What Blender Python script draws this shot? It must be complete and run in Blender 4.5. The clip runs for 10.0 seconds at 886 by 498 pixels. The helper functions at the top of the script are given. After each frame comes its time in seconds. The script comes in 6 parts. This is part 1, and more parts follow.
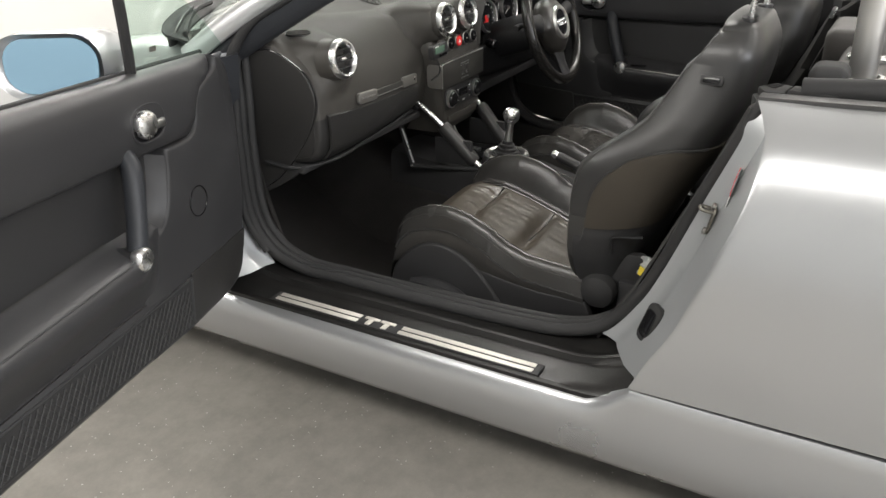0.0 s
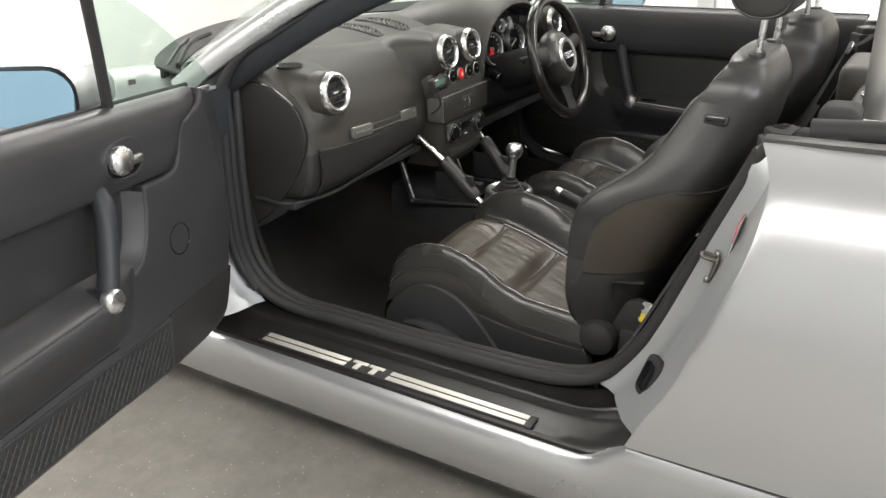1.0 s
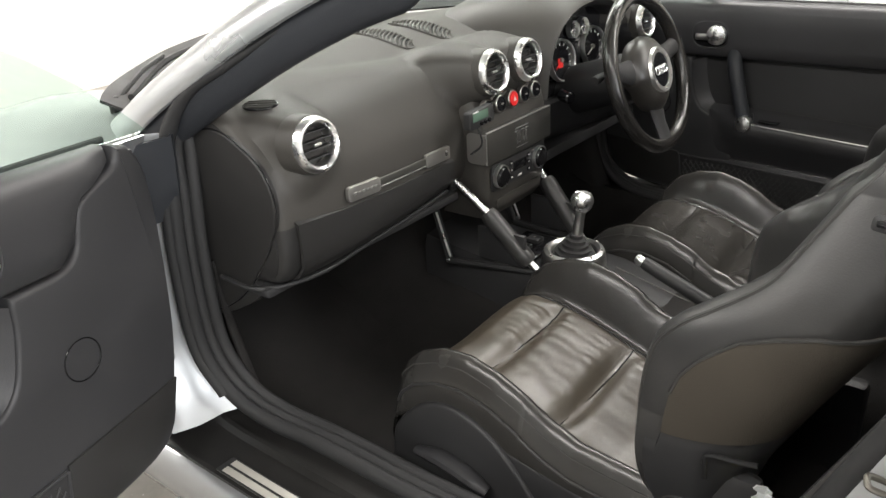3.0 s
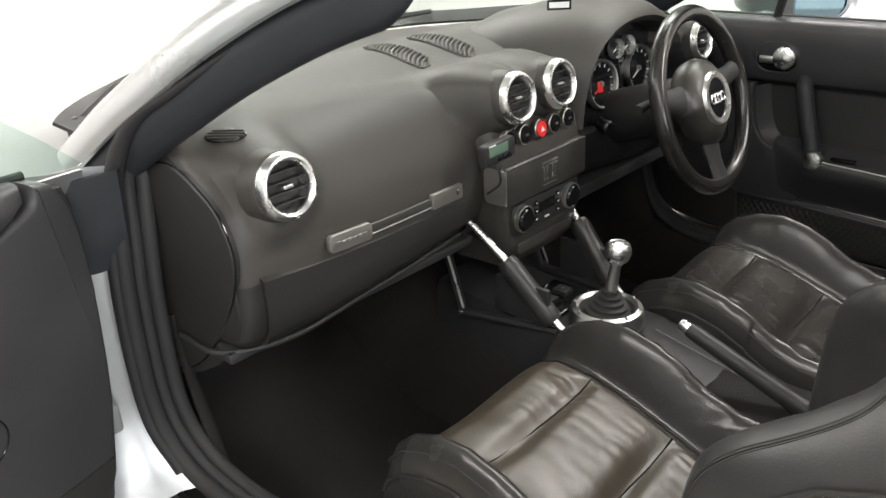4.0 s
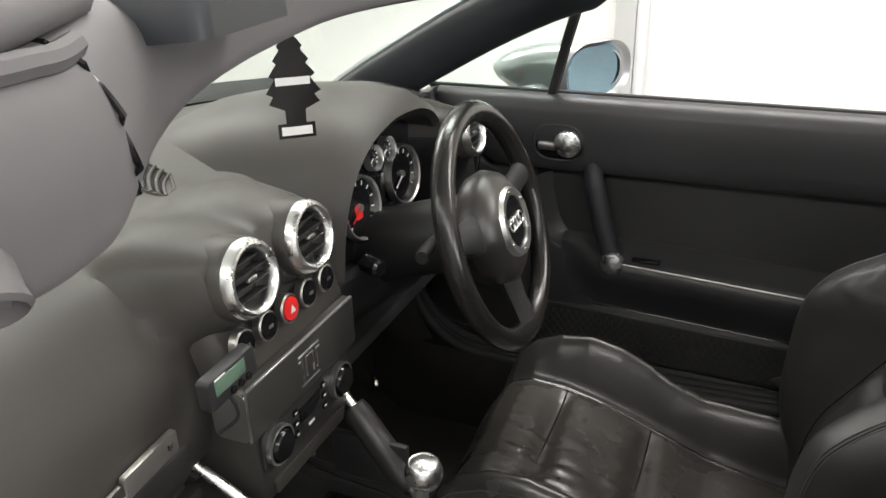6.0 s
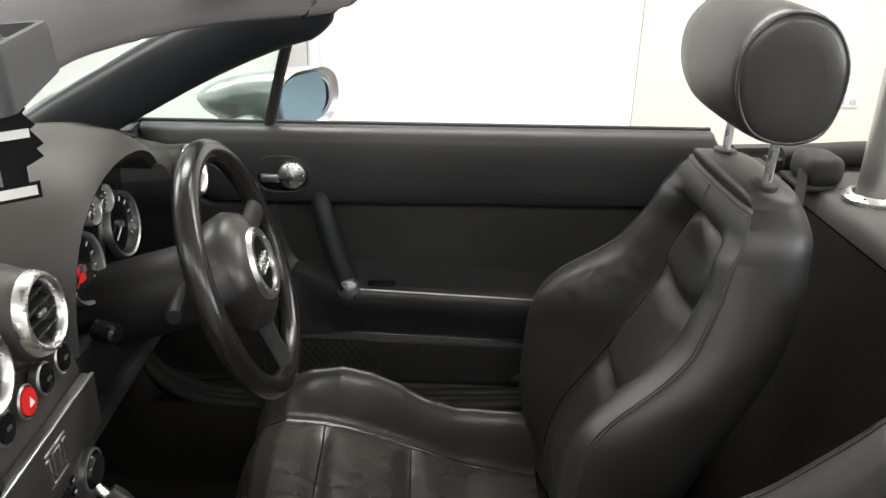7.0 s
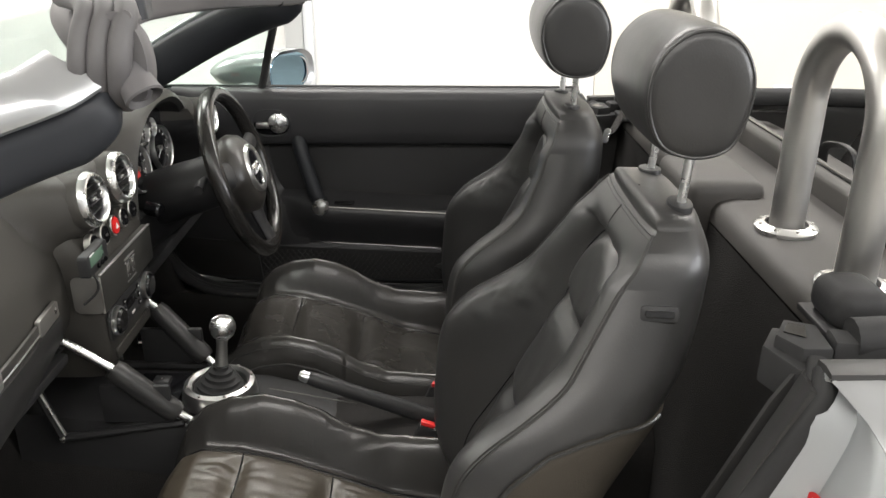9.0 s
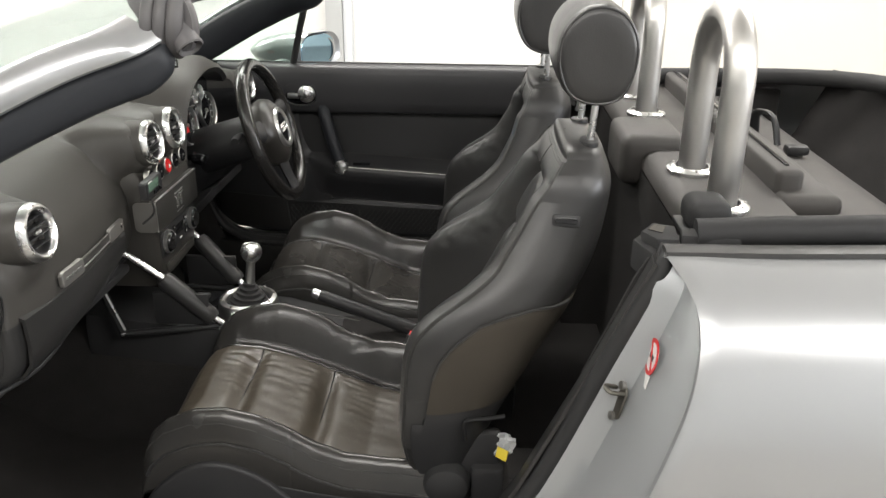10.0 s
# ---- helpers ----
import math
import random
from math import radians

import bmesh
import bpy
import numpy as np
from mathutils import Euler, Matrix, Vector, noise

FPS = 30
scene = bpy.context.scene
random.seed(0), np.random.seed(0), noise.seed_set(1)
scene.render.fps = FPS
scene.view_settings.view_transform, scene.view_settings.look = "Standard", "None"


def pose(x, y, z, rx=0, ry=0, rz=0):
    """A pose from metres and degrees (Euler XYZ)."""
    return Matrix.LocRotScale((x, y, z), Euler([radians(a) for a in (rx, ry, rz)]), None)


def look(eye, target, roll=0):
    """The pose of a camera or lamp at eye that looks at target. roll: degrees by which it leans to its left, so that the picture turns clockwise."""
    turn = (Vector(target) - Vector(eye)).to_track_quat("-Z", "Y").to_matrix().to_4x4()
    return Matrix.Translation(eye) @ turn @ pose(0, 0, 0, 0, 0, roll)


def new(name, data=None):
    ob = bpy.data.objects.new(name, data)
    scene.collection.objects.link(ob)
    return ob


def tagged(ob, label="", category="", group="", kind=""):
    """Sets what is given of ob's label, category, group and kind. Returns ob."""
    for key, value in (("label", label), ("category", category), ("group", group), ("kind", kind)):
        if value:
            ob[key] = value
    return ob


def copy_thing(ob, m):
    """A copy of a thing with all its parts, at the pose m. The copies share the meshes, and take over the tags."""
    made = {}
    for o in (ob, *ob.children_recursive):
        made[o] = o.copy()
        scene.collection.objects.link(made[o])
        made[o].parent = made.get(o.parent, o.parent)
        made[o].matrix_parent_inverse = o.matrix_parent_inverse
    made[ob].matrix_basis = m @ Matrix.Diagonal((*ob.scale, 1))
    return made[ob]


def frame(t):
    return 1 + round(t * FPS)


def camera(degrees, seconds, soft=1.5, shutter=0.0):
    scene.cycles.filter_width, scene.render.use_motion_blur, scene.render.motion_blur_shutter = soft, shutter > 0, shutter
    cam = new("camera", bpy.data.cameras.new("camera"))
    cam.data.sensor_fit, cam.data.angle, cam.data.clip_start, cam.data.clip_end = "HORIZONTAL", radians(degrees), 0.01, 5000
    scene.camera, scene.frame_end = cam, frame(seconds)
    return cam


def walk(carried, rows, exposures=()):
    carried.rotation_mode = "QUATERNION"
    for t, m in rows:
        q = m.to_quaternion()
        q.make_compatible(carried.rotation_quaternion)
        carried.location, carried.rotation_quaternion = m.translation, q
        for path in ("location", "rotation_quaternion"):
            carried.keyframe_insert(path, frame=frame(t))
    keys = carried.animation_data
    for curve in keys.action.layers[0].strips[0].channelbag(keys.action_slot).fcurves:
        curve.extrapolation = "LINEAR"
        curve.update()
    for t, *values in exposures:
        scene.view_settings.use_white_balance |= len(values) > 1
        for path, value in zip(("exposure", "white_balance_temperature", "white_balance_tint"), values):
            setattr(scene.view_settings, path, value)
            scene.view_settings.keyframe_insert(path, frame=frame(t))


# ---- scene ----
cam = camera(57.8, 10.0)
PATH = [
    (0, (-2.153, -1.026, 1.33), (-0.61, -0.094, 0.464), -2.1),
    (0.5, (-2.109, -1.026, 1.333), (-0.555, -0.075, 0.508), -1.9),
    (1, (-2.046, -1.036, 1.323), (-0.504, -0.047, 0.52), -2.0),
    (1.5, (-1.937, -1.001, 1.313), (-0.406, 0.002, 0.505), -2.1),
    (2, (-1.796, -0.897, 1.317), (-0.314, 0.176, 0.508), -2.6),
    (2.5, (-1.662, -0.838, 1.316), (-0.22, 0.274, 0.488), -2.8),
    (2.7, (-1.571, -0.827, 1.322), (-0.155, 0.303, 0.476), -3.2),
    (3.8, (-1.276, -0.749, 1.272), (0.035, 0.523, 0.458), -3.8),
    (4, (-1.215, -0.705, 1.277), (0.094, 0.563, 0.454), -3.3),
    (4.5, (-1.115, -0.606, 1.291), (0.192, 0.671, 0.478), -3.0),
    (5, (-0.995, -0.522, 1.286), (0.322, 0.747, 0.476), -3.2),
    (5.5, (-0.841, -0.426, 1.305), (0.62, 0.677, 0.5), -2.6),
    (6, (-0.754, -0.348, 1.33), (0.92, 0.372, 0.505), -1.6),
    (6.2, (-0.735, -0.312, 1.336), (1.011, 0.228, 0.523), -1.7),
    (7.3, (-0.741, -0.228, 1.346), (1.083, -0.406, 0.546), 2.8),
    (7.5, (-0.768, -0.228, 1.346), (1.047, -0.452, 0.537), 3.1),
    (8, (-0.967, -0.302, 1.348), (0.848, -0.55, 0.546), 2.5),
    (8.5, (-1.18, -0.378, 1.357), (0.659, -0.528, 0.587), 1.6),
    (9, (-1.398, -0.399, 1.367), (0.454, -0.422, 0.612), 0.4),
    (9.5, (-1.577, -0.456, 1.381), (0.274, -0.414, 0.624), 0.2),
    (10, (-1.761, -0.535, 1.382), (0.085, -0.446, 0.616), 0.5),
]
walk(cam, [(t, look(eye, target, roll)) for t, eye, target, roll in PATH],
     [(0, -0.18), (0.5, -0.12), (1, 0.0), (2, 0.12), (2.7, 0.18), (4, 0.15), (5, 0.06), (6.2, 0.0), (7.5, -0.06), (10, -0.04)])

# ---- light ----
world = bpy.data.worlds.new("world")
scene.world = world
world.use_nodes = True
wn = world.node_tree.nodes
sky = wn.new("ShaderNodeTexSky")
sky.sky_type, sky.sun_disc, sky.sun_elevation, sky.sun_rotation = "NISHITA", False, radians(40), radians(200)
world.node_tree.links.new(sky.outputs[0], wn["Background"].inputs[0])
wn["Background"].inputs[1].default_value = 0.12


def area_lamp(name, m, sx, sy, watts, colour=(1, 1, 1)):
    d = bpy.data.lights.new(name, "AREA")
    d.shape, d.size, d.size_y, d.energy, d.color = "RECTANGLE", sx, sy, watts, colour
    ob = new(name, d)
    ob.matrix_world = m
    return ob


# ---- materials ----
def mat(name, colour, rough=0.5, metal=0.0, grain=0.0, size=200.0, vary=0.12, vary_size=6.0, bump=0.15, coat=0.0, spec=0.5, aniso=0.0):
    """A surface with broad colour variation and fine relief, in object space."""
    m = bpy.data.materials.new(name)
    m.use_nodes = True
    nt = m.node_tree
    n, l = nt.nodes, nt.links
    p = n["Principled BSDF"]
    co = n.new("ShaderNodeTexCoord")
    big = n.new("ShaderNodeTexNoise")
    big.inputs["Scale"].default_value, big.inputs["Detail"].default_value = vary_size, 5
    l.new(co.outputs["Object"], big.inputs["Vector"])
    mix = n.new("ShaderNodeMix")
    mix.data_type = "RGBA"
    c = Vector(colour)
    mix.inputs[6].default_value = (*[max(0, v * (1 - vary)) for v in c], 1)
    mix.inputs[7].default_value = (*[min(1, v * (1 + vary)) for v in c], 1)
    l.new(big.outputs[0], mix.inputs[0])
    l.new(mix.outputs[2], p.inputs["Base Color"])
    rr = n.new("ShaderNodeMapRange")
    rr.inputs[1].default_value, rr.inputs[2].default_value = 0.3, 0.7
    rr.inputs[3].default_value, rr.inputs[4].default_value = max(0.02, rough * 0.88), min(1, rough * 1.12)
    l.new(big.outputs[0], rr.inputs[0])
    l.new(rr.outputs[0], p.inputs["Roughness"])
    p.inputs["Metallic"].default_value = metal
    p.inputs["Coat Weight"].default_value = coat
    p.inputs["Coat Roughness"].default_value = 0.06
    p.inputs["Specular IOR Level"].default_value = spec
    p.inputs["Anisotropic"].default_value = aniso
    if grain:
        fine = n.new("ShaderNodeTexNoise")
        fine.inputs["Scale"].default_value, fine.inputs["Detail"].default_value = size, 3
        l.new(co.outputs["Object"], fine.inputs["Vector"])
        b = n.new("ShaderNodeBump")
        b.inputs["Strength"].default_value, b.inputs["Distance"].default_value = bump, grain
        l.new(fine.outputs[0], b.inputs["Height"])
        l.new(b.outputs[0], p.inputs["Normal"])
    return m


def leather(name, colour, worn, rough=0.36, crease_depth=0.10):
    """Creased, slightly worn hide: fine pores, long creases and broad worn patches."""
    m = mat(name, colour, rough, 0, 0.0008, 420, 0.2, 9.0, 0.25, 0, 0.45)
    n, l = m.node_tree.nodes, m.node_tree.links
    p = n["Principled BSDF"]
    co = next(x for x in n if x.type == "TEX_COORD")
    old = next(x for x in n if x.type == "BUMP")
    warp = n.new("ShaderNodeTexNoise")
    warp.inputs["Scale"].default_value = 16
    l.new(co.outputs["Object"], warp.inputs["Vector"])
    mp = n.new("ShaderNodeMapping")
    mp.inputs["Scale"].default_value = (14, 34, 20)
    l.new(co.outputs["Object"], mp.inputs["Vector"])
    add = n.new("ShaderNodeMix")
    add.data_type, add.blend_type = "VECTOR", "MIX"
    add.inputs[0].default_value = 0.12
    l.new(mp.outputs[0], add.inputs[4])
    sc = n.new("ShaderNodeVectorMath")
    sc.operation = "SCALE"
    sc.inputs[3].default_value = 30
    l.new(warp.outputs[1], sc.inputs[0])
    l.new(sc.outputs[0], add.inputs[5])
    crease = n.new("ShaderNodeTexNoise")
    crease.inputs["Scale"].default_value, crease.inputs["Detail"].default_value = 1.0, 4
    l.new(add.outputs[1], crease.inputs["Vector"])
    b = n.new("ShaderNodeBump")
    b.inputs["Strength"].default_value, b.inputs["Distance"].default_value = crease_depth, 0.005
    l.new(crease.outputs[0], b.inputs["Height"])
    l.new(old.outputs[0], b.inputs["Normal"])
    l.new(b.outputs[0], p.inputs["Normal"])
    wear = n.new("ShaderNodeTexNoise")
    wear.inputs["Scale"].default_value, wear.inputs["Detail"].default_value = 6, 3
    l.new(co.outputs["Object"], wear.inputs["Vector"])
    ramp = n.new("ShaderNodeMapRange")
    ramp.inputs[1].default_value, ramp.inputs[2].default_value = 0.2, 0.9
    l.new(wear.outputs[0], ramp.inputs[0])
    base = next(x for x in n if x.type == "MIX" and x.data_type == "RGBA")
    mw = n.new("ShaderNodeMix")
    mw.data_type = "RGBA"
    mw.inputs[7].default_value = (*worn, 1)
    l.new(ramp.outputs[0], mw.inputs[0])
    l.new(base.outputs[2], mw.inputs[6])
    l.new(mw.outputs[2], p.inputs["Base Color"])
    return m


def glass(name, tint, rough=0.0):
    m = bpy.data.materials.new(name)
    m.use_nodes = True
    n, l = m.node_tree.nodes, m.node_tree.links
    n.remove(n["Principled BSDF"])
    out = next(x for x in n if x.type == "OUTPUT_MATERIAL")
    t, g, fr, mx, half = (n.new("ShaderNode" + k) for k in ("BsdfTransparent", "BsdfGlossy", "LayerWeight", "MixShader", "Math"))
    t.inputs[0].default_value = (*tint, 1)
    g.inputs[1].default_value = rough
    fr.inputs[0].default_value = 0.22
    half.operation = "MULTIPLY"
    half.inputs[1].default_value = 0.35
    l.new(fr.outputs["Facing"], half.inputs[0])
    l.new(half.outputs[0], mx.inputs[0])
    l.new(t.outputs[0], mx.inputs[1])
    l.new(g.outputs[0], mx.inputs[2])
    l.new(mx.outputs[0], out.inputs[0])
    return m


M_SILVER = mat("silver_paint", (0.43, 0.44, 0.45), 0.30, 0.7, 0.0002, 900, 0.03, 3, 0.08, 1.0)
M_JAMB = mat("jamb_paint", (0.43, 0.445, 0.455), 0.42, 0.6, 0.0002, 900, 0.05, 5, 0.1, 0.3)
M_DASH = mat("soft_dash", (0.043, 0.0405, 0.0365), 0.50, 0, 0.0006, 650, 0.10, 3, 0.3, 0, 0.3)
M_PLASTIC = mat("black_plastic", (0.025, 0.025, 0.0258), 0.45, 0, 0.0004, 700, 0.15, 6, 0.25, 0, 0.3)
M_SIDE = mat("side_plastic", (0.036, 0.0355, 0.035), 0.42, 0, 0.0004, 600, 0.12, 6, 0.25, 0, 0.3)
M_SILL = mat("sill_plastic", (0.014, 0.0135, 0.013), 0.36, 0, 0.0008, 260, 0.35, 16, 0.3, 0, 0.28)
# Dash tone darkened for shade on lid and dash ends; reused on door trim.
M_LID = mat("shaded_lid", (0.022, 0.0215, 0.021), 0.46, 0, 0.0005, 600, 0.12, 4, 0.3, 0, 0.3)
M_CLOTH = mat("matt_cloth", (0.022, 0.022, 0.0225), 0.75, 0, 0.0008, 500, 0.15, 6, 0.3, 0, 0.25)
M_CARD = mat("door_vinyl", (0.031, 0.031, 0.0325), 0.42, 0, 0.0005, 500, 0.12, 4, 0.3, 0, 0.32)
# Near black: driver-side dash shade in the colour; also column and bracket rim.
M_DARK = mat("shade_black", (0.010, 0.010, 0.0105), 0.5, 0, 0.0004, 600, 0.15, 6, 0.25, 0, 0.35)
M_GREY = mat("grey_trim", (0.092, 0.088, 0.090), 0.62, 0, 0.0004, 700, 0.08, 4, 0.2)
M_SHELF = mat("shelf_vinyl", (0.044, 0.041, 0.038), 0.6, 0, 0.0005, 500, 0.12, 5, 0.3)
M_RUBBER = mat("rubber", (0.027, 0.027, 0.0275), 0.62, 0, 0.0004, 300, 0.2, 12, 0.2, 0, 0.22)
M_CARPET = mat("carpet", (0.027, 0.0258, 0.0252), 0.95, 0, 0.004, 500, 0.35, 20, 0.8, 0, 0.1)
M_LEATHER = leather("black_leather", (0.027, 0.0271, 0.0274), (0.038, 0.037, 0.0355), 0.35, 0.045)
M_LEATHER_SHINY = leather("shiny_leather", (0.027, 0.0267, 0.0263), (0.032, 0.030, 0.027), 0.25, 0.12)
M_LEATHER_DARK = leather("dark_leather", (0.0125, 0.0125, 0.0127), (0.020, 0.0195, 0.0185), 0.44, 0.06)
M_LEATHER_WORN = leather("worn_leather", (0.044, 0.037, 0.028), (0.058, 0.049, 0.037), 0.37, 0.14)
M_LEATHER_DRIVER = leather("driver_leather", (0.021, 0.0198, 0.018), (0.033, 0.0305, 0.027), 0.27, 0.16)
M_SUEDE = mat("shell_fabric", (0.046, 0.040, 0.032), 0.7, 0, 0.001, 500, 0.2, 9, 0.4, 0, 0.2)
M_CHROME = mat("polished_metal", (0.84, 0.84, 0.84), 0.28, 1.0, 0, 100, 0.04, 30)
M_ALU = mat("brushed_metal", (0.72, 0.72, 0.71), 0.34, 1.0, 0.0003, 600, 0.06, 30, 0.15)
M_DULL = mat("dull_metal", (0.36, 0.35, 0.33), 0.42, 1.0, 0.0002, 500, 0.08, 20, 0.1)
M_BAR = mat("satin_steel", (0.62, 0.61, 0.59), 0.40, 1.0, 0.0002, 500, 0.05, 12, 0.1, 0, 0.5, 0.4)
M_SATIN = mat("satin_sill_metal", (0.60, 0.58, 0.53), 0.52, 0.5, 0.0003, 400, 0.06, 30, 0.2)
M_PLATE = mat("brushed_plate", (0.36, 0.35, 0.33), 0.40, 0.85, 0.0003, 700, 0.08, 30, 0.2)
M_COVER = mat("brushed_dark_cover", (0.115, 0.112, 0.104), 0.38, 0.75, 0.0003, 700, 0.10, 20, 0.2)
M_PILLAR = mat("pillar_trim", (0.024, 0.026, 0.030), 0.5, 0, 0.0004, 600, 0.1, 4, 0.2, 0, 0.3)
M_IRON = mat("old_iron", (0.17, 0.16, 0.14), 0.45, 1.0, 0.0003, 400, 0.2, 40, 0.2)
M_THREAD = mat("thread", (0.034, 0.033, 0.031), 0.7)
M_RED = mat("red_plastic", (0.62, 0.02, 0.02), 0.35)
M_LCD = mat("lcd", (0.10, 0.16, 0.12), 0.25)
M_WHITE = mat("white_print", (0.72, 0.72, 0.70), 0.5)
M_YELLOW = mat("yellow_print", (0.70, 0.55, 0.05), 0.5)
M_GLOSS = mat("gloss_black", (0.008, 0.008, 0.009), 0.12)
M_GLASS = glass("tinted_glass", (0.88, 0.955, 0.92))
M_SCREEN = glass("windscreen_glass", (0.94, 0.98, 0.965))
M_MIRROR = mat("blue_mirror", (0.42, 0.66, 0.86), 0.03, 1.0, 0, 10, 0.02)
M_WALL = mat("white_wall_paint", (0.70, 0.70, 0.685), 0.75, 0, 0.002, 60, 0.02, 0.8, 0.15)
M_CREAM = mat("cream_wall_paint", (0.64, 0.61, 0.55), 0.75, 0, 0.002, 60, 0.02, 0.8, 0.15)
M_STEEL = mat("painted_steel", (0.42, 0.43, 0.43), 0.5, 0, 0.0004, 80, 0.05, 3, 0.1)
M_STEEL_LIGHT = mat("light_steel", (0.66, 0.68, 0.70), 0.5, 0, 0.0004, 80, 0.05, 3, 0.1)


def concrete():
    """Power-floated concrete with stains, grit and light scratches."""
    m = mat("concrete", (0.235, 0.220, 0.198), 0.62, 0, 0.0015, 180, 0.16, 1.6, 0.25)
    n, l = m.node_tree.nodes, m.node_tree.links
    p = n["Principled BSDF"]
    co = next(x for x in n if x.type == "TEX_COORD")
    base = next(x for x in n if x.type == "MIX")
    stain = n.new("ShaderNodeTexNoise")
    stain.inputs["Scale"].default_value, stain.inputs["Detail"].default_value, stain.inputs["Roughness"].default_value = 10, 10, 0.75
    l.new(co.outputs["Object"], stain.inputs["Vector"])
    r = n.new("ShaderNodeMapRange")
    r.inputs[1].default_value, r.inputs[2].default_value, r.inputs[3].default_value, r.inputs[4].default_value = 0.3, 0.72, 0.74, 1.10
    l.new(stain.outputs[0], r.inputs[0])
    mul = n.new("ShaderNodeMix")
    mul.data_type, mul.blend_type = "RGBA", "MULTIPLY"
    mul.inputs[0].default_value = 1
    l.new(base.outputs[2], mul.inputs[6])
    l.new(r.outputs[0], mul.inputs[7])
    grit = n.new("ShaderNodeTexVoronoi")
    grit.inputs["Scale"].default_value = 60
    l.new(co.outputs["Object"], grit.inputs["Vector"])
    g = n.new("ShaderNodeMapRange")
    g.inputs[1].default_value, g.inputs[2].default_value, g.inputs[3].default_value, g.inputs[4].default_value = 0.07, 0.12, 1, 0
    l.new(grit.outputs["Distance"], g.inputs[0])
    m2 = n.new("ShaderNodeMix")
    m2.data_type = "RGBA"
    m2.inputs[7].default_value = (0.62, 0.60, 0.56, 1)
    keepn = n.new("ShaderNodeMath")
    keepn.operation = "MULTIPLY"
    sel = n.new("ShaderNodeMath")
    sel.operation = "GREATER_THAN"
    sel.inputs[1].default_value = 0.58
    l.new(grit.outputs["Color"], sel.inputs[0])
    l.new(g.outputs[0], keepn.inputs[0])
    l.new(sel.outputs[0], keepn.inputs[1])
    l.new(keepn.outputs[0], m2.inputs[0])
    l.new(mul.outputs[2], m2.inputs[6])
    l.new(m2.outputs[2], p.inputs["Base Color"])
    return m


M_FLOOR = concrete()


# ---- mesh tools ----
def V(*a):
    return Vector(a)


def spline(pts, n=8, closed=False):
    """A smooth line through the points, n steps to each span."""
    pts = [Vector(p) for p in pts]
    k = len(pts)
    out = []
    for i in range(k if closed else k - 1):
        p1, p2 = pts[i], pts[(i + 1) % k]
        p0 = pts[i - 1] if closed or i else p1 * 2 - p2
        p3 = pts[(i + 2) % k] if closed or i + 2 < k else p2 * 2 - p1
        for j in range(n):
            t = j / n
            out.append(0.5 * (2 * p1 + (p2 - p0) * t + (2 * p0 - 5 * p1 + 4 * p2 - p3) * t * t + (3 * p1 - p0 - 3 * p2 + p3) * t ** 3))
    if not closed:
        out.append(pts[-1])
    return out


def loft(rings, closed=False, caps=False, bm=None):
    """A skin over rings with the same number of points; closed: each ring is a loop."""
    bm = bm or bmesh.new()
    vs = [[bm.verts.new(p) for p in r] for r in rings]
    k = len(rings[0])
    for a, b in zip(vs, vs[1:]):
        for i in range(k if closed else k - 1):
            j = (i + 1) % k
            bm.faces.new((a[i], a[j], b[j], b[i]))
    if caps:
        bm.faces.new(vs[0][::-1])
        bm.faces.new(vs[-1])
    return bm


def tube(pts, r, seg=12, closed=False, bm=None, flat=1.0):
    """A round bar along the points; r may be a list. flat squeezes it along its own second axis."""
    pts = [Vector(p) for p in pts]
    rs = r if isinstance(r, (list, tuple)) else [r] * len(pts)
    rings = []
    up = None
    k = len(pts)
    for i, p in enumerate(pts):
        d = (pts[(i + 1) % k] - pts[i - 1]) if closed else (pts[min(i + 1, k - 1)] - pts[max(i - 1, 0)])
        d.normalize()
        if up is None:
            up = Vector((0, 0, 1)) if abs(d.z) < 0.9 else Vector((1, 0, 0))
        side = d.cross(up).normalized()
        up = side.cross(d).normalized()
        rings.append([p + (side * math.cos(a) + up * math.sin(a) * flat) * rs[i] for a in (2 * math.pi * j / seg for j in range(seg))])
    if closed:
        return loft(rings + [rings[0]], True, False, bm)
    return loft(rings, True, True, bm)


def lathe(profile, m=None, seg=28, bm=None, ring=False):
    """Turns (radius, height) pairs round the local z axis; ring: a hoop with a hole, its profile closed on itself."""
    m = m or Matrix()
    if ring:
        profile = list(profile) + [profile[0]]
    rings = [[m @ V(max(r, 1e-5) * math.cos(a), max(r, 1e-5) * math.sin(a), h) for a in (2 * math.pi * j / seg for j in range(seg))] for r, h in profile]
    return loft(rings, True, not ring, bm)


def box(c, s, bevel=0.004, m=None, bm=None, seg=2):
    """A block with rounded edges: centre, size."""
    own = bmesh.new()
    bmesh.ops.create_cube(own, size=1)
    for v in own.verts:
        v.co = Vector((v.co.x * s[0], v.co.y * s[1], v.co.z * s[2]))
    if bevel:
        bmesh.ops.bevel(own, geom=own.edges[:], offset=min(bevel, min(s) * 0.45), segments=seg, profile=0.5, affect="EDGES")
    mm = Matrix.Translation(c)
    if m is not None:
        mm = m @ mm
    bmesh.ops.transform(own, matrix=mm, verts=own.verts)
    return merge(bm, own)


def merge(bm, other):
    if bm is None:
        return other
    me = bpy.data.meshes.new("t")
    other.to_mesh(me)
    other.free()
    bm.from_mesh(me)
    bpy.data.meshes.remove(me)
    return bm


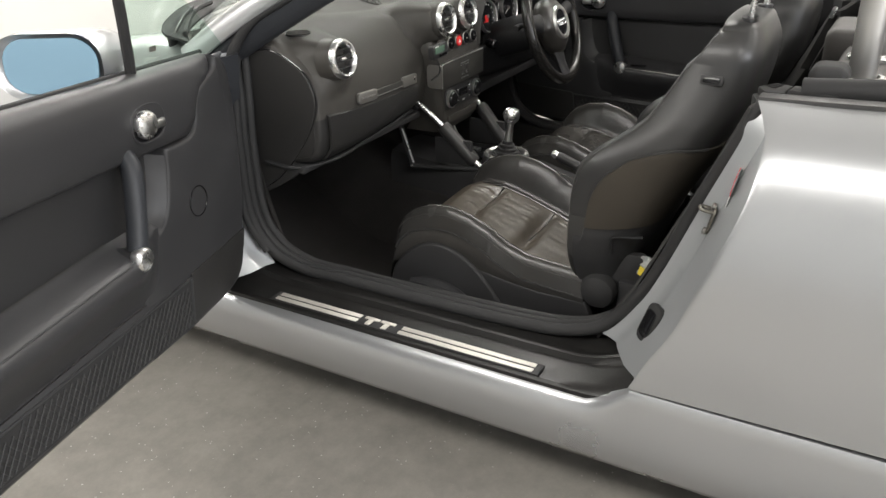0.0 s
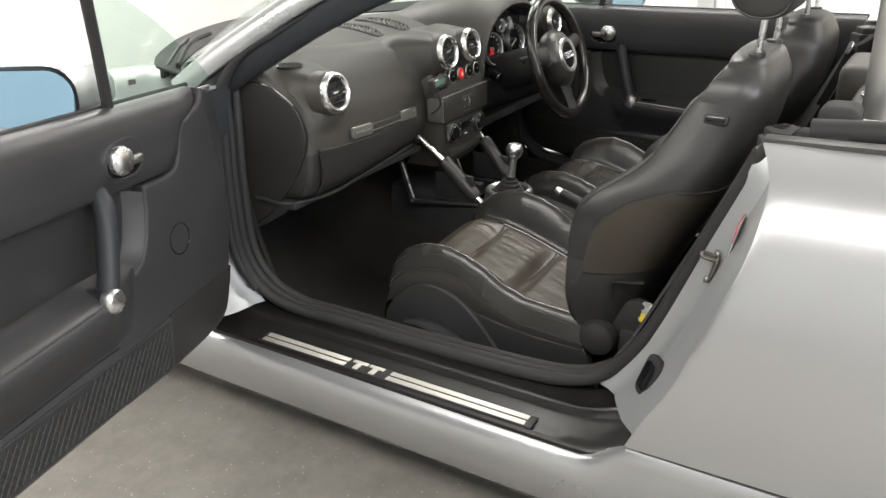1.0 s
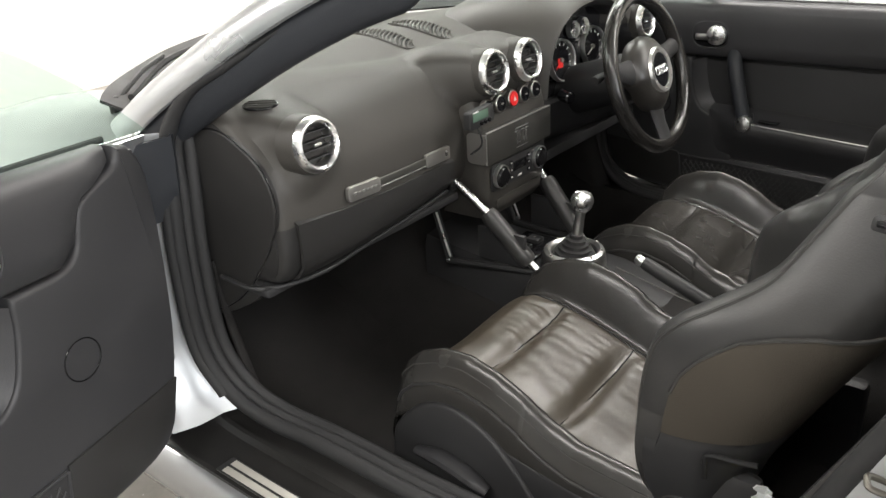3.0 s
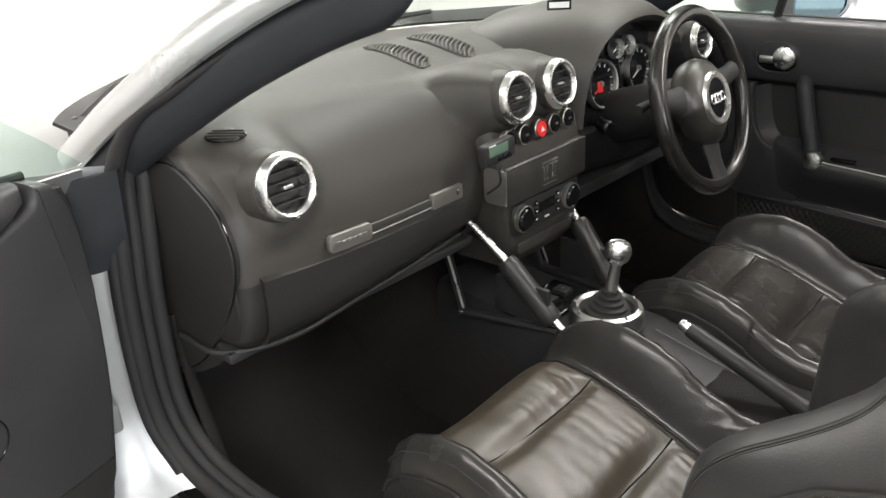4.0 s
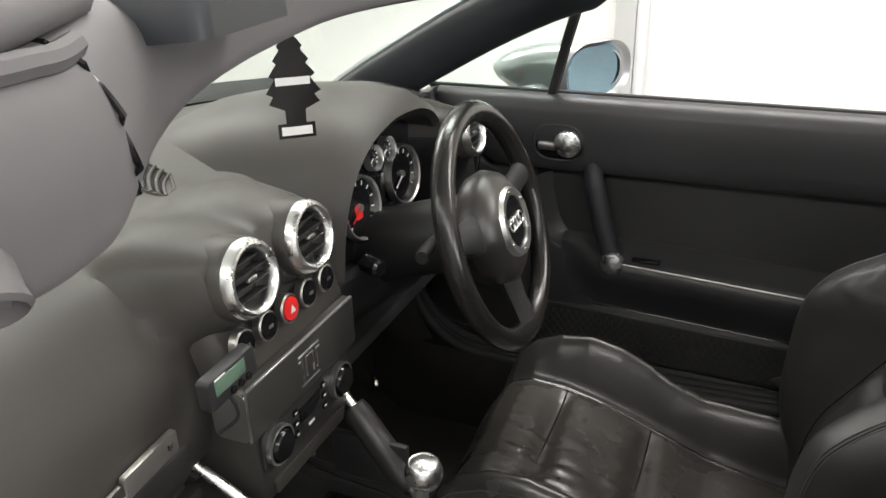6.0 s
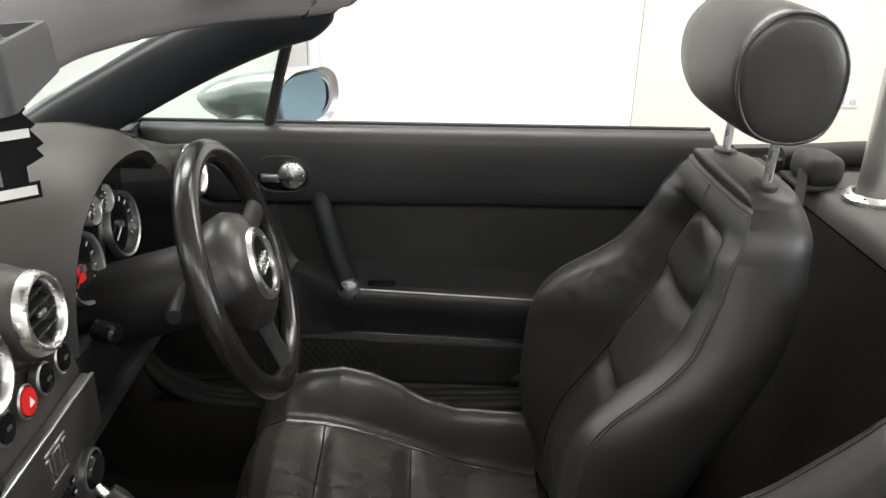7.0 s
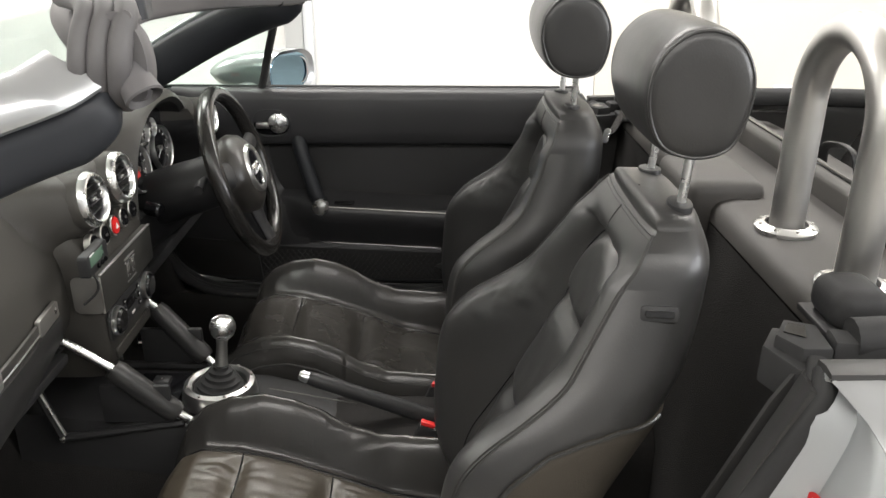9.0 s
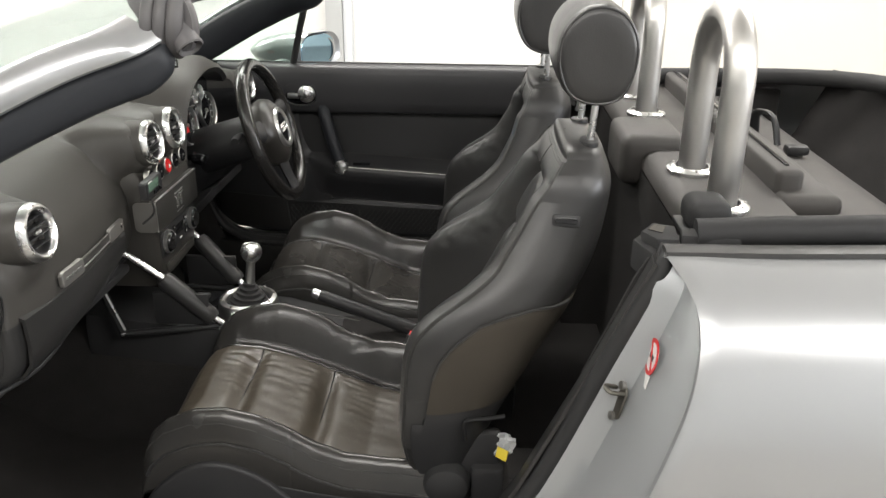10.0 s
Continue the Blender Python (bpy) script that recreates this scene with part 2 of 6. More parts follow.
def prism(outline, depth, m=None, bevel=0.0, bm=None, seg=2):
    """A plate from a flat outline (x, y), depth thick along local z from 0, rounded at its rim."""
    own = bmesh.new()
    a = [own.verts.new((x, y, 0)) for x, y in outline]
    own.faces.new(a)
    r = bmesh.ops.extrude_face_region(own, geom=own.faces[:])
    top = [v for v in r["geom"] if isinstance(v, bmesh.types.BMVert)]
    for v in top:
        v.co.z = depth
    bmesh.ops.recalc_face_normals(own, faces=own.faces)
    if bevel:
        keep = set(top)
        es = [e for e in own.edges if e.verts[0] in keep and e.verts[1] in keep]
        bmesh.ops.bevel(own, geom=es, offset=bevel, segments=seg, profile=0.5, affect="EDGES")
    if m is not None:
        bmesh.ops.transform(own, matrix=m, verts=own.verts)
    return merge(bm, own)


def rounded(w, h, r, n=5):
    """The outline of a rounded rectangle about the origin."""
    out = []
    for cx, cy, a0 in ((w / 2 - r, h / 2 - r, 0), (-w / 2 + r, h / 2 - r, 90), (-w / 2 + r, -h / 2 + r, 180), (w / 2 - r, -h / 2 + r, 270)):
        out += [(cx + r * math.cos(radians(a0 + 90 * i / n)), cy + r * math.sin(radians(a0 + 90 * i / n))) for i in range(n + 1)]
    return out


def shell(bm, t):
    """Gives an open skin thickness t."""
    bmesh.ops.recalc_face_normals(bm, faces=bm.faces)
    bmesh.ops.solidify(bm, geom=bm.faces[:], thickness=t)
    return bm


def mirror_x(bm):
    for v in bm.verts:
        v.co.x = -v.co.x
    bmesh.ops.reverse_faces(bm, faces=bm.faces)
    return bm


def thing(name, label, category, group="", kind="", at=None):
    ob = new(name)
    ob.empty_display_size = 0.05
    if at is not None:
        ob.matrix_world = at
    return tagged(ob, label, category, group, kind)


def part(name, bm, material, parent=None, label="", smooth=True, sub=0, angle=38, fix=True):
    if fix:
        bmesh.ops.recalc_face_normals(bm, faces=bm.faces)
    me = bpy.data.meshes.new(name)
    bm.to_mesh(me)
    bm.free()
    me.materials.append(material)
    if smooth:
        me.polygons.foreach_set("use_smooth", [True] * len(me.polygons))
        me.set_sharp_from_angle(angle=radians(angle))
    ob = new(name, me)
    ob.parent = parent
    if label:
        tagged(ob, label)
    if sub:
        mod = ob.modifiers.new("soft", "SUBSURF")
        mod.levels = mod.render_levels = sub
    return ob


def axis_to(p, d, up=(0, 0, 1)):
    """A pose at p whose z axis points along d."""
    z = Vector(d).normalized()
    x = Vector(up).cross(z)
    x = x.normalized() if x.length > 1e-4 else Vector((1, 0, 0))
    y = z.cross(x)
    return Matrix(((x.x, y.x, z.x, p[0]), (x.y, y.y, z.y, p[1]), (x.z, y.z, z.z, p[2]), (0, 0, 0, 1)))


def lerp(a, b, t):
    return a + (b - a) * t


def table(x, rows):
    """Reads a value off (x, value) rows, straight between them."""
    if x <= rows[0][0]:
        return rows[0][1]
    for (x0, y0), (x1, y1) in zip(rows, rows[1:]):
        if x <= x1:
            return y0 + (y1 - y0) * (x - x0) / (x1 - x0)
    return rows[-1][1]


def curve(x, rows):
    """A smooth reading of (x, value) rows."""
    i = 0
    while i < len(rows) - 2 and x > rows[i + 1][0]:
        i += 1
    x0, y0 = rows[i]
    x1, y1 = rows[i + 1]
    t = max(0, min(1, (x - x0) / (x1 - x0)))
    m0 = (y1 - rows[i - 1][1]) / (x1 - rows[i - 1][0]) if i else (y1 - y0) / (x1 - x0)
    m1 = (rows[i + 2][1] - y0) / (rows[i + 2][0] - x0) if i + 2 < len(rows) else (y1 - y0) / (x1 - x0)
    h = x1 - x0
    return (2 * t ** 3 - 3 * t * t + 1) * y0 + (t ** 3 - 2 * t * t + t) * h * m0 + (3 * t * t - 2 * t ** 3) * y1 + (t ** 3 - t * t) * h * m1


# ---- the room ----
def slab(name, lo, hi, material, label):
    c, s = [(a + b) / 2 for a, b in zip(lo, hi)], [b - a for a, b in zip(lo, hi)]
    return tagged(part(name, box(c, s, 0), material, smooth=False), label, name.split("_")[0], kind="structure")


X0, X1, Y0, Y1, ZC = -5.5, 3.95, -6.5, 5.0, 3.4
slab("floor", (X0 - 0.2, Y0 - 0.2, -0.15), (X1 + 0.2, Y1 + 0.2, 0), M_FLOOR, "worn grey concrete workshop floor with grit and stains")
slab("ceiling", (X0 - 0.2, Y0 - 0.2, ZC), (X1 + 0.2, Y1 + 0.2, ZC + 0.15), M_WALL, "plain white workshop ceiling")
slab("wall_east", (X1, -1.46, 0), (X1 + 0.2, Y1, ZC), M_WALL, "plain white painted workshop wall")
slab("wall_cream", (X1, Y0, 0), (X1 + 0.2, -1.464, ZC), M_CREAM, "cream painted workshop wall beside the white wall")
slab("wall_north", (X0, Y1, 0), (X1 + 0.2, Y1 + 0.2, ZC), M_WALL, "plain white painted wall in front of the car")
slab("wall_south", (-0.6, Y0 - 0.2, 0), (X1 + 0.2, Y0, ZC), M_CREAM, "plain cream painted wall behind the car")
# Unseen doorway and yard, added so fill light reaches the open passenger door.
slab("wall_south_end", (X0, Y0 - 0.2, 0), (-4.4, Y0, ZC), M_CREAM, "plain cream painted wall beside an added, unseen doorway")
slab("wall_lintel", (-4.4, Y0 - 0.2, 2.9), (-0.6, Y0, ZC), M_CREAM, "plain cream painted wall above an added, unseen doorway")
slab("ground", (-12, Y0 - 9, -0.16), (8, Y0 - 0.2, -0.01), M_FLOOR, "pale concrete yard outside an added, unseen doorway")
# Fill lamp in that added opening, kept high to leave lower reflections dark.
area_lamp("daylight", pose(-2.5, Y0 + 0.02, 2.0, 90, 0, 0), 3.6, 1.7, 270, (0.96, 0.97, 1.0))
# Unseen wall; its grey is chosen to dim reflections in the car's flank.
slab("wall_west", (X0 - 0.2, Y0, 0), (X0, Y1, ZC), M_STEEL, "unseen wall behind the viewer, greyed to dim reflections")

col = thing("column", "grey painted steel column standing against the white wall", "column", kind="structure")
part("post", box((X1 - 0.07, 0.49, ZC / 2), (0.13, 0.11, ZC), 0.004), M_STEEL, col)
part("flange", box((X1 - 0.05, 0.405, ZC / 2), (0.09, 0.055, ZC), 0.004), M_STEEL_LIGHT, col, "pale edge of the steel column")

so = thing("wall_socket", "white double wall socket on the cream wall", "wall socket")
part("plate", box((X1 - 0.006, -2.73, 0.33), (0.012, 0.146, 0.086), 0.004), M_STEEL_LIGHT, so)
for dy in (-0.036, 0.036):
    part("outlet", box((X1 - 0.013, -2.73 + dy, 0.32), (0.004, 0.040, 0.034), 0.001), M_STEEL, so)
    part("switch", box((X1 - 0.014, -2.73 + dy * 0.4, 0.355), (0.006, 0.012, 0.016), 0.002), M_WHITE, so)

# Unseen battens, added to light the room and show in reflections.
ROOF_LAMPS = [(x, y) for x in (-3.2, 1.7) for y in (-3.4, 0.0, 3.4)]
lamp0 = thing("ceiling_light", "unseen fluorescent batten added to light the room", "ceiling light", "workshop ceiling lights")
part("body", box((0, 0, -0.03), (0.16, 1.9, 0.06), 0.01), M_STEEL_LIGHT, lamp0)
tubem = bpy.data.materials.new("lit_tube")
tubem.use_nodes = True
tubem.node_tree.nodes["Principled BSDF"].inputs["Emission Color"].default_value = (1, 0.98, 0.95, 1)
tubem.node_tree.nodes["Principled BSDF"].inputs["Emission Strength"].default_value = 6
part("diffuser", box((0, 0, -0.075), (0.12, 1.8, 0.03), 0.012), tubem, lamp0, "glowing white diffuser")
for i, (x, y) in enumerate(ROOF_LAMPS):
    m = pose(x, y, ZC - 0.002)
    if i:
        copy_thing(lamp0, m)
    else:
        lamp0.matrix_world = m
    # Oversized fill lamp below each batten; the west row is held weaker.
    area_lamp("tube_light", pose(x, y, ZC - 0.12), 0.9, 2.6, 122 if x < 0 else 160, (1.0, 0.965, 0.92))

# ---- the car's body ----
car = thing("car", "silver open-top two-seat sports car with its roof folded away", "car")
SIDE = [(0.405, -0.885), (0.5, -0.886), (0.6, -0.881), (0.7, -0.869), (0.78, -0.85), (0.84, -0.826), (0.88, -0.80), (0.91, -0.768), (0.93, -0.735), (0.942, -0.705)]
SHUT = [(0.40, -0.668), (0.47, -0.70), (0.55, -0.743), (0.63, -0.772), (0.716, -0.803), (0.78, -0.825), (0.83, -0.836), (0.88, -0.84), (0.91, -0.833), (0.93, -0.818), (0.942, -0.806)]
INNER = [(0.40, -0.535), (0.43, -0.565), (0.513, -0.630), (0.60, -0.67), (0.76, -0.73), (0.89, -0.785), (0.942, -0.80)]
ZS = [0.405 + (0.942 - 0.405) * i / 26 for i in range(27)]


def side_x(z, y):
    """The flank: narrower towards the tail."""
    x = curve(z, SIDE)
    return x + max(0, -y - 1.2) ** 2 * 0.25


def quarter_panel(sx):
    rings = []
    for i in range(25):
        u = i / 24
        ring = []
        for z in ZS:
            y = lerp(curve(z, SHUT), -2.02, u ** 1.3)
            ring.append(V(side_x(z, y), y, z + 0.012 * u))
        # the edge rolls inwards at the belt
        last = ring[-1]
        ring += [last + V(0.006, 0, -0.004), last + V(0.010, 0, -0.02)]
        rings.append(ring)
    # the folded front edge of the panel
    first = [p + V(0.004, 0.007, 0) for p in rings[0]]
    second = [p + V(0.016, 0.006, 0) for p in rings[0]]
    bm = loft([second, first] + rings)
    return bm if sx < 0 else mirror_x(bm)


def jamb(sx):
    rings = []
    for k, (f, dx, dy) in enumerate(((0, 0.013, -0.008), (0.12, 0.0, -0.022), (0.25, 0, -0.024), (0.42, 0, -0.016), (0.6, 0, -0.020), (0.74, 0, -0.024), (0.85, 0, -0.030), (0.93, 0, -0.020), (1.0, 0, 0.0))):
        ring = []
        for z in ZS:
            a = V(curve(z, SIDE), curve(z, SHUT), z)
            b = V(-0.71 if z < 0.9 else lerp(-0.71, -0.69, (z - 0.9) / 0.042), table(z, INNER), z)
            p = a.lerp(b, f)
            ring.append(p + V(dx, dy, 0))
        rings.append(ring)
    bm = loft(rings)
    return bm if sx < 0 else mirror_x(bm)


def rocker(sx):
    """The lower flank: a sill below the door, rising to the panel seam behind it."""
    rings = []
    for i in range(61):
        y = lerp(0.78, -2.02, i / 60)
        up = max(0, min(1, (-0.60 - y) / 0.055))
        up = up * up * (3 - 2 * up)
        low = [(-0.79, 0.165), (-0.80, 0.152), (-0.84, 0.170), (-0.866, 0.203), (-0.882, 0.25), (-0.889, 0.285)]
        door = [(-0.888, 0.306), (-0.882, 0.324), (-0.872, 0.337), (-0.859, 0.345), (-0.845, 0.347)]
        panel = [(-0.889, 0.33), (-0.888, 0.37), (-0.886, 0.394), (-0.882, 0.400), (-0.870, 0.400)]
        prof = low + [(lerp(a[0], c[0], up), lerp(a[1], c[1], up)) for a, c in zip(door, panel)]
        rings.append([V(x + max(0, -y - 1.2) ** 2 * 0.25, y, z) for x, z in prof])
    bm = loft(rings)
    return bm if sx < 0 else mirror_x(bm)


for sx in (-1, 1):
    part("quarter_panel", quarter_panel(sx), M_SILVER, car)
    part("door_jamb", jamb(sx), M_JAMB, car, "painted inner face of the door opening")
    part("sill", rocker(sx), M_SILVER, car)

# front: wings and bonnet as one skin each side of the shut lines
NOSE = [(0.46, 0.93), (0.8, 0.915), (1.1, 0.87), (1.4, 0.80), (1.7, 0.70), (1.9, 0.56), (1.97, 0.40)]


def bonnet_z(x, y):
    crown = table(y, NOSE)
    w = 0.87 - max(0, y - 1.2) ** 2 * 0.35
    s = min(1, abs(x) / w)
    wing = 0.03 * math.exp(-((abs(x) - 0.62) / 0.12) ** 2)
    return crown * (1 - 0.02 * s * s) - 0.10 * max(0, (s - 0.72) / 0.28) ** 2 + wing * (1 if y > 0.6 else 0)


def front_skin():
    rings = []
    for i in range(22):
        y = lerp(0.47, 1.97, (i / 21))
        w = 0.875 - max(0, y - 1.2) ** 2 * 0.35
        ring = [V(-w, y, 0.36), V(-w - 0.008, y, 0.55), V(-w, y, 0.72)]
        cols = 22
        cut = table(y, [(0.45, 0.755), (0.56, 0.70), (0.72, 0.60), (0.85, 0.45), (0.97, 0.10), (1.0, 0.0)])
        for j in range(cols + 1):
            x = lerp(-w + 0.01, -cut, j / cols)
            ring.append(V(x, y, bonnet_z(x, y)))
        rings.append(ring)
    return rings


rs = front_skin()
part("front_wing", loft(rs), M_SILVER, car)
part("front_wing", mirror_x(loft(front_skin())), M_SILVER, car)

# black cowl below the windscreen, with two wiper arms
BASE = [(-0.745, 0.47, 0.935), (-0.70, 0.56, 0.945), (-0.62, 0.66, 0.945), (-0.5, 0.76, 0.945), (-0.35, 0.85, 0.95), (-0.15, 0.92, 0.952), (0, 0.935, 0.953)]
BASE = BASE + [(-x, y, z) for x, y, z in BASE[-2::-1]]
SCREEN_TOP = [(-0.599, -0.106, 1.200), (-0.578, -0.106, 1.196), (-0.545, -0.097, 1.193), (-0.50, -0.075, 1.190), (-0.40, -0.01, 1.195), (-0.30, 0.035, 1.20), (-0.17, 0.065, 1.205), (0, 0.085, 1.208)]
SCREEN_TOP = SCREEN_TOP + [(-x, y, z) for x, y, z in SCREEN_TOP[-2::-1]]
HEAD = [(x, y + 0.058, z + 0.048) for x, y, z in SCREEN_TOP[1:-1]]
EDGE = [(x, y, z) for x, y, z in SCREEN_TOP]
base_line, head_line = [spline(k, 4) for k in (BASE, HEAD)]
part("cowl", shell(loft([[p + V(0, 0.010, -0.004) for p in base_line if abs(p.x) < 0.70], [V(p.x * 1.03, p.y + 0.115 - 0.05 * abs(p.x), p.z + 0.016) for p in base_line if abs(p.x) < 0.70]]), 0.006), M_RUBBER, car, "black plastic scuttle below the windscreen")
for x0, x1 in ((-0.66, -0.30), (-0.02, 0.42)):
    arm = thing("wiper", "black wiper arm parked on the scuttle", "wiper", "windscreen wipers")
    p = [V(x0, 0.80 - 0.25 * abs(x0), 0.952), V((x0 + x1) / 2, 0.905 - 0.25 * abs(x0 + x1) / 2, 0.972), V(x1, 0.96 - 0.2 * abs(x1), 0.966)]
    part("blade", tube(spline(p, 5), 0.007, 6), M_RUBBER, arm)
    part("arm", tube([p[0] + V(-0.02, 0.03, -0.01), p[0].lerp(p[1], 0.5) + V(0, 0.02, 0.014), p[1] + V(0, 0.004, 0.012)], 0.005, 6), M_PLASTIC, arm)
    part("pivot", lathe([(0.012, -0.03), (0.012, 0.008), (0.008, 0.013)], Matrix.Translation(p[0] + V(-0.02, 0.03, -0.01)), 12), M_PLASTIC, arm)

mid = [a.lerp(b, 0.5) + V(0, 0.02, 0.035) for a, b in zip(base_line, head_line)]
q1 = [a.lerp(b, 0.25) + V(0, 0.015, 0.026) for a, b in zip(base_line, head_line)]
q3 = [a.lerp(b, 0.75) + V(0, 0.015, 0.026) for a, b in zip(base_line, head_line)]
ws = part("windscreen", shell(loft([base_line, q1, mid, q3, head_line]), 0.005), M_SCREEN, car, "clear raked windscreen glass")
ws.visible_shadow = False

PILLAR = [(-0.752, 0.515, 0.918), (-0.735, 0.40, 0.992), (-0.715, 0.285, 1.058), (-0.69, 0.165, 1.124), (-0.660, 0.055, 1.177), (-0.638, -0.02, 1.204), (-0.622, -0.06, 1.215), (-0.600, -0.075, 1.225)]


def strip(line, offs, bm=None):
    """A bar swept along a line with a fixed section given as offsets."""
    return loft([[p + V(*o) for o in offs] for p in line], True, True, bm)


def tapered(line, offs):
    """As strip, but thinning out over its last third, where it runs under the header."""
    n = len(line)
    return loft([[p + V(*o) * (1 - 0.55 * max(0, (i / (n - 1) - 0.72) / 0.28)) for o in offs] for i, p in enumerate(line)], True, True)


def pillar(sx):
    line = spline(PILLAR[:4] + [(-0.658, 0.055, 1.176), (-0.634, -0.02, 1.203), (-0.616, -0.06, 1.214), (-0.594, -0.070, 1.224)], 5)
    skin = spline(PILLAR[:-2] + [(-0.622, -0.045, 1.214), (-0.597, -0.066, 1.228)], 5)
    soft = lambda s: [tuple(p) for p in spline(s, 3, True)]
    out = strip(skin, soft([(-0.009, -0.012, -0.013), (-0.017, 0.0, 0.0), (-0.010, 0.030, 0.014), (0.008, 0.050, 0.020), (0.024, 0.052, 0.010), (0.012, 0.015, -0.004)]))
    trim = tapered(line, soft([(-0.003, -0.015, -0.016), (0.013, 0.012, -0.006), (0.034, 0.050, 0.002), (0.058, 0.055, -0.012), (0.062, 0.02, -0.045), (0.036, -0.020, -0.066), (0.012, -0.030, -0.056)]))
    return [bm if sx < 0 else mirror_x(bm) for bm in (out, trim)]


for sx in (-1, 1):
    a, b = pillar(sx)
    part("windscreen_pillar", a, M_SILVER, car)
    part("pillar_trim", b, M_PILLAR, car, "dark padded trim on the windscreen pillar")

# header: grey padded trim with a ribbed end at each pillar
el = spline(EDGE, 8)
HSEC = [(0, p.y, p.z) for p in spline([(0, 0.0, 0.0), (0, -0.010, 0.020), (0, -0.010, 0.050), (0, 0.002, 0.075), (0, 0.040, 0.086), (0, 0.085, 0.076), (0, 0.103, 0.050), (0, 0.06, 0.006)], 4, True)]


def head_point(p, o):
    """A place on the header's section at the point p of its rear edge."""
    deep = table(abs(p.x), [(0.0, 0.66), (0.46, 0.66), (0.59, 0.33)])
    return p + V(0, o[1] * deep if o[1] > 0 else o[1], o[2])


part("header_trim", loft([[head_point(p, o) for o in HSEC] for p in el], True, True), M_GREY, car, "grey padded header trim above the windscreen", angle=30)
for sx in (-1, 1):
    for k, (y0, r) in enumerate(((-0.056, 0.011), (-0.075, 0.0115), (-0.095, 0.012))):
        rib = spline([(sx * 0.570, y0 + 0.012, 1.194), (sx * 0.590, y0 + 0.010, 1.203), (sx * 0.603, y0 + 0.005, 1.220), (sx * 0.609, y0, 1.240), (sx * 0.601, y0 - 0.002, 1.262), (sx * 0.586, y0 - 0.004, 1.281), (sx * 0.562, y0 + 0.006, 1.288), (sx * 0.52, y0 + 0.030, 1.288), (sx * 0.44, y0 + 0.082, 1.285)], 5)
        part("end_rib", tube(rib, r, 10), M_GREY, car)
    cone = axis_to((sx * 0.600, -0.109, 1.209), (sx * 0.35, -0.55, -0.75))
    part("funnel", lathe([(0.017, -0.03), (0.019, 0.0), (0.0205, 0.006), (0.0185, 0.008), (0.0145, 0.002), (0.010, -0.013)], cone, 20, ring=True), M_GREY, car)
    part("funnel_hole", lathe([(0, -0.004), (0.0145, -0.002), (0.0145, 0.0), (0, 0.0)], cone, 16), M_GLOSS, car)
    joint = []
    for k in range(0, 18):
        px = lerp(-0.462, -0.512, k / 17)
        near = min(el, key=lambda q: abs(q.x - px))
        q = head_point(near, HSEC[k])
        joint.append(V(sx * -px, q.y, q.z) if sx > 0 else V(px, q.y, q.z))
    part("trim_joint", tube(joint, 0.0018, 6), M_GLOSS, car)
    tray_m = Matrix(((-sx, 0, 0, sx * 0.318), (0, 1, 0, 0.006), (0, 0, 1, 1.2700), (0, 0, 0, 1))) @ pose(0, 0, 0, -4, 3, 16)
    rings = [[tray_m @ V(a * k, b * k, z) for a, b in rounded(0.160, 0.070, 0.012, 4)] for z, k in ((-0.022, 1.0), (0.004, 1.0), (0.008, 0.97), (0.008, 0.86), (0.004, 0.83), (-0.010, 0.80))]
    lt = part("latch_tray", loft(rings, True, True), M_PILLAR, car, "dark framed latch tray on the header")
    part("tray_well", box((0, 0, -0.0095), (0.126, 0.052, 0.002), 0, tray_m), M_GLOSS, lt)
    for dx in (-0.034, 0.028):
        part("latch_pin", tube([tray_m @ V(dx - 0.012, -0.016, -0.002), tray_m @ V(dx, 0.0, 0.003), tray_m @ V(dx + 0.006, 0.018, -0.003)], 0.0085, 10), M_CHROME, lt)
    part("tray_bar", box((-0.003, 0, 0.001), (0.006, 0.056, 0.010), 0.002, tray_m), M_PILLAR, lt)
    part("header_lip", tube([head_point(q, HSEC[13]) + V(0, 0, 0.002) for q in el if 0.49 < sx * q.x < 0.60], 0.006, 8), M_GREY, car)

# weather strip all round the door opening
SEAL = [(-0.675, -0.81, 0.935), (-0.695, -0.795, 0.905), (-0.702, -0.728, 0.757), (-0.702, -0.665, 0.60), (-0.704, -0.622, 0.513), (-0.708, -0.56, 0.430), (-0.714, -0.49, 0.396), (-0.720, -0.38, 0.382), (-0.722, -0.1, 0.376), (-0.722, 0.15, 0.376),
        (-0.738, 0.262, 0.388), (-0.758, 0.340, 0.435), (-0.773, 0.382, 0.53), (-0.772, 0.389, 0.70), (-0.760, 0.392, 0.83), (-0.745, 0.400, 0.922), (-0.730, 0.335, 1.008), (-0.710, 0.235, 1.062), (-0.688, 0.145, 1.110), (-0.660, 0.060, 1.156)]


def seal(sx, dx, dz, r, flat):
    line = [p + V(dx, 0, dz) for p in spline(SEAL, 6)]
    bm = tube(line, [r * (1 - 0.85 * max(0, min(1, (p.z - 0.95) / 0.20))) if p.y > 0 else r for p in line], 10, flat=flat)
    return bm if sx < 0 else mirror_x(bm)


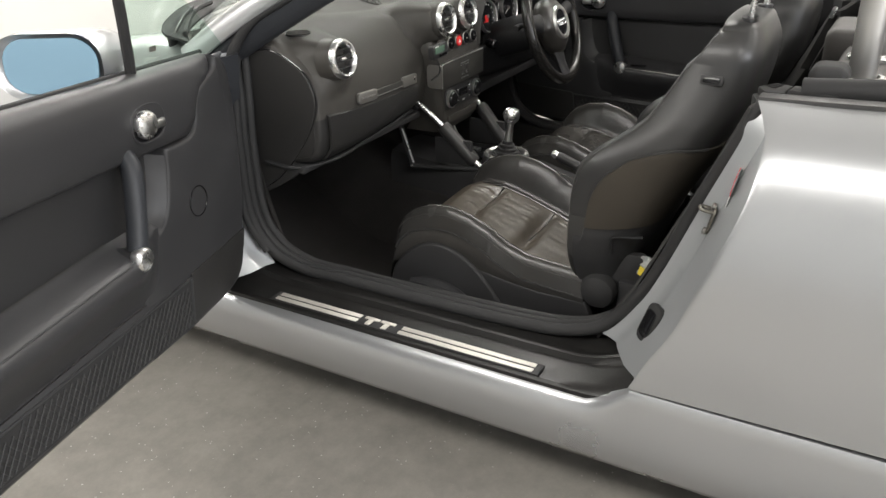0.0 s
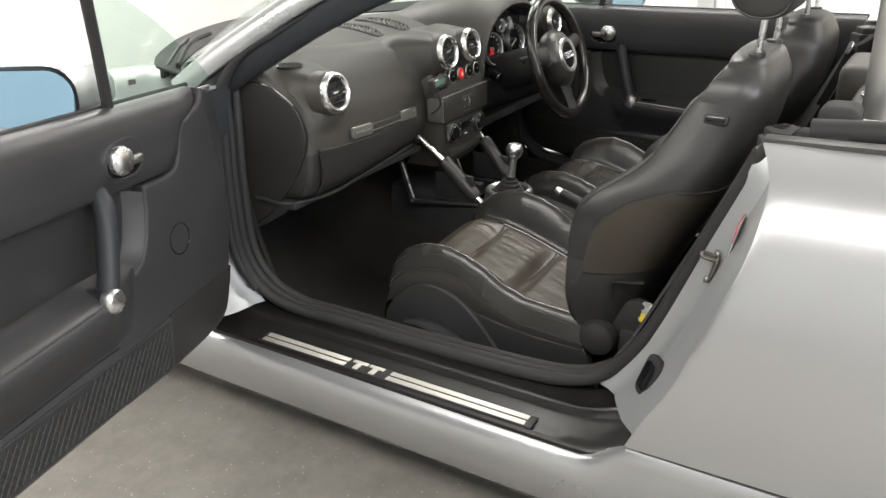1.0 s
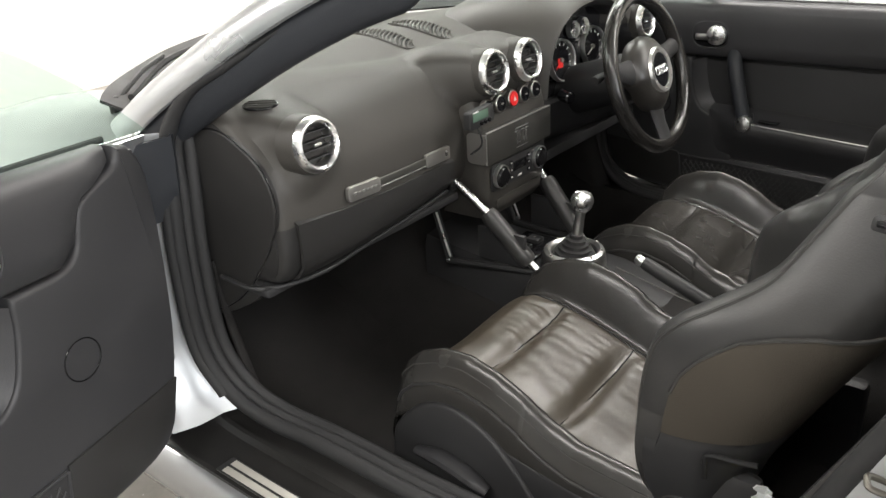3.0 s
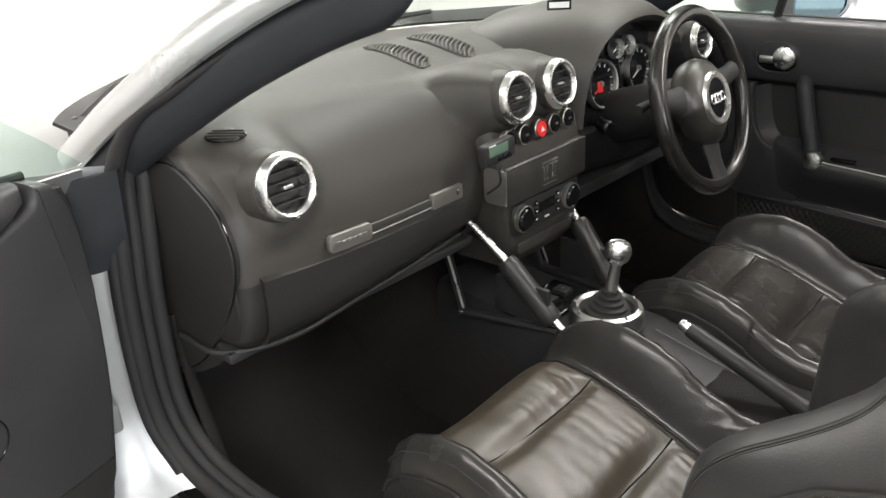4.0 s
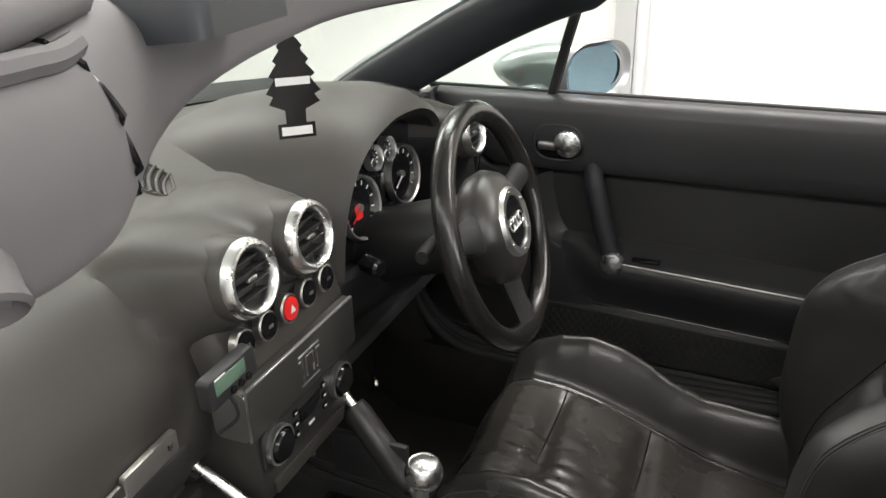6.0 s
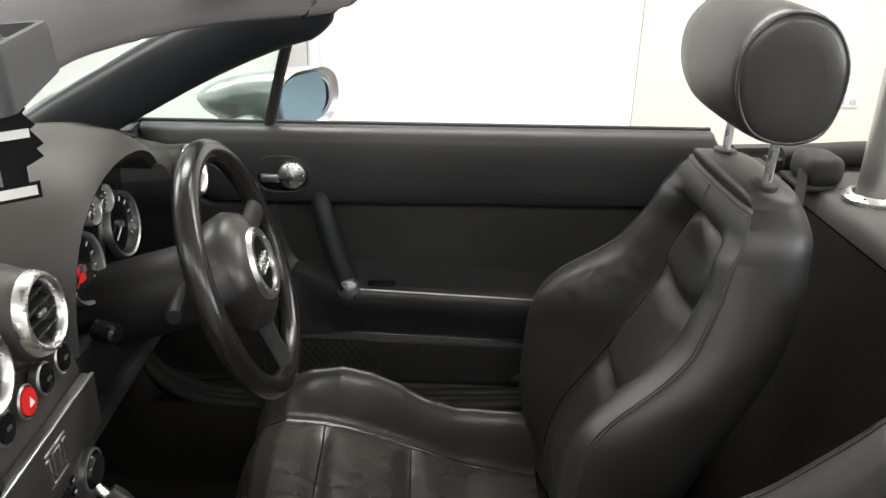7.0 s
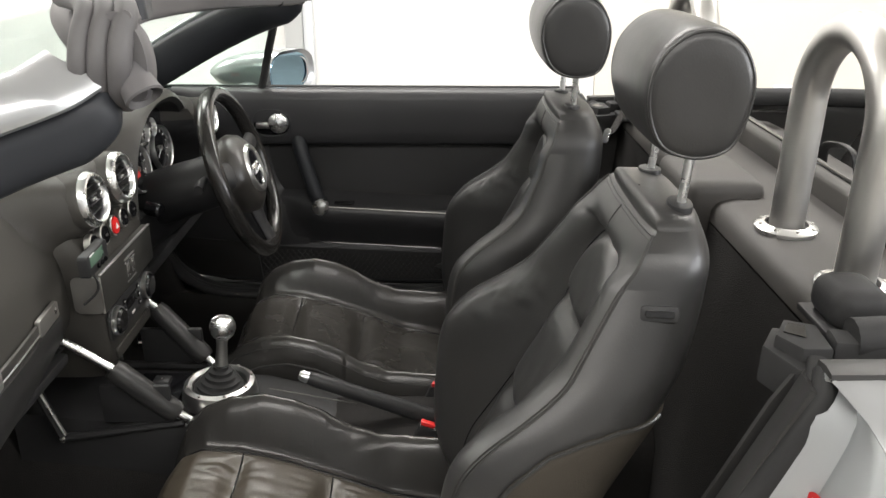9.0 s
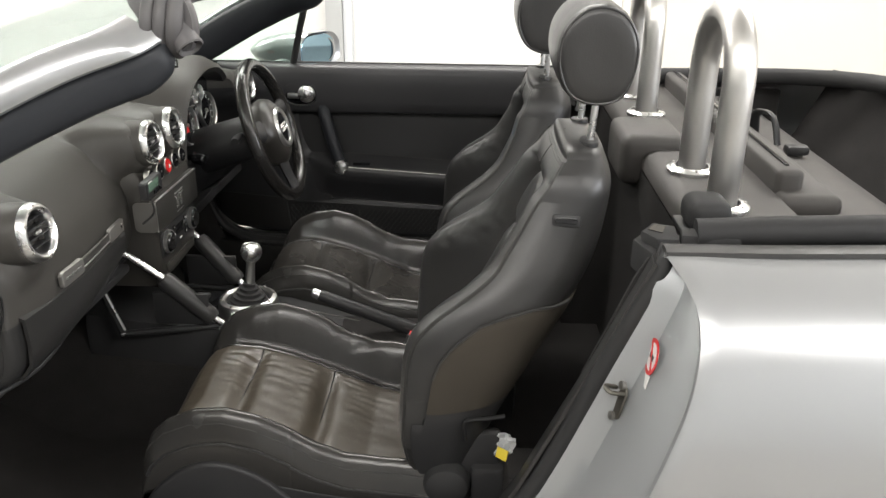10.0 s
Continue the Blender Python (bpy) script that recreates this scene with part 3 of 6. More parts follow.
for sx in (-1, 1):
    part("weather_strip", seal(sx, 0, 0, 0.014, 1.0), M_RUBBER, car)
    part("weather_strip", seal(sx, 0.022, 0.002, 0.011, 1.0), M_RUBBER, car)
    inner = tube([p + V(0.042, -0.006, 0.002) for p in spline(SEAL[5:16], 6)], 0.012, 10)
    part("weather_strip", inner if sx < 0 else mirror_x(inner), M_RUBBER, car)
    lip = tube([p + V(-0.013, 0.004, 0) for p in spline(SEAL[11:16], 6)], 0.010, 10)
    part("seal_lip", lip if sx < 0 else mirror_x(lip), M_RUBBER, car)

# front jamb: the painted post behind the hinges
def front_jamb(sx):
    rings = []
    for x, dy in ((-0.752, 0.0), (-0.775, 0.022), (-0.80, 0.026), (-0.825, 0.032), (-0.85, 0.05), (-0.872, 0.07)):
        rings.append([V(x, table(z, [(0.36, 0.320), (0.385, 0.335), (0.43, 0.368), (0.53, 0.392), (0.7, 0.397), (0.9, 0.400)]) + dy * table(z, [(0.36, 0.4), (0.5, 1)]), z) for z in (0.392 + 0.548 * i / 20 for i in range(21))])
    bm = loft(rings)
    return bm if sx < 0 else mirror_x(bm)


for sx in (-1, 1):
    part("front_post", front_jamb(sx), M_JAMB, car, "painted post behind the door hinges")
    cover = loft([[V(sx * x, table(z, [(0.80, 0.390), (0.83, 0.378), (0.93, 0.365)]) + dy, z) for z in (0.790 + 0.15 * i / 8 for i in range(9))] for x, dy in ((0.745, 0.01), (0.755, 0.0), (0.80, 0.004), (0.83, 0.014), (0.86, 0.03), (0.872, 0.06))])
    part("post_cover", shell(cover, 0.006), M_PILLAR, car, "dark rubber cover at the top of the hinge post")
    for z in (0.55, 0.80):
        part("hinge", box((sx * 0.845, 0.415, z), (0.045, 0.05, 0.05), 0.006), M_JAMB, car)

# black sill cover with its ridges
SILL = [(-0.866, 0.335), (-0.868, 0.350), (-0.862, 0.356), (-0.84, 0.358), (-0.80, 0.361), (-0.788, 0.364), (-0.781, 0.376), (-0.772, 0.376), (-0.766, 0.364), (-0.75, 0.362), (-0.735, 0.366), (-0.70, 0.378), (-0.686, 0.376), (-0.672, 0.350), (-0.664, 0.28), (-0.66, 0.19)]


def sill_cover(sx):
    rings = []
    for i in range(31):
        y = lerp(0.44, -0.655, i / 30)
        ring = []
        for x, z in SILL:
            lift = 0.06 * max(0, (-0.50 - y) / 0.155) ** 2 * max(0, min(1, (x + 0.88) / 0.12)) + 0.05 * max(0, (y - 0.28) / 0.16) ** 2 * max(0, min(1, (x + 0.85) / 0.1))
            ring.append(V(x + (0.02 * max(0, (-0.60 - y) / 0.055) ** 2 if x < -0.85 else 0), y, z + lift))
        rings.append(ring)
    bm = loft(rings)
    return bm if sx < 0 else mirror_x(bm)


for sx in (-1, 1):
    part("sill_cover", sill_cover(sx), M_SILL, car, "scuffed black plastic sill cover")
scuff = part("scuff_plate", box((-0.847, -0.103, 0.3615), (0.040, 0.73, 0.004), 0.0015, None), M_PLASTIC, car, "dark sill plate with pale satin metal bars")
for y0, y1 in ((0.248, 0.0), (-0.115, -0.452)):
    for x in (-0.857, -0.838):
        part("bar", box((x, (y0 + y1) / 2, 0.3638), (0.0135, abs(y1 - y0), 0.0022), 0.0008), M_SATIN, scuff)
for dy in (-0.03, -0.075):
    part("emblem_block", box((-0.836, dy, 0.3640), (0.010, 0.040, 0.0024), 0.0008), M_SATIN, scuff)
    part("emblem_block", box((-0.852, dy, 0.3640), (0.022, 0.014, 0.0024), 0.0008), M_SATIN, scuff)

# striker, latch buffer and warning disc on the rear jamb
sk = thing("door_striker", "bare metal door striker bolted to the rear jamb", "door striker")
sm = axis_to((-0.730, -0.752, 0.715), (-0.25, 0.96, 0.25))
part("plate", prism(rounded(0.026, 0.056, 0.012), 0.004, sm, 0.001), M_IRON, sk)
part("loop", tube(spline([sm @ V(-0.012, 0.018, 0), sm @ V(-0.012, 0.018, 0.024), sm @ V(-0.002, 0.018, 0.028), sm @ V(0.008, 0.018, 0.024), sm @ V(0.008, 0.018, 0)], 4), 0.0036, 8), M_IRON, sk)
for dy in (-0.024, 0.028):
    part("bolt", lathe([(0.007, 0), (0.007, 0.006), (0.004, 0.007)], sm @ Matrix.Translation((0, dy, 0.003)), 10), M_DULL, sk)
bf = thing("door_buffer", "black rubber buffer cup on the rear jamb", "buffer")
bmx = axis_to((-0.771, -0.672, 0.490), (-0.60, 0.70, 0.38))
part("cup", prism(rounded(0.054, 0.082, 0.016), 0.012, bmx, 0.004), M_RUBBER, bf)
part("hollow", prism(rounded(0.034, 0.056, 0.010), 0.003, bmx @ Matrix.Translation((0, 0, 0.0125)), 0.001), M_GLOSS, bf)
st = thing("warning_sticker", "round red and white warning sticker on the door jamb", "sticker")
wm = axis_to((-0.742, -0.792, 0.800), (-0.02, 0.98, 0.20))
part("disc", lathe([(0.0, 0), (0.026, 0), (0.026, 0.0008), (0, 0.0008)], wm @ Matrix.Translation((0, 0, 0.004)), 24), M_WHITE, st, smooth=False)
part("ring", lathe([(0.021, 0), (0.027, 0), (0.027, 0.0012), (0.021, 0.0012)], wm @ Matrix.Translation((0, 0, 0.0045)), 24, ring=True), M_RED, st, smooth=False)
part("stroke", box((0, 0, 0.0055), (0.004, 0.044, 0.001), 0, wm @ pose(0, 0, 0, 0, 0, 40)), M_RED, st, smooth=False)
part("mark", box((0, 0, 0.0052), (0.018, 0.007, 0.001), 0, wm), M_PLASTIC, st, smooth=False)
part("tag", box((0.004, -0.034, 0.0050), (0.030, 0.020, 0.001), 0, wm), M_WHITE, st, smooth=False)

# floor pan, tunnel, inner walls
def floor_z(x, y):
    foot = 0.0 if y < 0.45 else (y - 0.45) * 0.6
    t = 0.24 * math.exp(-(abs(x) / 0.13) ** 6)
    return 0.185 + foot + t


rings = [[V(lerp(-0.67, 0.67, i / 48), y, floor_z(lerp(-0.67, 0.67, i / 48), y)) for i in range(49)] for y in (lerp(0.85, -0.92, j / 24) for j in range(25))]
part("floor_carpet", shell(loft(rings), 0.01), M_CARPET, car, "black carpeted floor and tunnel")
part("bulkhead", box((0, 0.86, 0.51), (1.34, 0.02, 0.72), 0), M_CARPET, car, smooth=False)
for sx in (-1, 1):
    part("kick_panel", box((sx * 0.702, 0.66, 0.52), (0.05, 0.36, 0.68), 0.01), M_CARPET, car)

for sx in (-1, 1):
    kick = loft([[V(sx * x, table(z, [(0.19, 0.20), (0.30, 0.285), (0.42, 0.345), (0.55, 0.385), (0.66, 0.40)]) + dy, z) for z in (0.19 + 0.49 * i / 14 for i in range(15))] for x, dy in ((0.712, -0.004), (0.700, 0.0), (0.690, 0.012), (0.684, 0.04), (0.682, 0.20))])
    part("footwell_side", shell(kick, 0.006), M_CARPET, car, "carpeted side of the footwell", angle=60)

# wheels, so that the car stands
def wheel(x, y):
    w = part("wheel", lathe([(0.20, -0.09), (0.30, -0.105), (0.322, -0.085), (0.325, 0), (0.322, 0.085), (0.30, 0.105), (0.20, 0.09)], pose(x, y, 0.325, 0, 90, 0), 40), M_RUBBER, car, "black road tyre")
    part("rim", lathe([(0.03, -0.04), (0.06, -0.07), (0.19, -0.08), (0.21, -0.09), (0.21, 0.09), (0.19, 0.08), (0.06, 0.07), (0.03, 0.04)], pose(x, y, 0.325, 0, 90, 0), 40), M_ALU, w, "plain alloy rim")


for x in (-0.72, 0.72):
    for y in (1.12, -1.34):
        wheel(x, y)
part("underbody", box((0, -0.1, 0.16), (1.5, 3.4, 0.05), 0.01), M_PLASTIC, car)

# ---- dashboard ----
dash = thing("dashboard", "dark soft-touch dashboard with round metal-ringed air vents", "dashboard")
DPROF = [(0.36, 0.655), (0.27, 0.662), (0.232, 0.678), (0.214, 0.72), (0.212, 0.772), (0.213, 0.812), (0.220, 0.862), (0.243, 0.912), (0.285, 0.950), (0.35, 0.975), (0.45, 0.991), (0.56, 0.996), (0.68, 0.985), (0.80, 0.965), (0.92, 0.945)]
dline = spline([(0, y, z) for y, z in DPROF], 6)
VENTS = [((-0.617, 0.160, 0.917), 0.048), ((-0.068, 0.192, 0.917), 0.049), ((0.064, 0.192, 0.917), 0.049), ((0.585, 0.160, 0.917), 0.046)]


ARCH = [(0.178, 0.79), (0.186, 0.86), (0.212, 0.925), (0.262, 0.968), (0.33, 0.988), (0.40, 0.990), (0.47, 0.978), (0.525, 0.945), (0.552, 0.88), (0.558, 0.80)]


def face_y(x):
    """How far forward the dash face lies at its belly."""
    a = min(0.7, abs(x))
    return 0.250 - 0.066 * (0.5 - 0.5 * math.cos(math.pi * min(1, a / 0.60)))


def dash_point(x, p):
    """The dash skin: its face bows forward in the middle and its far edge follows the windscreen."""
    s = abs(x) / 0.70
    y, z = p.y, p.z
    bow = face_y(x) - 0.212
    far = table(abs(x), [(0, 0.925), (0.15, 0.915), (0.35, 0.845), (0.5, 0.75), (0.6, 0.64), (0.66, 0.54), (0.70, 0.46)])
    rise = max(0, min(1, (z - 0.79) / 0.16))
    lift = 0.040 * max(0, 1 - (abs(x) / 0.55) ** 2) * rise * rise * (3 - 2 * rise)
    k = max(0, (y - 0.30) / 0.62)
    y2 = y + bow + lift if y < 0.30 else lerp(0.30 + bow + lift, far, k)
    if 0.192 < x < 0.548 and 0.775 < z < table(x, ARCH) - 0.006:
        y2 = max(y2, 0.30)
    # a pod swells out of the skin behind each vent
    for c, r in VENTS:
        d = math.hypot(x - c[0], z - c[2])
        u = max(0, min(1, (2.05 * r - d) / (1.0 * r))) * max(0, min(1, (0.40 - y) / 0.12)) * max(0, min(1, (0.674 - abs(x)) / 0.030))
        u = u * u * (3 - 2 * u)
        y2 = min(y2, lerp(y2, c[1] + 0.022 + 0.16 * (z - c[2]), u))
    dip = 0.036 * max(0, min(1, (y2 - 0.32) / 0.10)) * max(0, min(1, (0.90 - y2) / 0.16)) * max(0, 1 - (abs(x) / 0.55) ** 2)
    z -= dip * min(1, max(0, (z - 0.90) / 0.05))
    drop = 0.030 * max(0, (s - 0.75) / 0.25) ** 2 * min(1, max(0, (z - 0.72) / 0.2))
    side = 0.012 * max(0, (s - 0.8) / 0.2) ** 2
    return V(x, y2 + side, z - drop)


xs = [-0.672 + 1.344 * i / 124 for i in range(125)]
pad_rings = [[dash_point(x, p) for p in dline] for x in xs]


def tucked(ring, dx, inset):
    """The pad's last ring, moved out by dx and in by inset along its own normal: its edge rolls over."""
    out = []
    for i, p in enumerate(ring):
        d = ring[min(i + 1, len(ring) - 1)] - ring[max(i - 1, 0)]
        n = V(0, d.z, -d.y).normalized()
        out.append(V(p.x + dx, p.y + n.y * inset, p.z + n.z * inset))
    return out


for dx, inset in ((0.009, 0.0015), (0.016, 0.005), (0.021, 0.011), (0.0235, 0.019)):
    pad_rings = [tucked(pad_rings[[k for k, r in enumerate(pad_rings) if abs(r[0].x + 0.672) < 1e-4][0]], -dx, inset)] + pad_rings + [tucked(pad_rings[[k for k, r in enumerate(pad_rings) if abs(r[0].x - 0.672) < 1e-4][0]], dx, inset)]
part("top_pad", loft(pad_rings), M_DASH, dash, "dark grey soft-touch dash moulding with shade painted into its lower faces")
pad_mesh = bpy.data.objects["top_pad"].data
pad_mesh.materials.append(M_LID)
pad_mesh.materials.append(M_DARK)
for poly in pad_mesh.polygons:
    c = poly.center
    # Below the glovebox strip: shade put into the colour.
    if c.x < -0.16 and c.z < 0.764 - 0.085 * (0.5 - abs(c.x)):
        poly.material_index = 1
    # Driver's lower dash and dial recess: near black painted in for their shade.
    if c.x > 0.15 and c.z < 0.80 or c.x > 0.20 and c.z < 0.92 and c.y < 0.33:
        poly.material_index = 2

# end caps, the round-edged plates that face the doors
CAP = [(0.345, 0.940), (0.300, 0.938), (0.262, 0.922), (0.220, 0.896), (0.197, 0.861), (0.191, 0.822), (0.208, 0.768), (0.246, 0.710), (0.295, 0.652), (0.355, 0.600), (0.43, 0.565), (0.49, 0.60), (0.505, 0.72), (0.49, 0.84), (0.42, 0.915)]


def end_cap(sx):
    pts = spline([(0, a, b) for a, b in CAP], 3, True)
    rings = [[V(x, lerp(0.36, p.y, k), lerp(0.77, p.z, k)) for p in pts] for x, k in ((-0.690, 0.995), (-0.6995, 0.995), (-0.7015, 0.985), (-0.7025, 0.95), (-0.704, 0.7), (-0.7045, 0.4), (-0.7045, 0.02))]
    bm = loft(rings, True, True)
    return bm if sx < 0 else mirror_x(bm)


def side_plate(sx):
    """The wall of the dash end, inside the rolled edge of the pad and down to the footwell."""
    edge = tucked([dash_point(-0.672, p) for p in dline], 0, 0.016)
    o = [(p.y, p.z) for p in edge if 0.66 < p.z and p.y < 0.48] + [(0.50, 0.90), (0.52, 0.75), (0.52, 0.53), (0.44, 0.545), (0.36, 0.580), (0.30, 0.615), (0.262, 0.645)]
    bm = prism(o, 0.016, Matrix(((0, 0, -1, -0.682), (1, 0, 0, 0), (0, 1, 0, 0), (0, 0, 0, 1))), 0.004)
    return bm if sx < 0 else mirror_x(bm)


# Dash ends face sideways; their shade is put into the lid tone.
for sx in (-1, 1):
    part("side_plate", side_plate(sx), M_LID, dash, "wall of the dash end, darkened for its shade")
    ec = part("end_cap", end_cap(sx), M_LID, dash, "rounded fuse cover at the dash end")
    gap = [V(sx * 0.6985, y, z) for y, z in ((p.y, p.z) for p in spline([(0, a, b) for a, b in CAP], 3, True))]
    part("cap_gap", tube(gap, 0.0016, 6, True), M_GLOSS, ec)

# glovebox lid below the strip
def glove():
    rings = []
    for i in range(21):
        x = lerp(-0.664, -0.175, i / 20)
        s = abs(x) / 0.7
        y0 = face_y(x) - 0.002
        rings.append([V(x, y0 - 0.004 + 0.012, 0.775 - 0.085 * (0.5 + x)), V(x, y0 - 0.001, 0.770 - 0.085 * (0.5 + x)), V(x, y0 - 0.003, 0.74), V(x, y0 + 0.001, 0.70), V(x, y0 + 0.02, 0.675), V(x, y0 + 0.06, 0.662)])
    return loft(rings)


# Lid matches the dash but is coloured darker for the shade it lies in.
gl = part("glovebox_lid", shell(glove(), 0.006), M_LID, dash, "glovebox lid darkened for its shade")
lowtrim = [V(-0.715, 0.36, 0.66), V(-0.70, 0.27, 0.652), V(-0.60, 0.225, 0.652), V(-0.45, 0.235, 0.655), V(-0.30, 0.25, 0.657), V(-0.16, 0.27, 0.66)]
part("lower_edge", tube(spline(lowtrim, 6), 0.005, 10), M_PLASTIC, dash, "black lower edge of the dash")
part("kneepad", box((-0.42, 0.36, 0.645), (0.56, 0.22, 0.02), 0.006), M_PLASTIC, dash)
part("kneepad", box((0.40, 0.34, 0.64), (0.56, 0.22, 0.03), 0.006), M_PLASTIC, dash)

# metal strip with its lettering plate and lock plate
def strip_plate(x0, x1, z, h, d, r):
    out = []
    n = 10
    bm = None
    pts = rounded(x1 - x0, h, r, 4)
    own = prism(pts, d, Matrix(((1, 0, 0, (x0 + x1) / 2), (0, 0, -1, 0), (0, 1, 0, z), (0, 0, 0, 1))), 0.0015)
    bmesh.ops.subdivide_edges(own, edges=[e for e in own.edges if abs(e.verts[0].co.x - e.verts[1].co.x) > 0.05], cuts=8)
    for v in own.verts:
        v.co.y += face_y(v.co.x) - 0.003
        v.co.z -= 0.085 * (0.50 - abs(v.co.x))
    return own


part("strip", strip_plate(-0.535, -0.20, 0.796, 0.015, 0.005, 0.003), M_COVER, dash, "brushed metal strip along the glovebox")
part("strip_edge", strip_plate(-0.535, -0.20, 0.7875, 0.0022, 0.0062, 0.001), M_ALU, dash, "bright lower edge of the strip")
pl = part("name_plate", strip_plate(-0.548, -0.455, 0.795, 0.028, 0.008, 0.008), M_PLATE, dash, "brushed metal plate with worn script")
for i in range(6):
    bx = -0.530 + i * 0.0115
    part("bar", box((bx, face_y(bx) - 0.0112, 0.795 - 0.085 * (0.50 - abs(bx))), (0.0078, 0.0012, 0.0036 if i % 2 else 0.0050), 0.0004), M_ALU, pl)
lp = part("lock_plate", strip_plate(-0.292, -0.196, 0.796, 0.028, 0.008, 0.004), M_PLATE, dash, "brushed metal lock plate")
lm = axis_to((-0.215, face_y(-0.215) - 0.008, 0.772), (0, -1, 0))
part("lock", lathe([(0.0, 0.0), (0.0085, 0), (0.0085, 0.002), (0.006, 0.003), (0, 0.003)], lm, 18), M_CHROME, lp)
part("keyhole", box((0, 0, 0.0032), (0.0016, 0.007, 0.001), 0, lm), M_GLOSS, lp, smooth=False)


# round vents
def vent(p, d, r, parent):
    m = axis_to(p, d)
    ring = part("vent_ring", lathe([(r * 0.715, -0.020), (r * 0.715, -0.004), (r * 0.735, 0.003), (r * 0.78, 0.0070), (r * 0.84, 0.0085), (r * 0.90, 0.0078), (r * 0.96, 0.0040), (r * 1.0, -0.003), (r * 1.015, -0.010), (r * 1.0, -0.02)], m, 40, ring=True), M_CHROME, parent, "polished metal vent ring with small screws")
    for i in range(6):
        a = radians(30 + 60 * i)
        part("screw", lathe([(0.0026, 0.0), (0.0026, 0.0078), (0.0019, 0.0084), (0.0008, 0.0079)], m @ Matrix.Translation((r * 0.885 * math.cos(a), r * 0.885 * math.sin(a), 0)), 8), M_DULL, ring)
    part("vent_cup", lathe([(0, -0.036), (r * 0.71, -0.036), (r * 0.72, -0.030), (r * 0.735, -0.002), (r * 0.75, -0.002), (r * 0.75, -0.04), (0, -0.04)], m, 32), M_GLOSS, ring)
    for i in range(4):
        h = r * (-0.45 + 0.30 * i)
        w = 2 * math.sqrt(max(0.0001, (r * 0.715) ** 2 - h * h)) * 0.98
        part("vent_slat", box((0, h, -0.009), (w, 0.0025, 0.016), 0.001, m @ pose(0, 0, 0, 0, 0, 0) @ Matrix.Translation((0, 0, 0))), M_PLASTIC, ring)
    part("vent_tab", box((0.0, 0, 0.0), (r * 0.34, 0.005, 0.006), 0.001, m), M_ALU, ring)
    # the moulded housing behind the ring
    part("vent_housing", loft([[m @ V(k * r * math.cos(a), k * r * math.sin(a), d) for a in (2 * math.pi * i / 40 for i in range(40))] for k, d in ((0.98, -0.004), (1.02, -0.006), (1.045, -0.014), (1.06, -0.026), (1.10, -0.045))], True), M_DASH, ring)


for (p, r) in VENTS:
    vent(p, (0, -1, 0.16), r, dash)

# side slots and the two curved defroster grilles
def dash_top(x, y):
    """The height of the dash skin at a place on its top."""
    best = min((abs(q.y - y), q.z) for q in (dash_point(x, p) for p in spline([(0, a, b) for a, b in DPROF[5:]], 24)))
    return best[1]


for sx in (-1, 1):
    y0 = 0.290
    z0 = dash_top(0.620, y0)
    tilt = math.degrees(math.atan2(dash_top(0.620, y0 + 0.02) - dash_top(0.620, y0 - 0.02), 0.04))
    om = pose(sx * 0.620, y0, z0 + 0.0005, tilt, 0, -54 * -sx)
    g = part("slot_panel", prism([(0.031 * math.cos(a), 0.021 * math.sin(a)) for a in (2 * math.pi * i / 28 for i in range(28))], 0.003, om, 0.0008), M_GLOSS, dash, "oval side demister slot")
    for i in range(4):
        h = -0.012 + i * 0.008
        part("slat", box((0, h, 0.0036), (2 * 0.029 * math.sqrt(1 - (h / 0.021) ** 2), 0.0026, 0.003), 0.0006, om), M_DASH, g)


for x0, y0, x1, y1 in ((0.011, 0.678, -0.040, 0.452), (0.134, 0.660, 0.091, 0.440)):
    n = 14

    def bed(u, s):
        w = 0.039 * math.sin(math.pi * (0.16 + 0.62 * u)) ** 0.5
        x, y = lerp(x0, x1, u) + s * w, lerp(y0, y1, u) + 0.72 * s * w + 0.008 * (1 - s * s)
        return V(x, y, dash_top(x, y))

    grille = part("demister_grille", loft([[bed(i / 20, s / 4) + V(0, 0, 0.0014) for s in range(-4, 5)] for i in range(21)]), M_GLOSS, dash, "dark ribbed demister grille in the dash top")
    for i in range(n + 1):
        u = i / n
        part("rib", tube([bed(u, s / 4) + V(0, 0, 0.0024) for s in range(-4, 5)], 0.0030, 6), M_DASH, grille)
    rim = [bed(i / 20, 1) for i in range(21)] + [bed(1.10, 0)] + [bed(i / 20, -1) for i in range(20, -1, -1)] + [bed(-0.06, 0)]
    part("grille_rim", tube([p + V(0, 0, 0.001) for p in rim], 0.0028, 6, True), M_DASH, grille)

# instrument hood
def hood():
    pts = spline([(x, 0, z) for x, z in ARCH], 4)
    c = V(0.37, 0, 0.82)
    rings = []
    for y, k, dz in ((0.36, 0.96, -0.01), (0.245, 0.965, -0.004), (0.212, 0.98, 0.0), (0.203, 1.02, 0.004), (0.212, 1.07, 0.008), (0.25, 1.14, 0.014), (0.32, 1.20, 0.010), (0.42, 1.26, -0.008), (0.56, 1.30, -0.045), (0.66, 1.3, -0.09)):
        rings.append([V(c.x + (p.x - c.x) * k, y + 0.05 * max(0, (0.97 - p.z)) * (1 if y < 0.3 else 0), c.z + (p.z - c.z) * k + dz) for p in pts])
    return loft(rings)


hd = part("instrument_hood", hood(), M_DASH, dash, "arched hood over the dials")
hd.data.materials.append(M_PLASTIC)
hood_cols = len(spline([(x, 0, z) for x, z in ARCH], 4)) - 1
for poly in hd.data.polygons:
    if poly.index < 3 * hood_cols:
        poly.material_index = 1
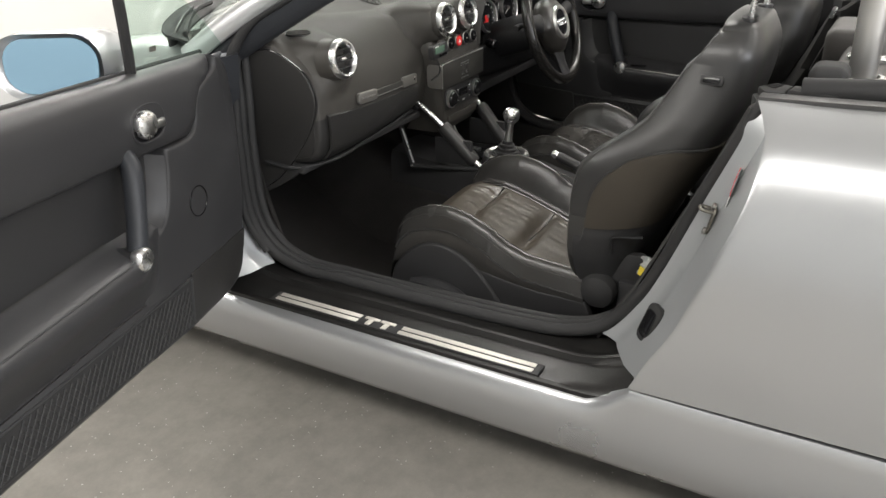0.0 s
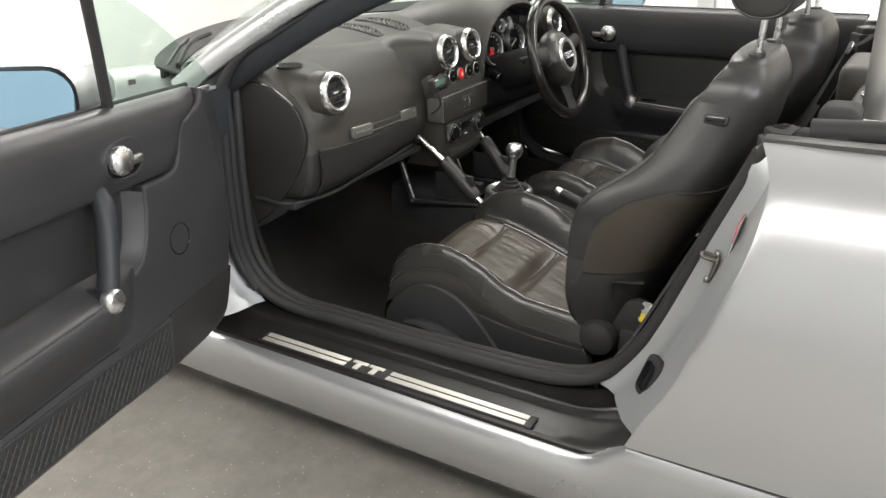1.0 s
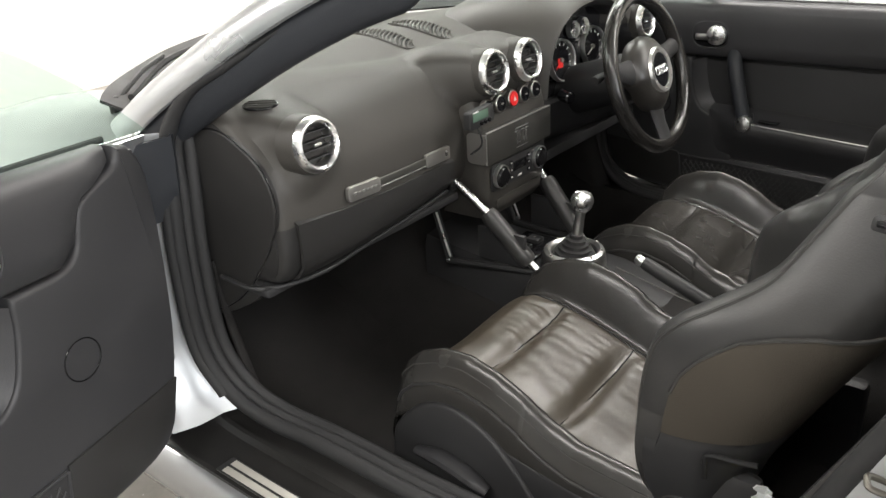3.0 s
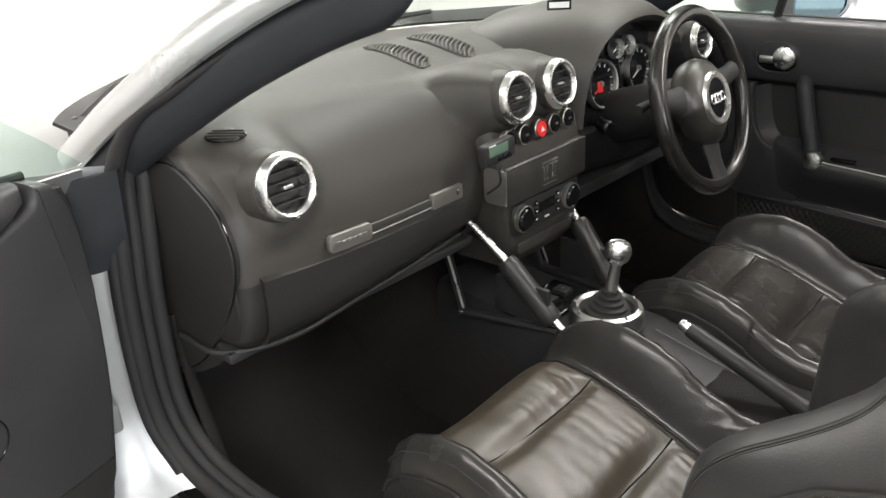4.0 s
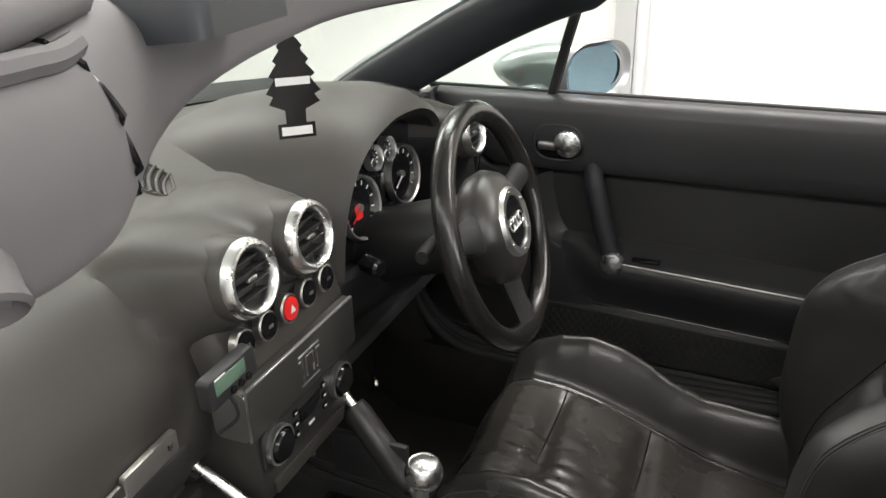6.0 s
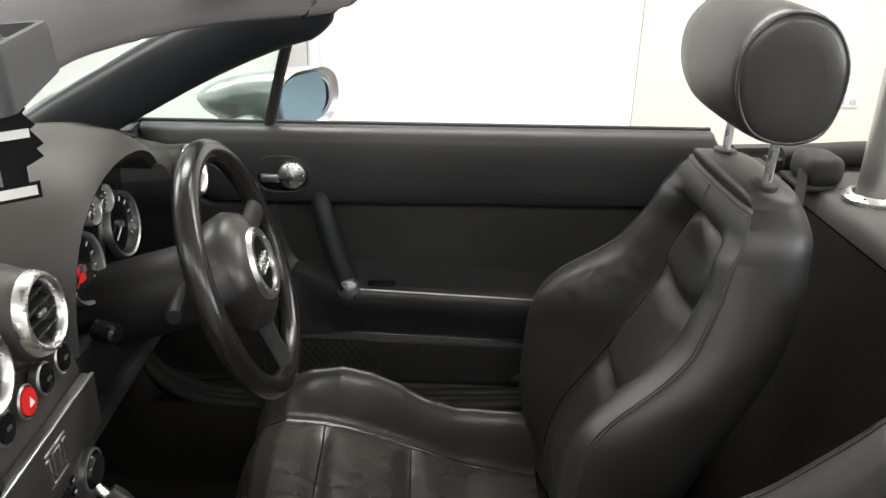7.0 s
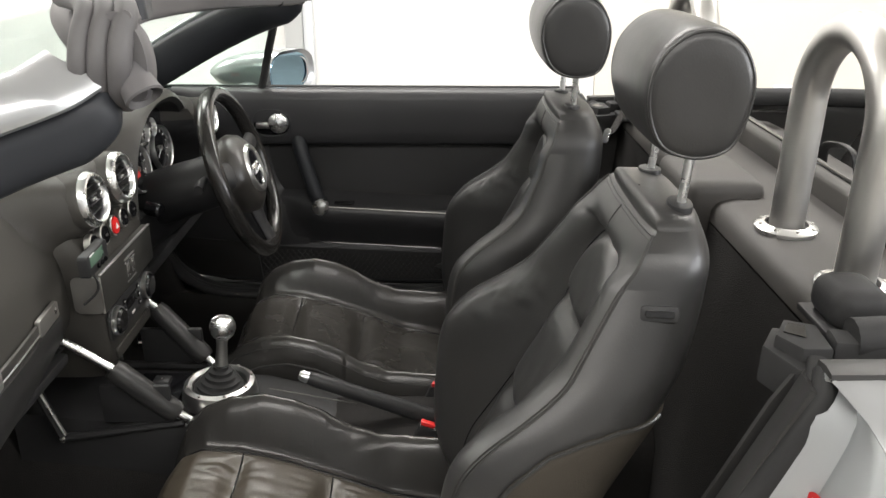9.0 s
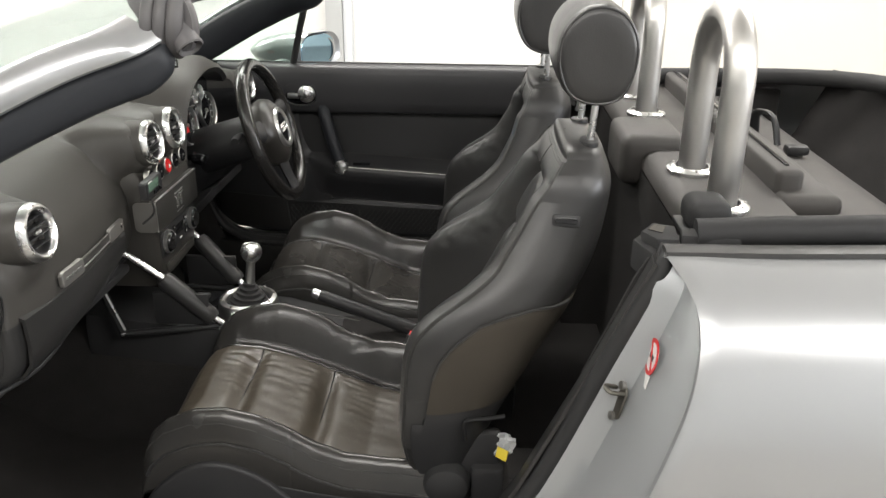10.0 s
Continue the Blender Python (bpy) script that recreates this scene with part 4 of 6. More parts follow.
cl = part("dial_panel", prism([(0.37 + (x - 0.37) * 0.955, 0.82 + (z - 0.82) * 0.955) for x, z in [(0.19, 0.765)] + ARCH + [(0.548, 0.765)]][::-1], 0.02, Matrix(((1, 0, 0, 0), (0, 0, -1, 0.278), (0, 1, 0, 0), (0, 0, 0, 1)))), M_GLOSS, dash, "black dial panel")


def dial(x, z, r, parent, red=False):
    m = axis_to((x, 0.252, z), (-0.05, -1, 0.12))
    dd = part("dial_rim", lathe([(r * 0.92, 0.0), (r * 0.93, 0.012), (r, 0.014), (r * 1.04, 0.006), (r * 1.04, 0)], m, 36, ring=True), M_ALU, parent, "metal-rimmed dial")
    part("dial_face", lathe([(0, 0.002), (r * 0.92, 0.002), (r * 0.92, 0.003), (0, 0.003)], m, 36), M_GLOSS, dd, smooth=False)
    for i in range(11):
        a = radians(-130 + 260 * i / 10)
        part("tick", box((0, r * 0.78, 0.004), (0.002, r * 0.14, 0.001), 0, m @ pose(0, 0, 0, 0, 0, math.degrees(-a))), M_WHITE, dd, smooth=False)
    part("hub", lathe([(0, 0.003), (r * 0.13, 0.003), (r * 0.11, 0.009), (0, 0.009)], m, 14), M_DULL if r > 0.03 else M_PLASTIC, dd)
    part("needle", box((0, r * 0.3, 0.0075), (0.003, r * 0.7, 0.0015), 0.0004, m @ pose(0, 0, 0, 0, 0, 120)), M_RED if red else M_WHITE, dd)
    if red:
        part("red_sector", prism(rounded(0.020, 0.024, 0.004), 0.0012, m @ Matrix.Translation((-0.004, -0.006, 0.0035))), M_RED, dd, smooth=False)


dial(0.298, 0.862, 0.052, dash, True)
dial(0.456, 0.868, 0.052, dash)
dial(0.350, 0.930, 0.021, dash)
dial(0.398, 0.931, 0.021, dash)
part("info_screen", box((0.378, 0.255, 0.855), (0.045, 0.006, 0.075), 0.002), M_GLOSS, dash, "dark trip display between the dials")

# centre stack
def stack():
    rings = []
    for z, w, y in ((0.875, 0.112, 0.246), (0.84, 0.13, 0.208), (0.80, 0.13, 0.197), (0.73, 0.125, 0.194), (0.66, 0.118, 0.192), (0.60, 0.108, 0.196), (0.575, 0.102, 0.215)):
        o = []
        for x, dy in ((-1.06, 0.12), (-1.03, 0.03), (-1.0, 0.006), (-0.95, 0.0), (0, -0.003), (0.95, 0.0), (1.0, 0.006), (1.03, 0.03), (1.06, 0.12)):
            o.append(V(0.012 + x * w, y + dy, z))
        rings.append(o)
    return loft(rings)


cs = part("stack_housing", shell(stack(), 0.004), M_DASH, dash, "dark centre stack between the footwells")
for i, x in enumerate((-0.096, -0.048, 0.0, 0.046, 0.092)):
    bmx = axis_to((x, 0.198, 0.842), (0, -1, 0.12))
    r = 0.0195
    rg = part("button_ring", lathe([(r, -0.004), (r, 0.006), (r * 0.9, 0.008), (r * 0.84, 0.005), (r * 0.84, -0.004)], bmx, 24, ring=True), M_DULL, dash)
    part("button", lathe([(0, 0.004), (r * 0.82, 0.004), (r * 0.78, 0.009), (0, 0.0105)], bmx, 22), M_RED if i == 2 else M_GLOSS, rg, "red hazard button" if i == 2 else "")
    part("symbol", prism([(-0.006, -0.005), (0.006, -0.005), (0, 0.006)], 0.0006, bmx @ Matrix.Translation((0, 0, 0.0106))) if i == 2 else box((0, 0, 0.0106), (0.009, 0.004, 0.0006), 0, bmx), M_WHITE if i == 2 else M_DULL, rg, smooth=False)
rm = Matrix(((1, 0, 0, 0.012), (0, 0, -1, 0.193), (0, 1, 0, 0.7585), (0, 0, 0, 1)))
rc = part("radio_cover", prism(rounded(0.262, 0.076, 0.008), 0.014, rm @ Matrix.Translation((-0.006, 0, 0)), 0.003), M_COVER, dash, "brushed dark metal radio cover")
part("top_edge", box((-0.006, 0.0370, 0.0125), (0.256, 0.0032, 0.0050), 0.001, rm), M_ALU, rc, "bright top edge")
part("side_cheek", prism(rounded(0.052, 0.070, 0.012), 0.003, rm @ Matrix(((0, 0, 1, -0.1395), (0, 1, 0, 0), (-1, 0, 0, -0.012), (0, 0, 0, 1))), 0.001), M_PLATE, rc, "bright end of the cover")
part("end_edge", tube([rm @ V(-0.1365, h, 0.0125) for h in (-0.034, 0.034)], 0.0022, 8), M_ALU, rc)
for dx in (-0.013, 0.013):
    part("emblem_outline", box((dx, 0.019, 0.0146), (0.024, 0.0030, 0.0016), 0.0003, rm), M_CHROME, rc)
    for side in (-1, 1):
        part("emblem_outline", box((dx + side * 0.0045, -0.002, 0.0146), (0.0024, 0.030, 0.0016), 0.0003, rm), M_CHROME, rc)
        part("emblem_outline", box((dx + side * 0.0085, 0.012, 0.0146), (0.0075, 0.0022, 0.0016), 0.0003, rm), M_CHROME, rc)
part("underline", box((0.0, -0.026, 0.0143), (0.045, 0.0016, 0.001), 0, rm), M_CHROME, rc, smooth=False)
hm = Matrix(((1, 0, 0, 0.012), (0, 0, -1, 0.191), (0, 1, 0, 0.680), (0, 0, 0, 1)))
hp = part("heater_panel", prism(rounded(0.220, 0.064, 0.012), 0.004, hm, 0.002), M_PLASTIC, dash, "black heater control panel")
for sx in (-1, 1):
    km = hm @ Matrix.Translation((sx * 0.079, 0, 0.004))
    kn = part("rotary_knob", lathe([(0.027, 0), (0.027, 0.006), (0.024, 0.008), (0.022, 0.006), (0.021, 0.012), (0.019, 0.014), (0, 0.014)], km, 30), M_GLOSS, hp, "black rotary knob with metal rim")
    part("rim", lathe([(0.0245, 0.0), (0.0275, 0.0), (0.0275, 0.008), (0.0245, 0.009)], km, 30, ring=True), M_ALU, hp)
part("display", box((0, 0.006, 0.005), (0.052, 0.022, 0.003), 0.001, hm), M_GLOSS, hp)
for i in range(6):
    part("key", box((-0.036 + (i % 2) * 0.072, 0.018 - (i // 2) * 0.017, 0.005), (0.010, 0.009, 0.003), 0.001, hm), M_GLOSS, hp)
    part("key_mark", box((-0.036 + (i % 2) * 0.072, 0.018 - (i // 2) * 0.017, 0.0068), (0.005, 0.0022, 0.0006), 0, hm), M_WHITE, hp, smooth=False)
part("key_mark", box((0, -0.020, 0.005), (0.014, 0.004, 0.001), 0, hm), M_WHITE, hp, smooth=False)
part("ash_drawer", prism(rounded(0.180, 0.022, 0.006), 0.004, Matrix(((1, 0, 0, 0.012), (0, 0, -1, 0.193), (0, 1, 0, 0.615), (0, 0, 0, 1))), 0.001), M_DASH, dash)

# the clip-on receiver left of the buttons
tx = thing("clip_on_receiver", "small black receiver with a grey-green display on the dash", "receiver")
tm = Matrix(((1, 0, 0, -0.164), (0, 0, -1, 0.174), (0, 1, 0, 0.846), (0, 0, 0, 1))) @ pose(0, 0, 0, 0, 0, 2)
part("case", prism(rounded(0.085, 0.038, 0.006), 0.016, tm @ Matrix.Translation((0, 0, 0)), 0.003), M_PLASTIC, tx)
part("display", box((-0.006, 0.006, 0.0165), (0.052, 0.018, 0.0016), 0.0005, tm), M_LCD, tx, "grey-green display")
for i in range(3):
    part("button", lathe([(0.0045, 0.015), (0.0045, 0.019), (0.003, 0.020)], tm @ Matrix.Translation((-0.005 + i * 0.014, -0.011, 0)), 10), M_GLOSS, tx)
part("mark", box((-0.022, 0.0165, 0.0164), (0.018, 0.0018, 0.0008), 0, tm), M_WHITE, tx, smooth=False)
part("cable", tube(spline([V(-0.158, 0.180, 0.824), V(-0.152, 0.172, 0.80), V(-0.146, 0.178, 0.775), V(-0.155, 0.20, 0.755)], 5), 0.0022, 6), M_RUBBER, tx)

# ---- steering ----
M_HUBPAD = mat("hub_vinyl", (0.024, 0.022, 0.0195), 0.36, 0, 0.0005, 600, 0.15, 9, 0.25)
M_RIM = leather("rim_leather", (0.011, 0.011, 0.011), (0.020, 0.018, 0.016), 0.20)
HUB = V(0.351, 0.033, 0.842)
AX = V(-0.020, 0.953, -0.303).normalized()
wmx = axis_to(HUB, -AX)
sw = thing("steering_wheel", "black three-spoke leather steering wheel with a metal-ringed hub", "steering wheel")
rim = [wmx @ V(0.1805 * math.cos(a), 0.1805 * math.sin(a), 0.0) for a in (2 * math.pi * i / 60 for i in range(60))]
part("rim", tube(rim, 0.0176, 16, True), M_RIM, sw, "shiny worn black leather rim")


def spoke(a, w0, w1):
    d, s = V(math.cos(a), math.sin(a), 0), V(-math.sin(a), math.cos(a), 0)
    rings = []
    for r, w, h, z in ((0.045, w0, 0.014, -0.004), (0.09, w0 * 0.85, 0.013, -0.006), (0.13, w1, 0.010, -0.004), (0.165, w1 * 1.02, 0.012, 0.0), (0.181, w1 * 1.25, 0.013, 0.0)):
        rings.append([wmx @ (d * r + s * w * math.cos(b) + V(0, 0, z + h * math.sin(b))) for b in (2 * math.pi * i / 12 for i in range(12))])
    return loft(rings, True, True)


for a, w0, w1 in ((radians(12), 0.034, 0.022), (radians(168), 0.034, 0.022), (radians(270), 0.038, 0.027)):
    part("spoke", spoke(a, w0, w1), M_PLASTIC, sw)
pad = [(0.0, 0.030), (0.050, 0.030), (0.066, 0.025), (0.082, 0.012), (0.089, -0.008), (0.082, -0.03)]
own = lathe(pad, None, 36)
for v in own.verts:
    if v.co.y < -0.02:
        v.co.x *= 0.82
        v.co.y *= 1.12
own.transform(wmx)
part("airbag_pad", own, M_HUBPAD, sw, "padded grey-black hub cover")
part("hub_ring", lathe([(0.041, 0.027), (0.042, 0.034), (0.053, 0.035), (0.057, 0.026)], wmx, 40, ring=True), M_ALU, sw, "polished metal ring round the hub")
part("hub_disc", lathe([(0, 0.028), (0.042, 0.028), (0.042, 0.031), (0, 0.031)], wmx, 32), M_GLOSS, sw, smooth=False)
for i in range(4):
    lk = [wmx @ V(-0.0205 + i * 0.0137 + 0.0093 * math.cos(a), 0.0093 * math.sin(a), 0.0325) for a in (2 * math.pi * j / 18 for j in range(18))]
    part("emblem_ring", tube(lk, 0.0017, 6, True), M_CHROME, sw)
for i in range(6):
    a = radians(60 * i + 30)
    part("screw", lathe([(0.002, 0.034), (0.002, 0.0365), (0.001, 0.037)], wmx @ Matrix.Translation((0.0475 * math.cos(a), 0.0475 * math.sin(a), 0)), 8), M_DULL, sw)
colm = thing("steering_column", "black plastic steering column cowl with stalks and ignition lock", "steering column")
# Cowl and stalks coloured below plain black plastic for shade behind the wheel.
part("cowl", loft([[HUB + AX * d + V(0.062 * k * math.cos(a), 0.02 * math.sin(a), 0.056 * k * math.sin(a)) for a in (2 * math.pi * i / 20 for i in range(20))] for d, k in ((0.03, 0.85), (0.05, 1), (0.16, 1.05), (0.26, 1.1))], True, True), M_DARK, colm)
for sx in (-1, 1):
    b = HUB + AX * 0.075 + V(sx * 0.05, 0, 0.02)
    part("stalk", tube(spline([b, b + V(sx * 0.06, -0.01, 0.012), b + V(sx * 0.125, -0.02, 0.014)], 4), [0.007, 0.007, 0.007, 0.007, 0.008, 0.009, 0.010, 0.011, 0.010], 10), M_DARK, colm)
part("ignition_lock", lathe([(0.016, 0), (0.016, 0.03), (0.012, 0.034), (0, 0.034)], axis_to((0.265, 0.225, 0.785), (-0.3, -0.9, -0.1)), 18), M_GLOSS, colm)

# ---- tunnel fittings ----
tun = thing("centre_console", "black centre tunnel console with metal-ended braces", "console")
rings = []
for y, h, w in ((0.40, 0.50, 0.10), (0.25, 0.485, 0.105), (0.10, 0.478, 0.112), (-0.05, 0.468, 0.112), (-0.16, 0.445, 0.10), (-0.28, 0.41, 0.092), (-0.42, 0.395, 0.09), (-0.60, 0.40, 0.09), (-0.86, 0.42, 0.09)):
    rings.append([V(s * w * k, y, z) for s, k, z in ((-1, 1.05, 0.22), (-1, 1.0, h - 0.03), (-1, 0.9, h - 0.006), (-1, 0.5, h), (0, 0, h + 0.002), (1, 0.5, h), (1, 0.9, h - 0.006), (1, 1.0, h - 0.03), (1, 1.05, 0.22))])
part("tunnel_cover", loft(rings, False), M_PLASTIC, tun)
part("tray", box((0, 0.155, 0.487), (0.13, 0.10, 0.006), 0.002), M_GLOSS, tun)
for x in (-0.025, 0.025):
    part("switch", box((x, 0.155, 0.494), (0.03, 0.034, 0.012), 0.003), M_PLASTIC, tun)
    part("switch_mark", box((x, 0.155, 0.5005), (0.006, 0.003, 0.0008), 0), M_DULL, tun, smooth=False)
for sx in (-1, 1):
    def P(y, z, k=0.0):
        x = table(y, [(0.05, -0.098), (0.18, -0.122), (0.26, -0.140), (0.35, -0.128)]) + k
        return V(sx * -x, y, z)
    part("brace_tip", tube([P(0.262, 0.680), P(0.235, 0.657), P(0.182, 0.608)], [0.0065, 0.0075, 0.0085], 12), M_CHROME, tun, "polished metal brace end")
    line = spline([P(0.186, 0.612), P(0.150, 0.572), P(0.115, 0.534), P(0.085, 0.503)], 4)
    part("brace_grip", tube(line, [0.018] + [0.0215] * (len(line) - 2) + [0.018], 16), M_LEATHER, tun, "leather-wrapped brace grip")
    part("brace_foot", tube([P(0.090, 0.508), P(0.062, 0.482), P(0.05, 0.470)], 0.0085, 12), M_CHROME, tun)
    web = [P(0.262, 0.668), P(0.335, 0.598), P(0.292, 0.470), P(0.075, 0.482)]
    part("brace_frame", tube([web[0], web[1]], 0.009, 8), M_PLASTIC, tun)
    part("brace_frame", tube([web[1], web[2]], 0.009, 8), M_PLASTIC, tun)
    part("brace_frame", tube([web[2], web[3]], 0.008, 8), M_PLASTIC, tun)
    part("edge_rod", tube([web[1] + V(sx * 0.009, -0.012, -0.01), web[2] + V(sx * 0.009, -0.010, 0.012)], 0.0028, 8), M_CHROME, tun)
    for w in (web[0] + V(sx * 0.010, 0.018, -0.02), web[1] + V(sx * 0.012, 0, 0), web[2] + V(sx * 0.012, -0.004, 0.004)):
        part("bolt", lathe([(0, 0), (0.006, 0), (0.005, 0.004), (0, 0.005)], axis_to(w, (sx, -0.2, 0)), 12), M_CHROME, tun)
    part("brace_web", box((sx * 0.112, 0.155, 0.53), (0.012, 0.13, 0.08), 0.004, None), M_PLASTIC, tun)

gs = thing("gear_lever", "gear lever with polished metal knob, black gaiter and riveted ring", "gear lever")
gc = V(-0.004, 0.030, 0.488)
part("base_ring", lathe([(0.052, 0.0), (0.054, 0.020), (0.060, 0.026), (0.069, 0.022), (0.073, 0.010), (0.074, -0.01)], Matrix.Translation(gc), 44, ring=True), M_ALU, gs, "riveted metal ring round the gaiter")
for i in range(8):
    a = radians(22.5 + 45 * i)
    part("rivet", lathe([(0.0035, 0), (0.0035, 0.026), (0.002, 0.0275)], Matrix.Translation(gc + V(0.0635 * math.cos(a), 0.0635 * math.sin(a), 0)), 8), M_DULL, gs)
gait = []
for i in range(6):
    r = 0.052 - i * 0.0075
    h = 0.004 + i * 0.0105
    gait += [(r, h), (r + 0.001, h + 0.005), (r - 0.006, h + 0.0075)]
part("gaiter", lathe(gait + [(0.010, 0.072), (0, 0.072)], Matrix.Translation(gc) @ pose(0, 0, 0, 6, 0, 0), 36), M_RUBBER, gs, "black ribbed gaiter")
part("lever", tube([gc + V(0, -0.006, 0.05), V(0.001, 0.018, 0.595), V(0.002, 0.016, 0.612)], [0.013, 0.0105, 0.013], 16), M_ALU, gs)
part("knob", lathe([(0, -0.026), (0.012, -0.0235), (0.021, -0.015), (0.0255, -0.003), (0.0255, 0.006), (0.022, 0.016), (0.0195, 0.0185), (0.018, 0.0175), (0.010, 0.021), (0, 0.0222)], Matrix.Translation((0.002, 0.014, 0.629)), 32), M_CHROME, gs, "polished round metal knob")

hb = thing("handbrake", "black handbrake lever with a polished metal tip", "handbrake")
h0, h1 = V(-0.026, -0.135, 0.540), V(-0.015, -0.42, 0.425)
part("grip", tube([h0.lerp(h1, 0.06), h0.lerp(h1, 0.10), h0.lerp(h1, 0.5), h0.lerp(h1, 0.95)], [0.0125, 0.0145, 0.0155, 0.018], 16), M_PLASTIC, hb)
part("tip", tube([h0, h0.lerp(h1, 0.02), h0.lerp(h1, 0.08)], [0.008, 0.0115, 0.012], 16), M_CHROME, hb, "polished metal tip")
part("base", box((-0.012, -0.43, 0.405), (0.05, 0.10, 0.05), 0.012), M_PLASTIC, hb)
part("slot_strip", tube([V(0.03, -0.06, 0.474), V(0.035, -0.30, 0.420)], 0.0012, 6), M_COVER, hb)

# ---- seats ----
PAD = [(-0.45, 0.345), (-0.32, 0.372), (-0.22, 0.412), (-0.12, 0.448), (-0.05, 0.466), (0.02, 0.470), (0.055, 0.455), (0.08, 0.42), (0.092, 0.36), (0.092, 0.30)]
BOL = [(-0.45, 0.455), (-0.36, 0.462), (-0.30, 0.468), (-0.25, 0.485), (-0.20, 0.513), (-0.14, 0.543), (-0.08, 0.556), (-0.02, 0.550), (0.03, 0.528), (0.06, 0.50), (0.08, 0.455), (0.092, 0.39), (0.092, 0.30)]
SEAMS = (-0.055, -0.215)


INNER_SIDE = 1


def cushion_z(x, y):
    pad, bol = table(y, PAD), table(y, BOL)
    a = abs(x)
    folds = 0.0018 * noise.noise(V(x * 18, y * 16, 1.0)) + 0.0006 * noise.noise(V(x * 50, y * 20, 4.0))
    if a < 0.15:
        d = min(abs(y - s) for s in SEAMS)
        puff = 0.017 * (1 - math.exp(-(d / 0.020) ** 2)) * (1 - (a / 0.155) ** 6)
        gather = max(0, min(1, 0.35 + 5 * (x * INNER_SIDE - 0.01))) * (0.35 + math.exp(-((d - 0.030) / 0.030) ** 2))
        crimp = 0.0040 * (abs(noise.noise(V(x * 44, y * 13, 3))) * 2 - 0.5) * gather * max(0, min(1, noise.noise(V(x * 9, y * 12, 6)) * 2 + 0.6))
        z = pad - 0.006 + puff + (folds + crimp) * (1 if y < 0.05 else 0.3)
        return z + 0.012 * (a / 0.15) ** 4
    if a < 0.165:
        t = (a - 0.15) / 0.015
        return pad + 0.004 + (t * t) * 0.008
    t = min(1, (a - 0.165) / 0.08)
    base = pad + 0.012
    dome = math.sin(min(1, t / 0.62) * math.pi / 2)
    z = lerp(base, bol, dome)
    if t > 0.62:
        z = bol - 0.05 * ((t - 0.62) / 0.38) ** 2
    pull = 0.0050 * (abs(noise.noise(V(a * 36, y * 24 + a * 40, 11))) * 2 - 0.45) * math.exp(-((y + 0.25) / 0.09) ** 2) * math.sin(math.pi * min(1, t))
    return z + folds * 0.7 + (pull if x * INNER_SIDE > 0 else 0.35 * pull)


def seat_cushion(parent, pad_leather):
    ys = [0.092] + [0.092 - 0.548 * ((i + 1) / 96) for i in range(96)]

    def patch(x0, x1, n, name, material, label):
        rings = []
        for y in ys:
            ring = [V(lerp(x0, x1, j / n), y + 0.004 * math.sin(20 * lerp(x0, x1, j / n)) - 0.25 * max(0, abs(lerp(x0, x1, j / n)) - 0.1) ** 2 * (1 if y > -0.2 else 0), cushion_z(lerp(x0, x1, j / n), y)) for j in range(n + 1)]
            rings.append(ring)
        first = [V(p.x, p.y - 0.01, 0.27) for p in rings[0]]
        return part(name, loft([first] + rings), material, parent, label, angle=60)

    patch(-0.152, 0.152, 64, "seat_pad", pad_leather, "creased dark leather seat pad in three panels")
    for sy in SEAMS:
        part("pad_seam", tube([V(lerp(-0.148, 0.148, j / 30), sy, cushion_z(lerp(-0.148, 0.148, j / 30), sy) + 0.0002) for j in range(31)], 0.0016, 5), M_GLOSS, parent)
    for s in (-1, 1):
        bm_rings = []
        for y in ys:
            ring = []
            for j in range(23):
                a = lerp(0.152, 0.245, j / 22)
                ring.append(V(s * a, y - 0.25 * (a - 0.1) ** 2 * (1 if y > -0.2 else 0), cushion_z(s * a, y)))
            zl = ring[-1].z
            for k, (dx, f) in enumerate(((0.003, 0.2), (0.004, 0.5), (0.0, 0.8), (-0.01, 1.0))):
                ring.append(V(s * (0.245 + dx), ring[22].y, lerp(zl, min(zl, 0.375), f)))
            bm_rings.append(ring)
        first = [V(p.x, p.y - 0.01, min(p.z, 0.27)) for p in bm_rings[0]]
        part("side_bolster", loft([first] + bm_rings), M_LEATHER_SHINY, parent, "raised black leather side bolster", angle=60)
        line = [V(s * 0.2485, y - 0.25 * 0.145 ** 2 * (1 if y > -0.2 else 0), cushion_z(0.245, y) - 0.004) for y in ys[4:]]
        part("piping", tube(line, 0.0028, 6), M_LEATHER, parent)
        st = [V(s * 0.234, p.y, cushion_z(0.234, p.y) + 0.0006) for p in line]
        part("stitching", tube(st, 0.0011, 5), M_THREAD, parent)
        part("seam", tube([V(s * 0.157, y, cushion_z(0.157, y) - 0.0005) for y in ys[8:]], 0.0016, 5), M_GLOSS, parent)


YF = [(0.36, -0.455), (0.45, -0.460), (0.53, -0.475), (0.62, -0.508), (0.72, -0.548), (0.82, -0.592), (0.93, -0.635), (1.00, -0.662), (1.045, -0.680)]
YB = [(0.36, -0.52), (0.50, -0.562), (0.61, -0.612), (0.70, -0.658), (0.79, -0.706), (0.88, -0.744), (0.98, -0.762), (1.045, -0.756)]
WD = [(0.36, 0.20), (0.44, 0.225), (0.52, 0.243), (0.60, 0.250), (0.70, 0.250), (0.78, 0.240), (0.84, 0.220), (0.90, 0.196), (0.96, 0.174), (1.01, 0.160), (1.045, 0.146)]
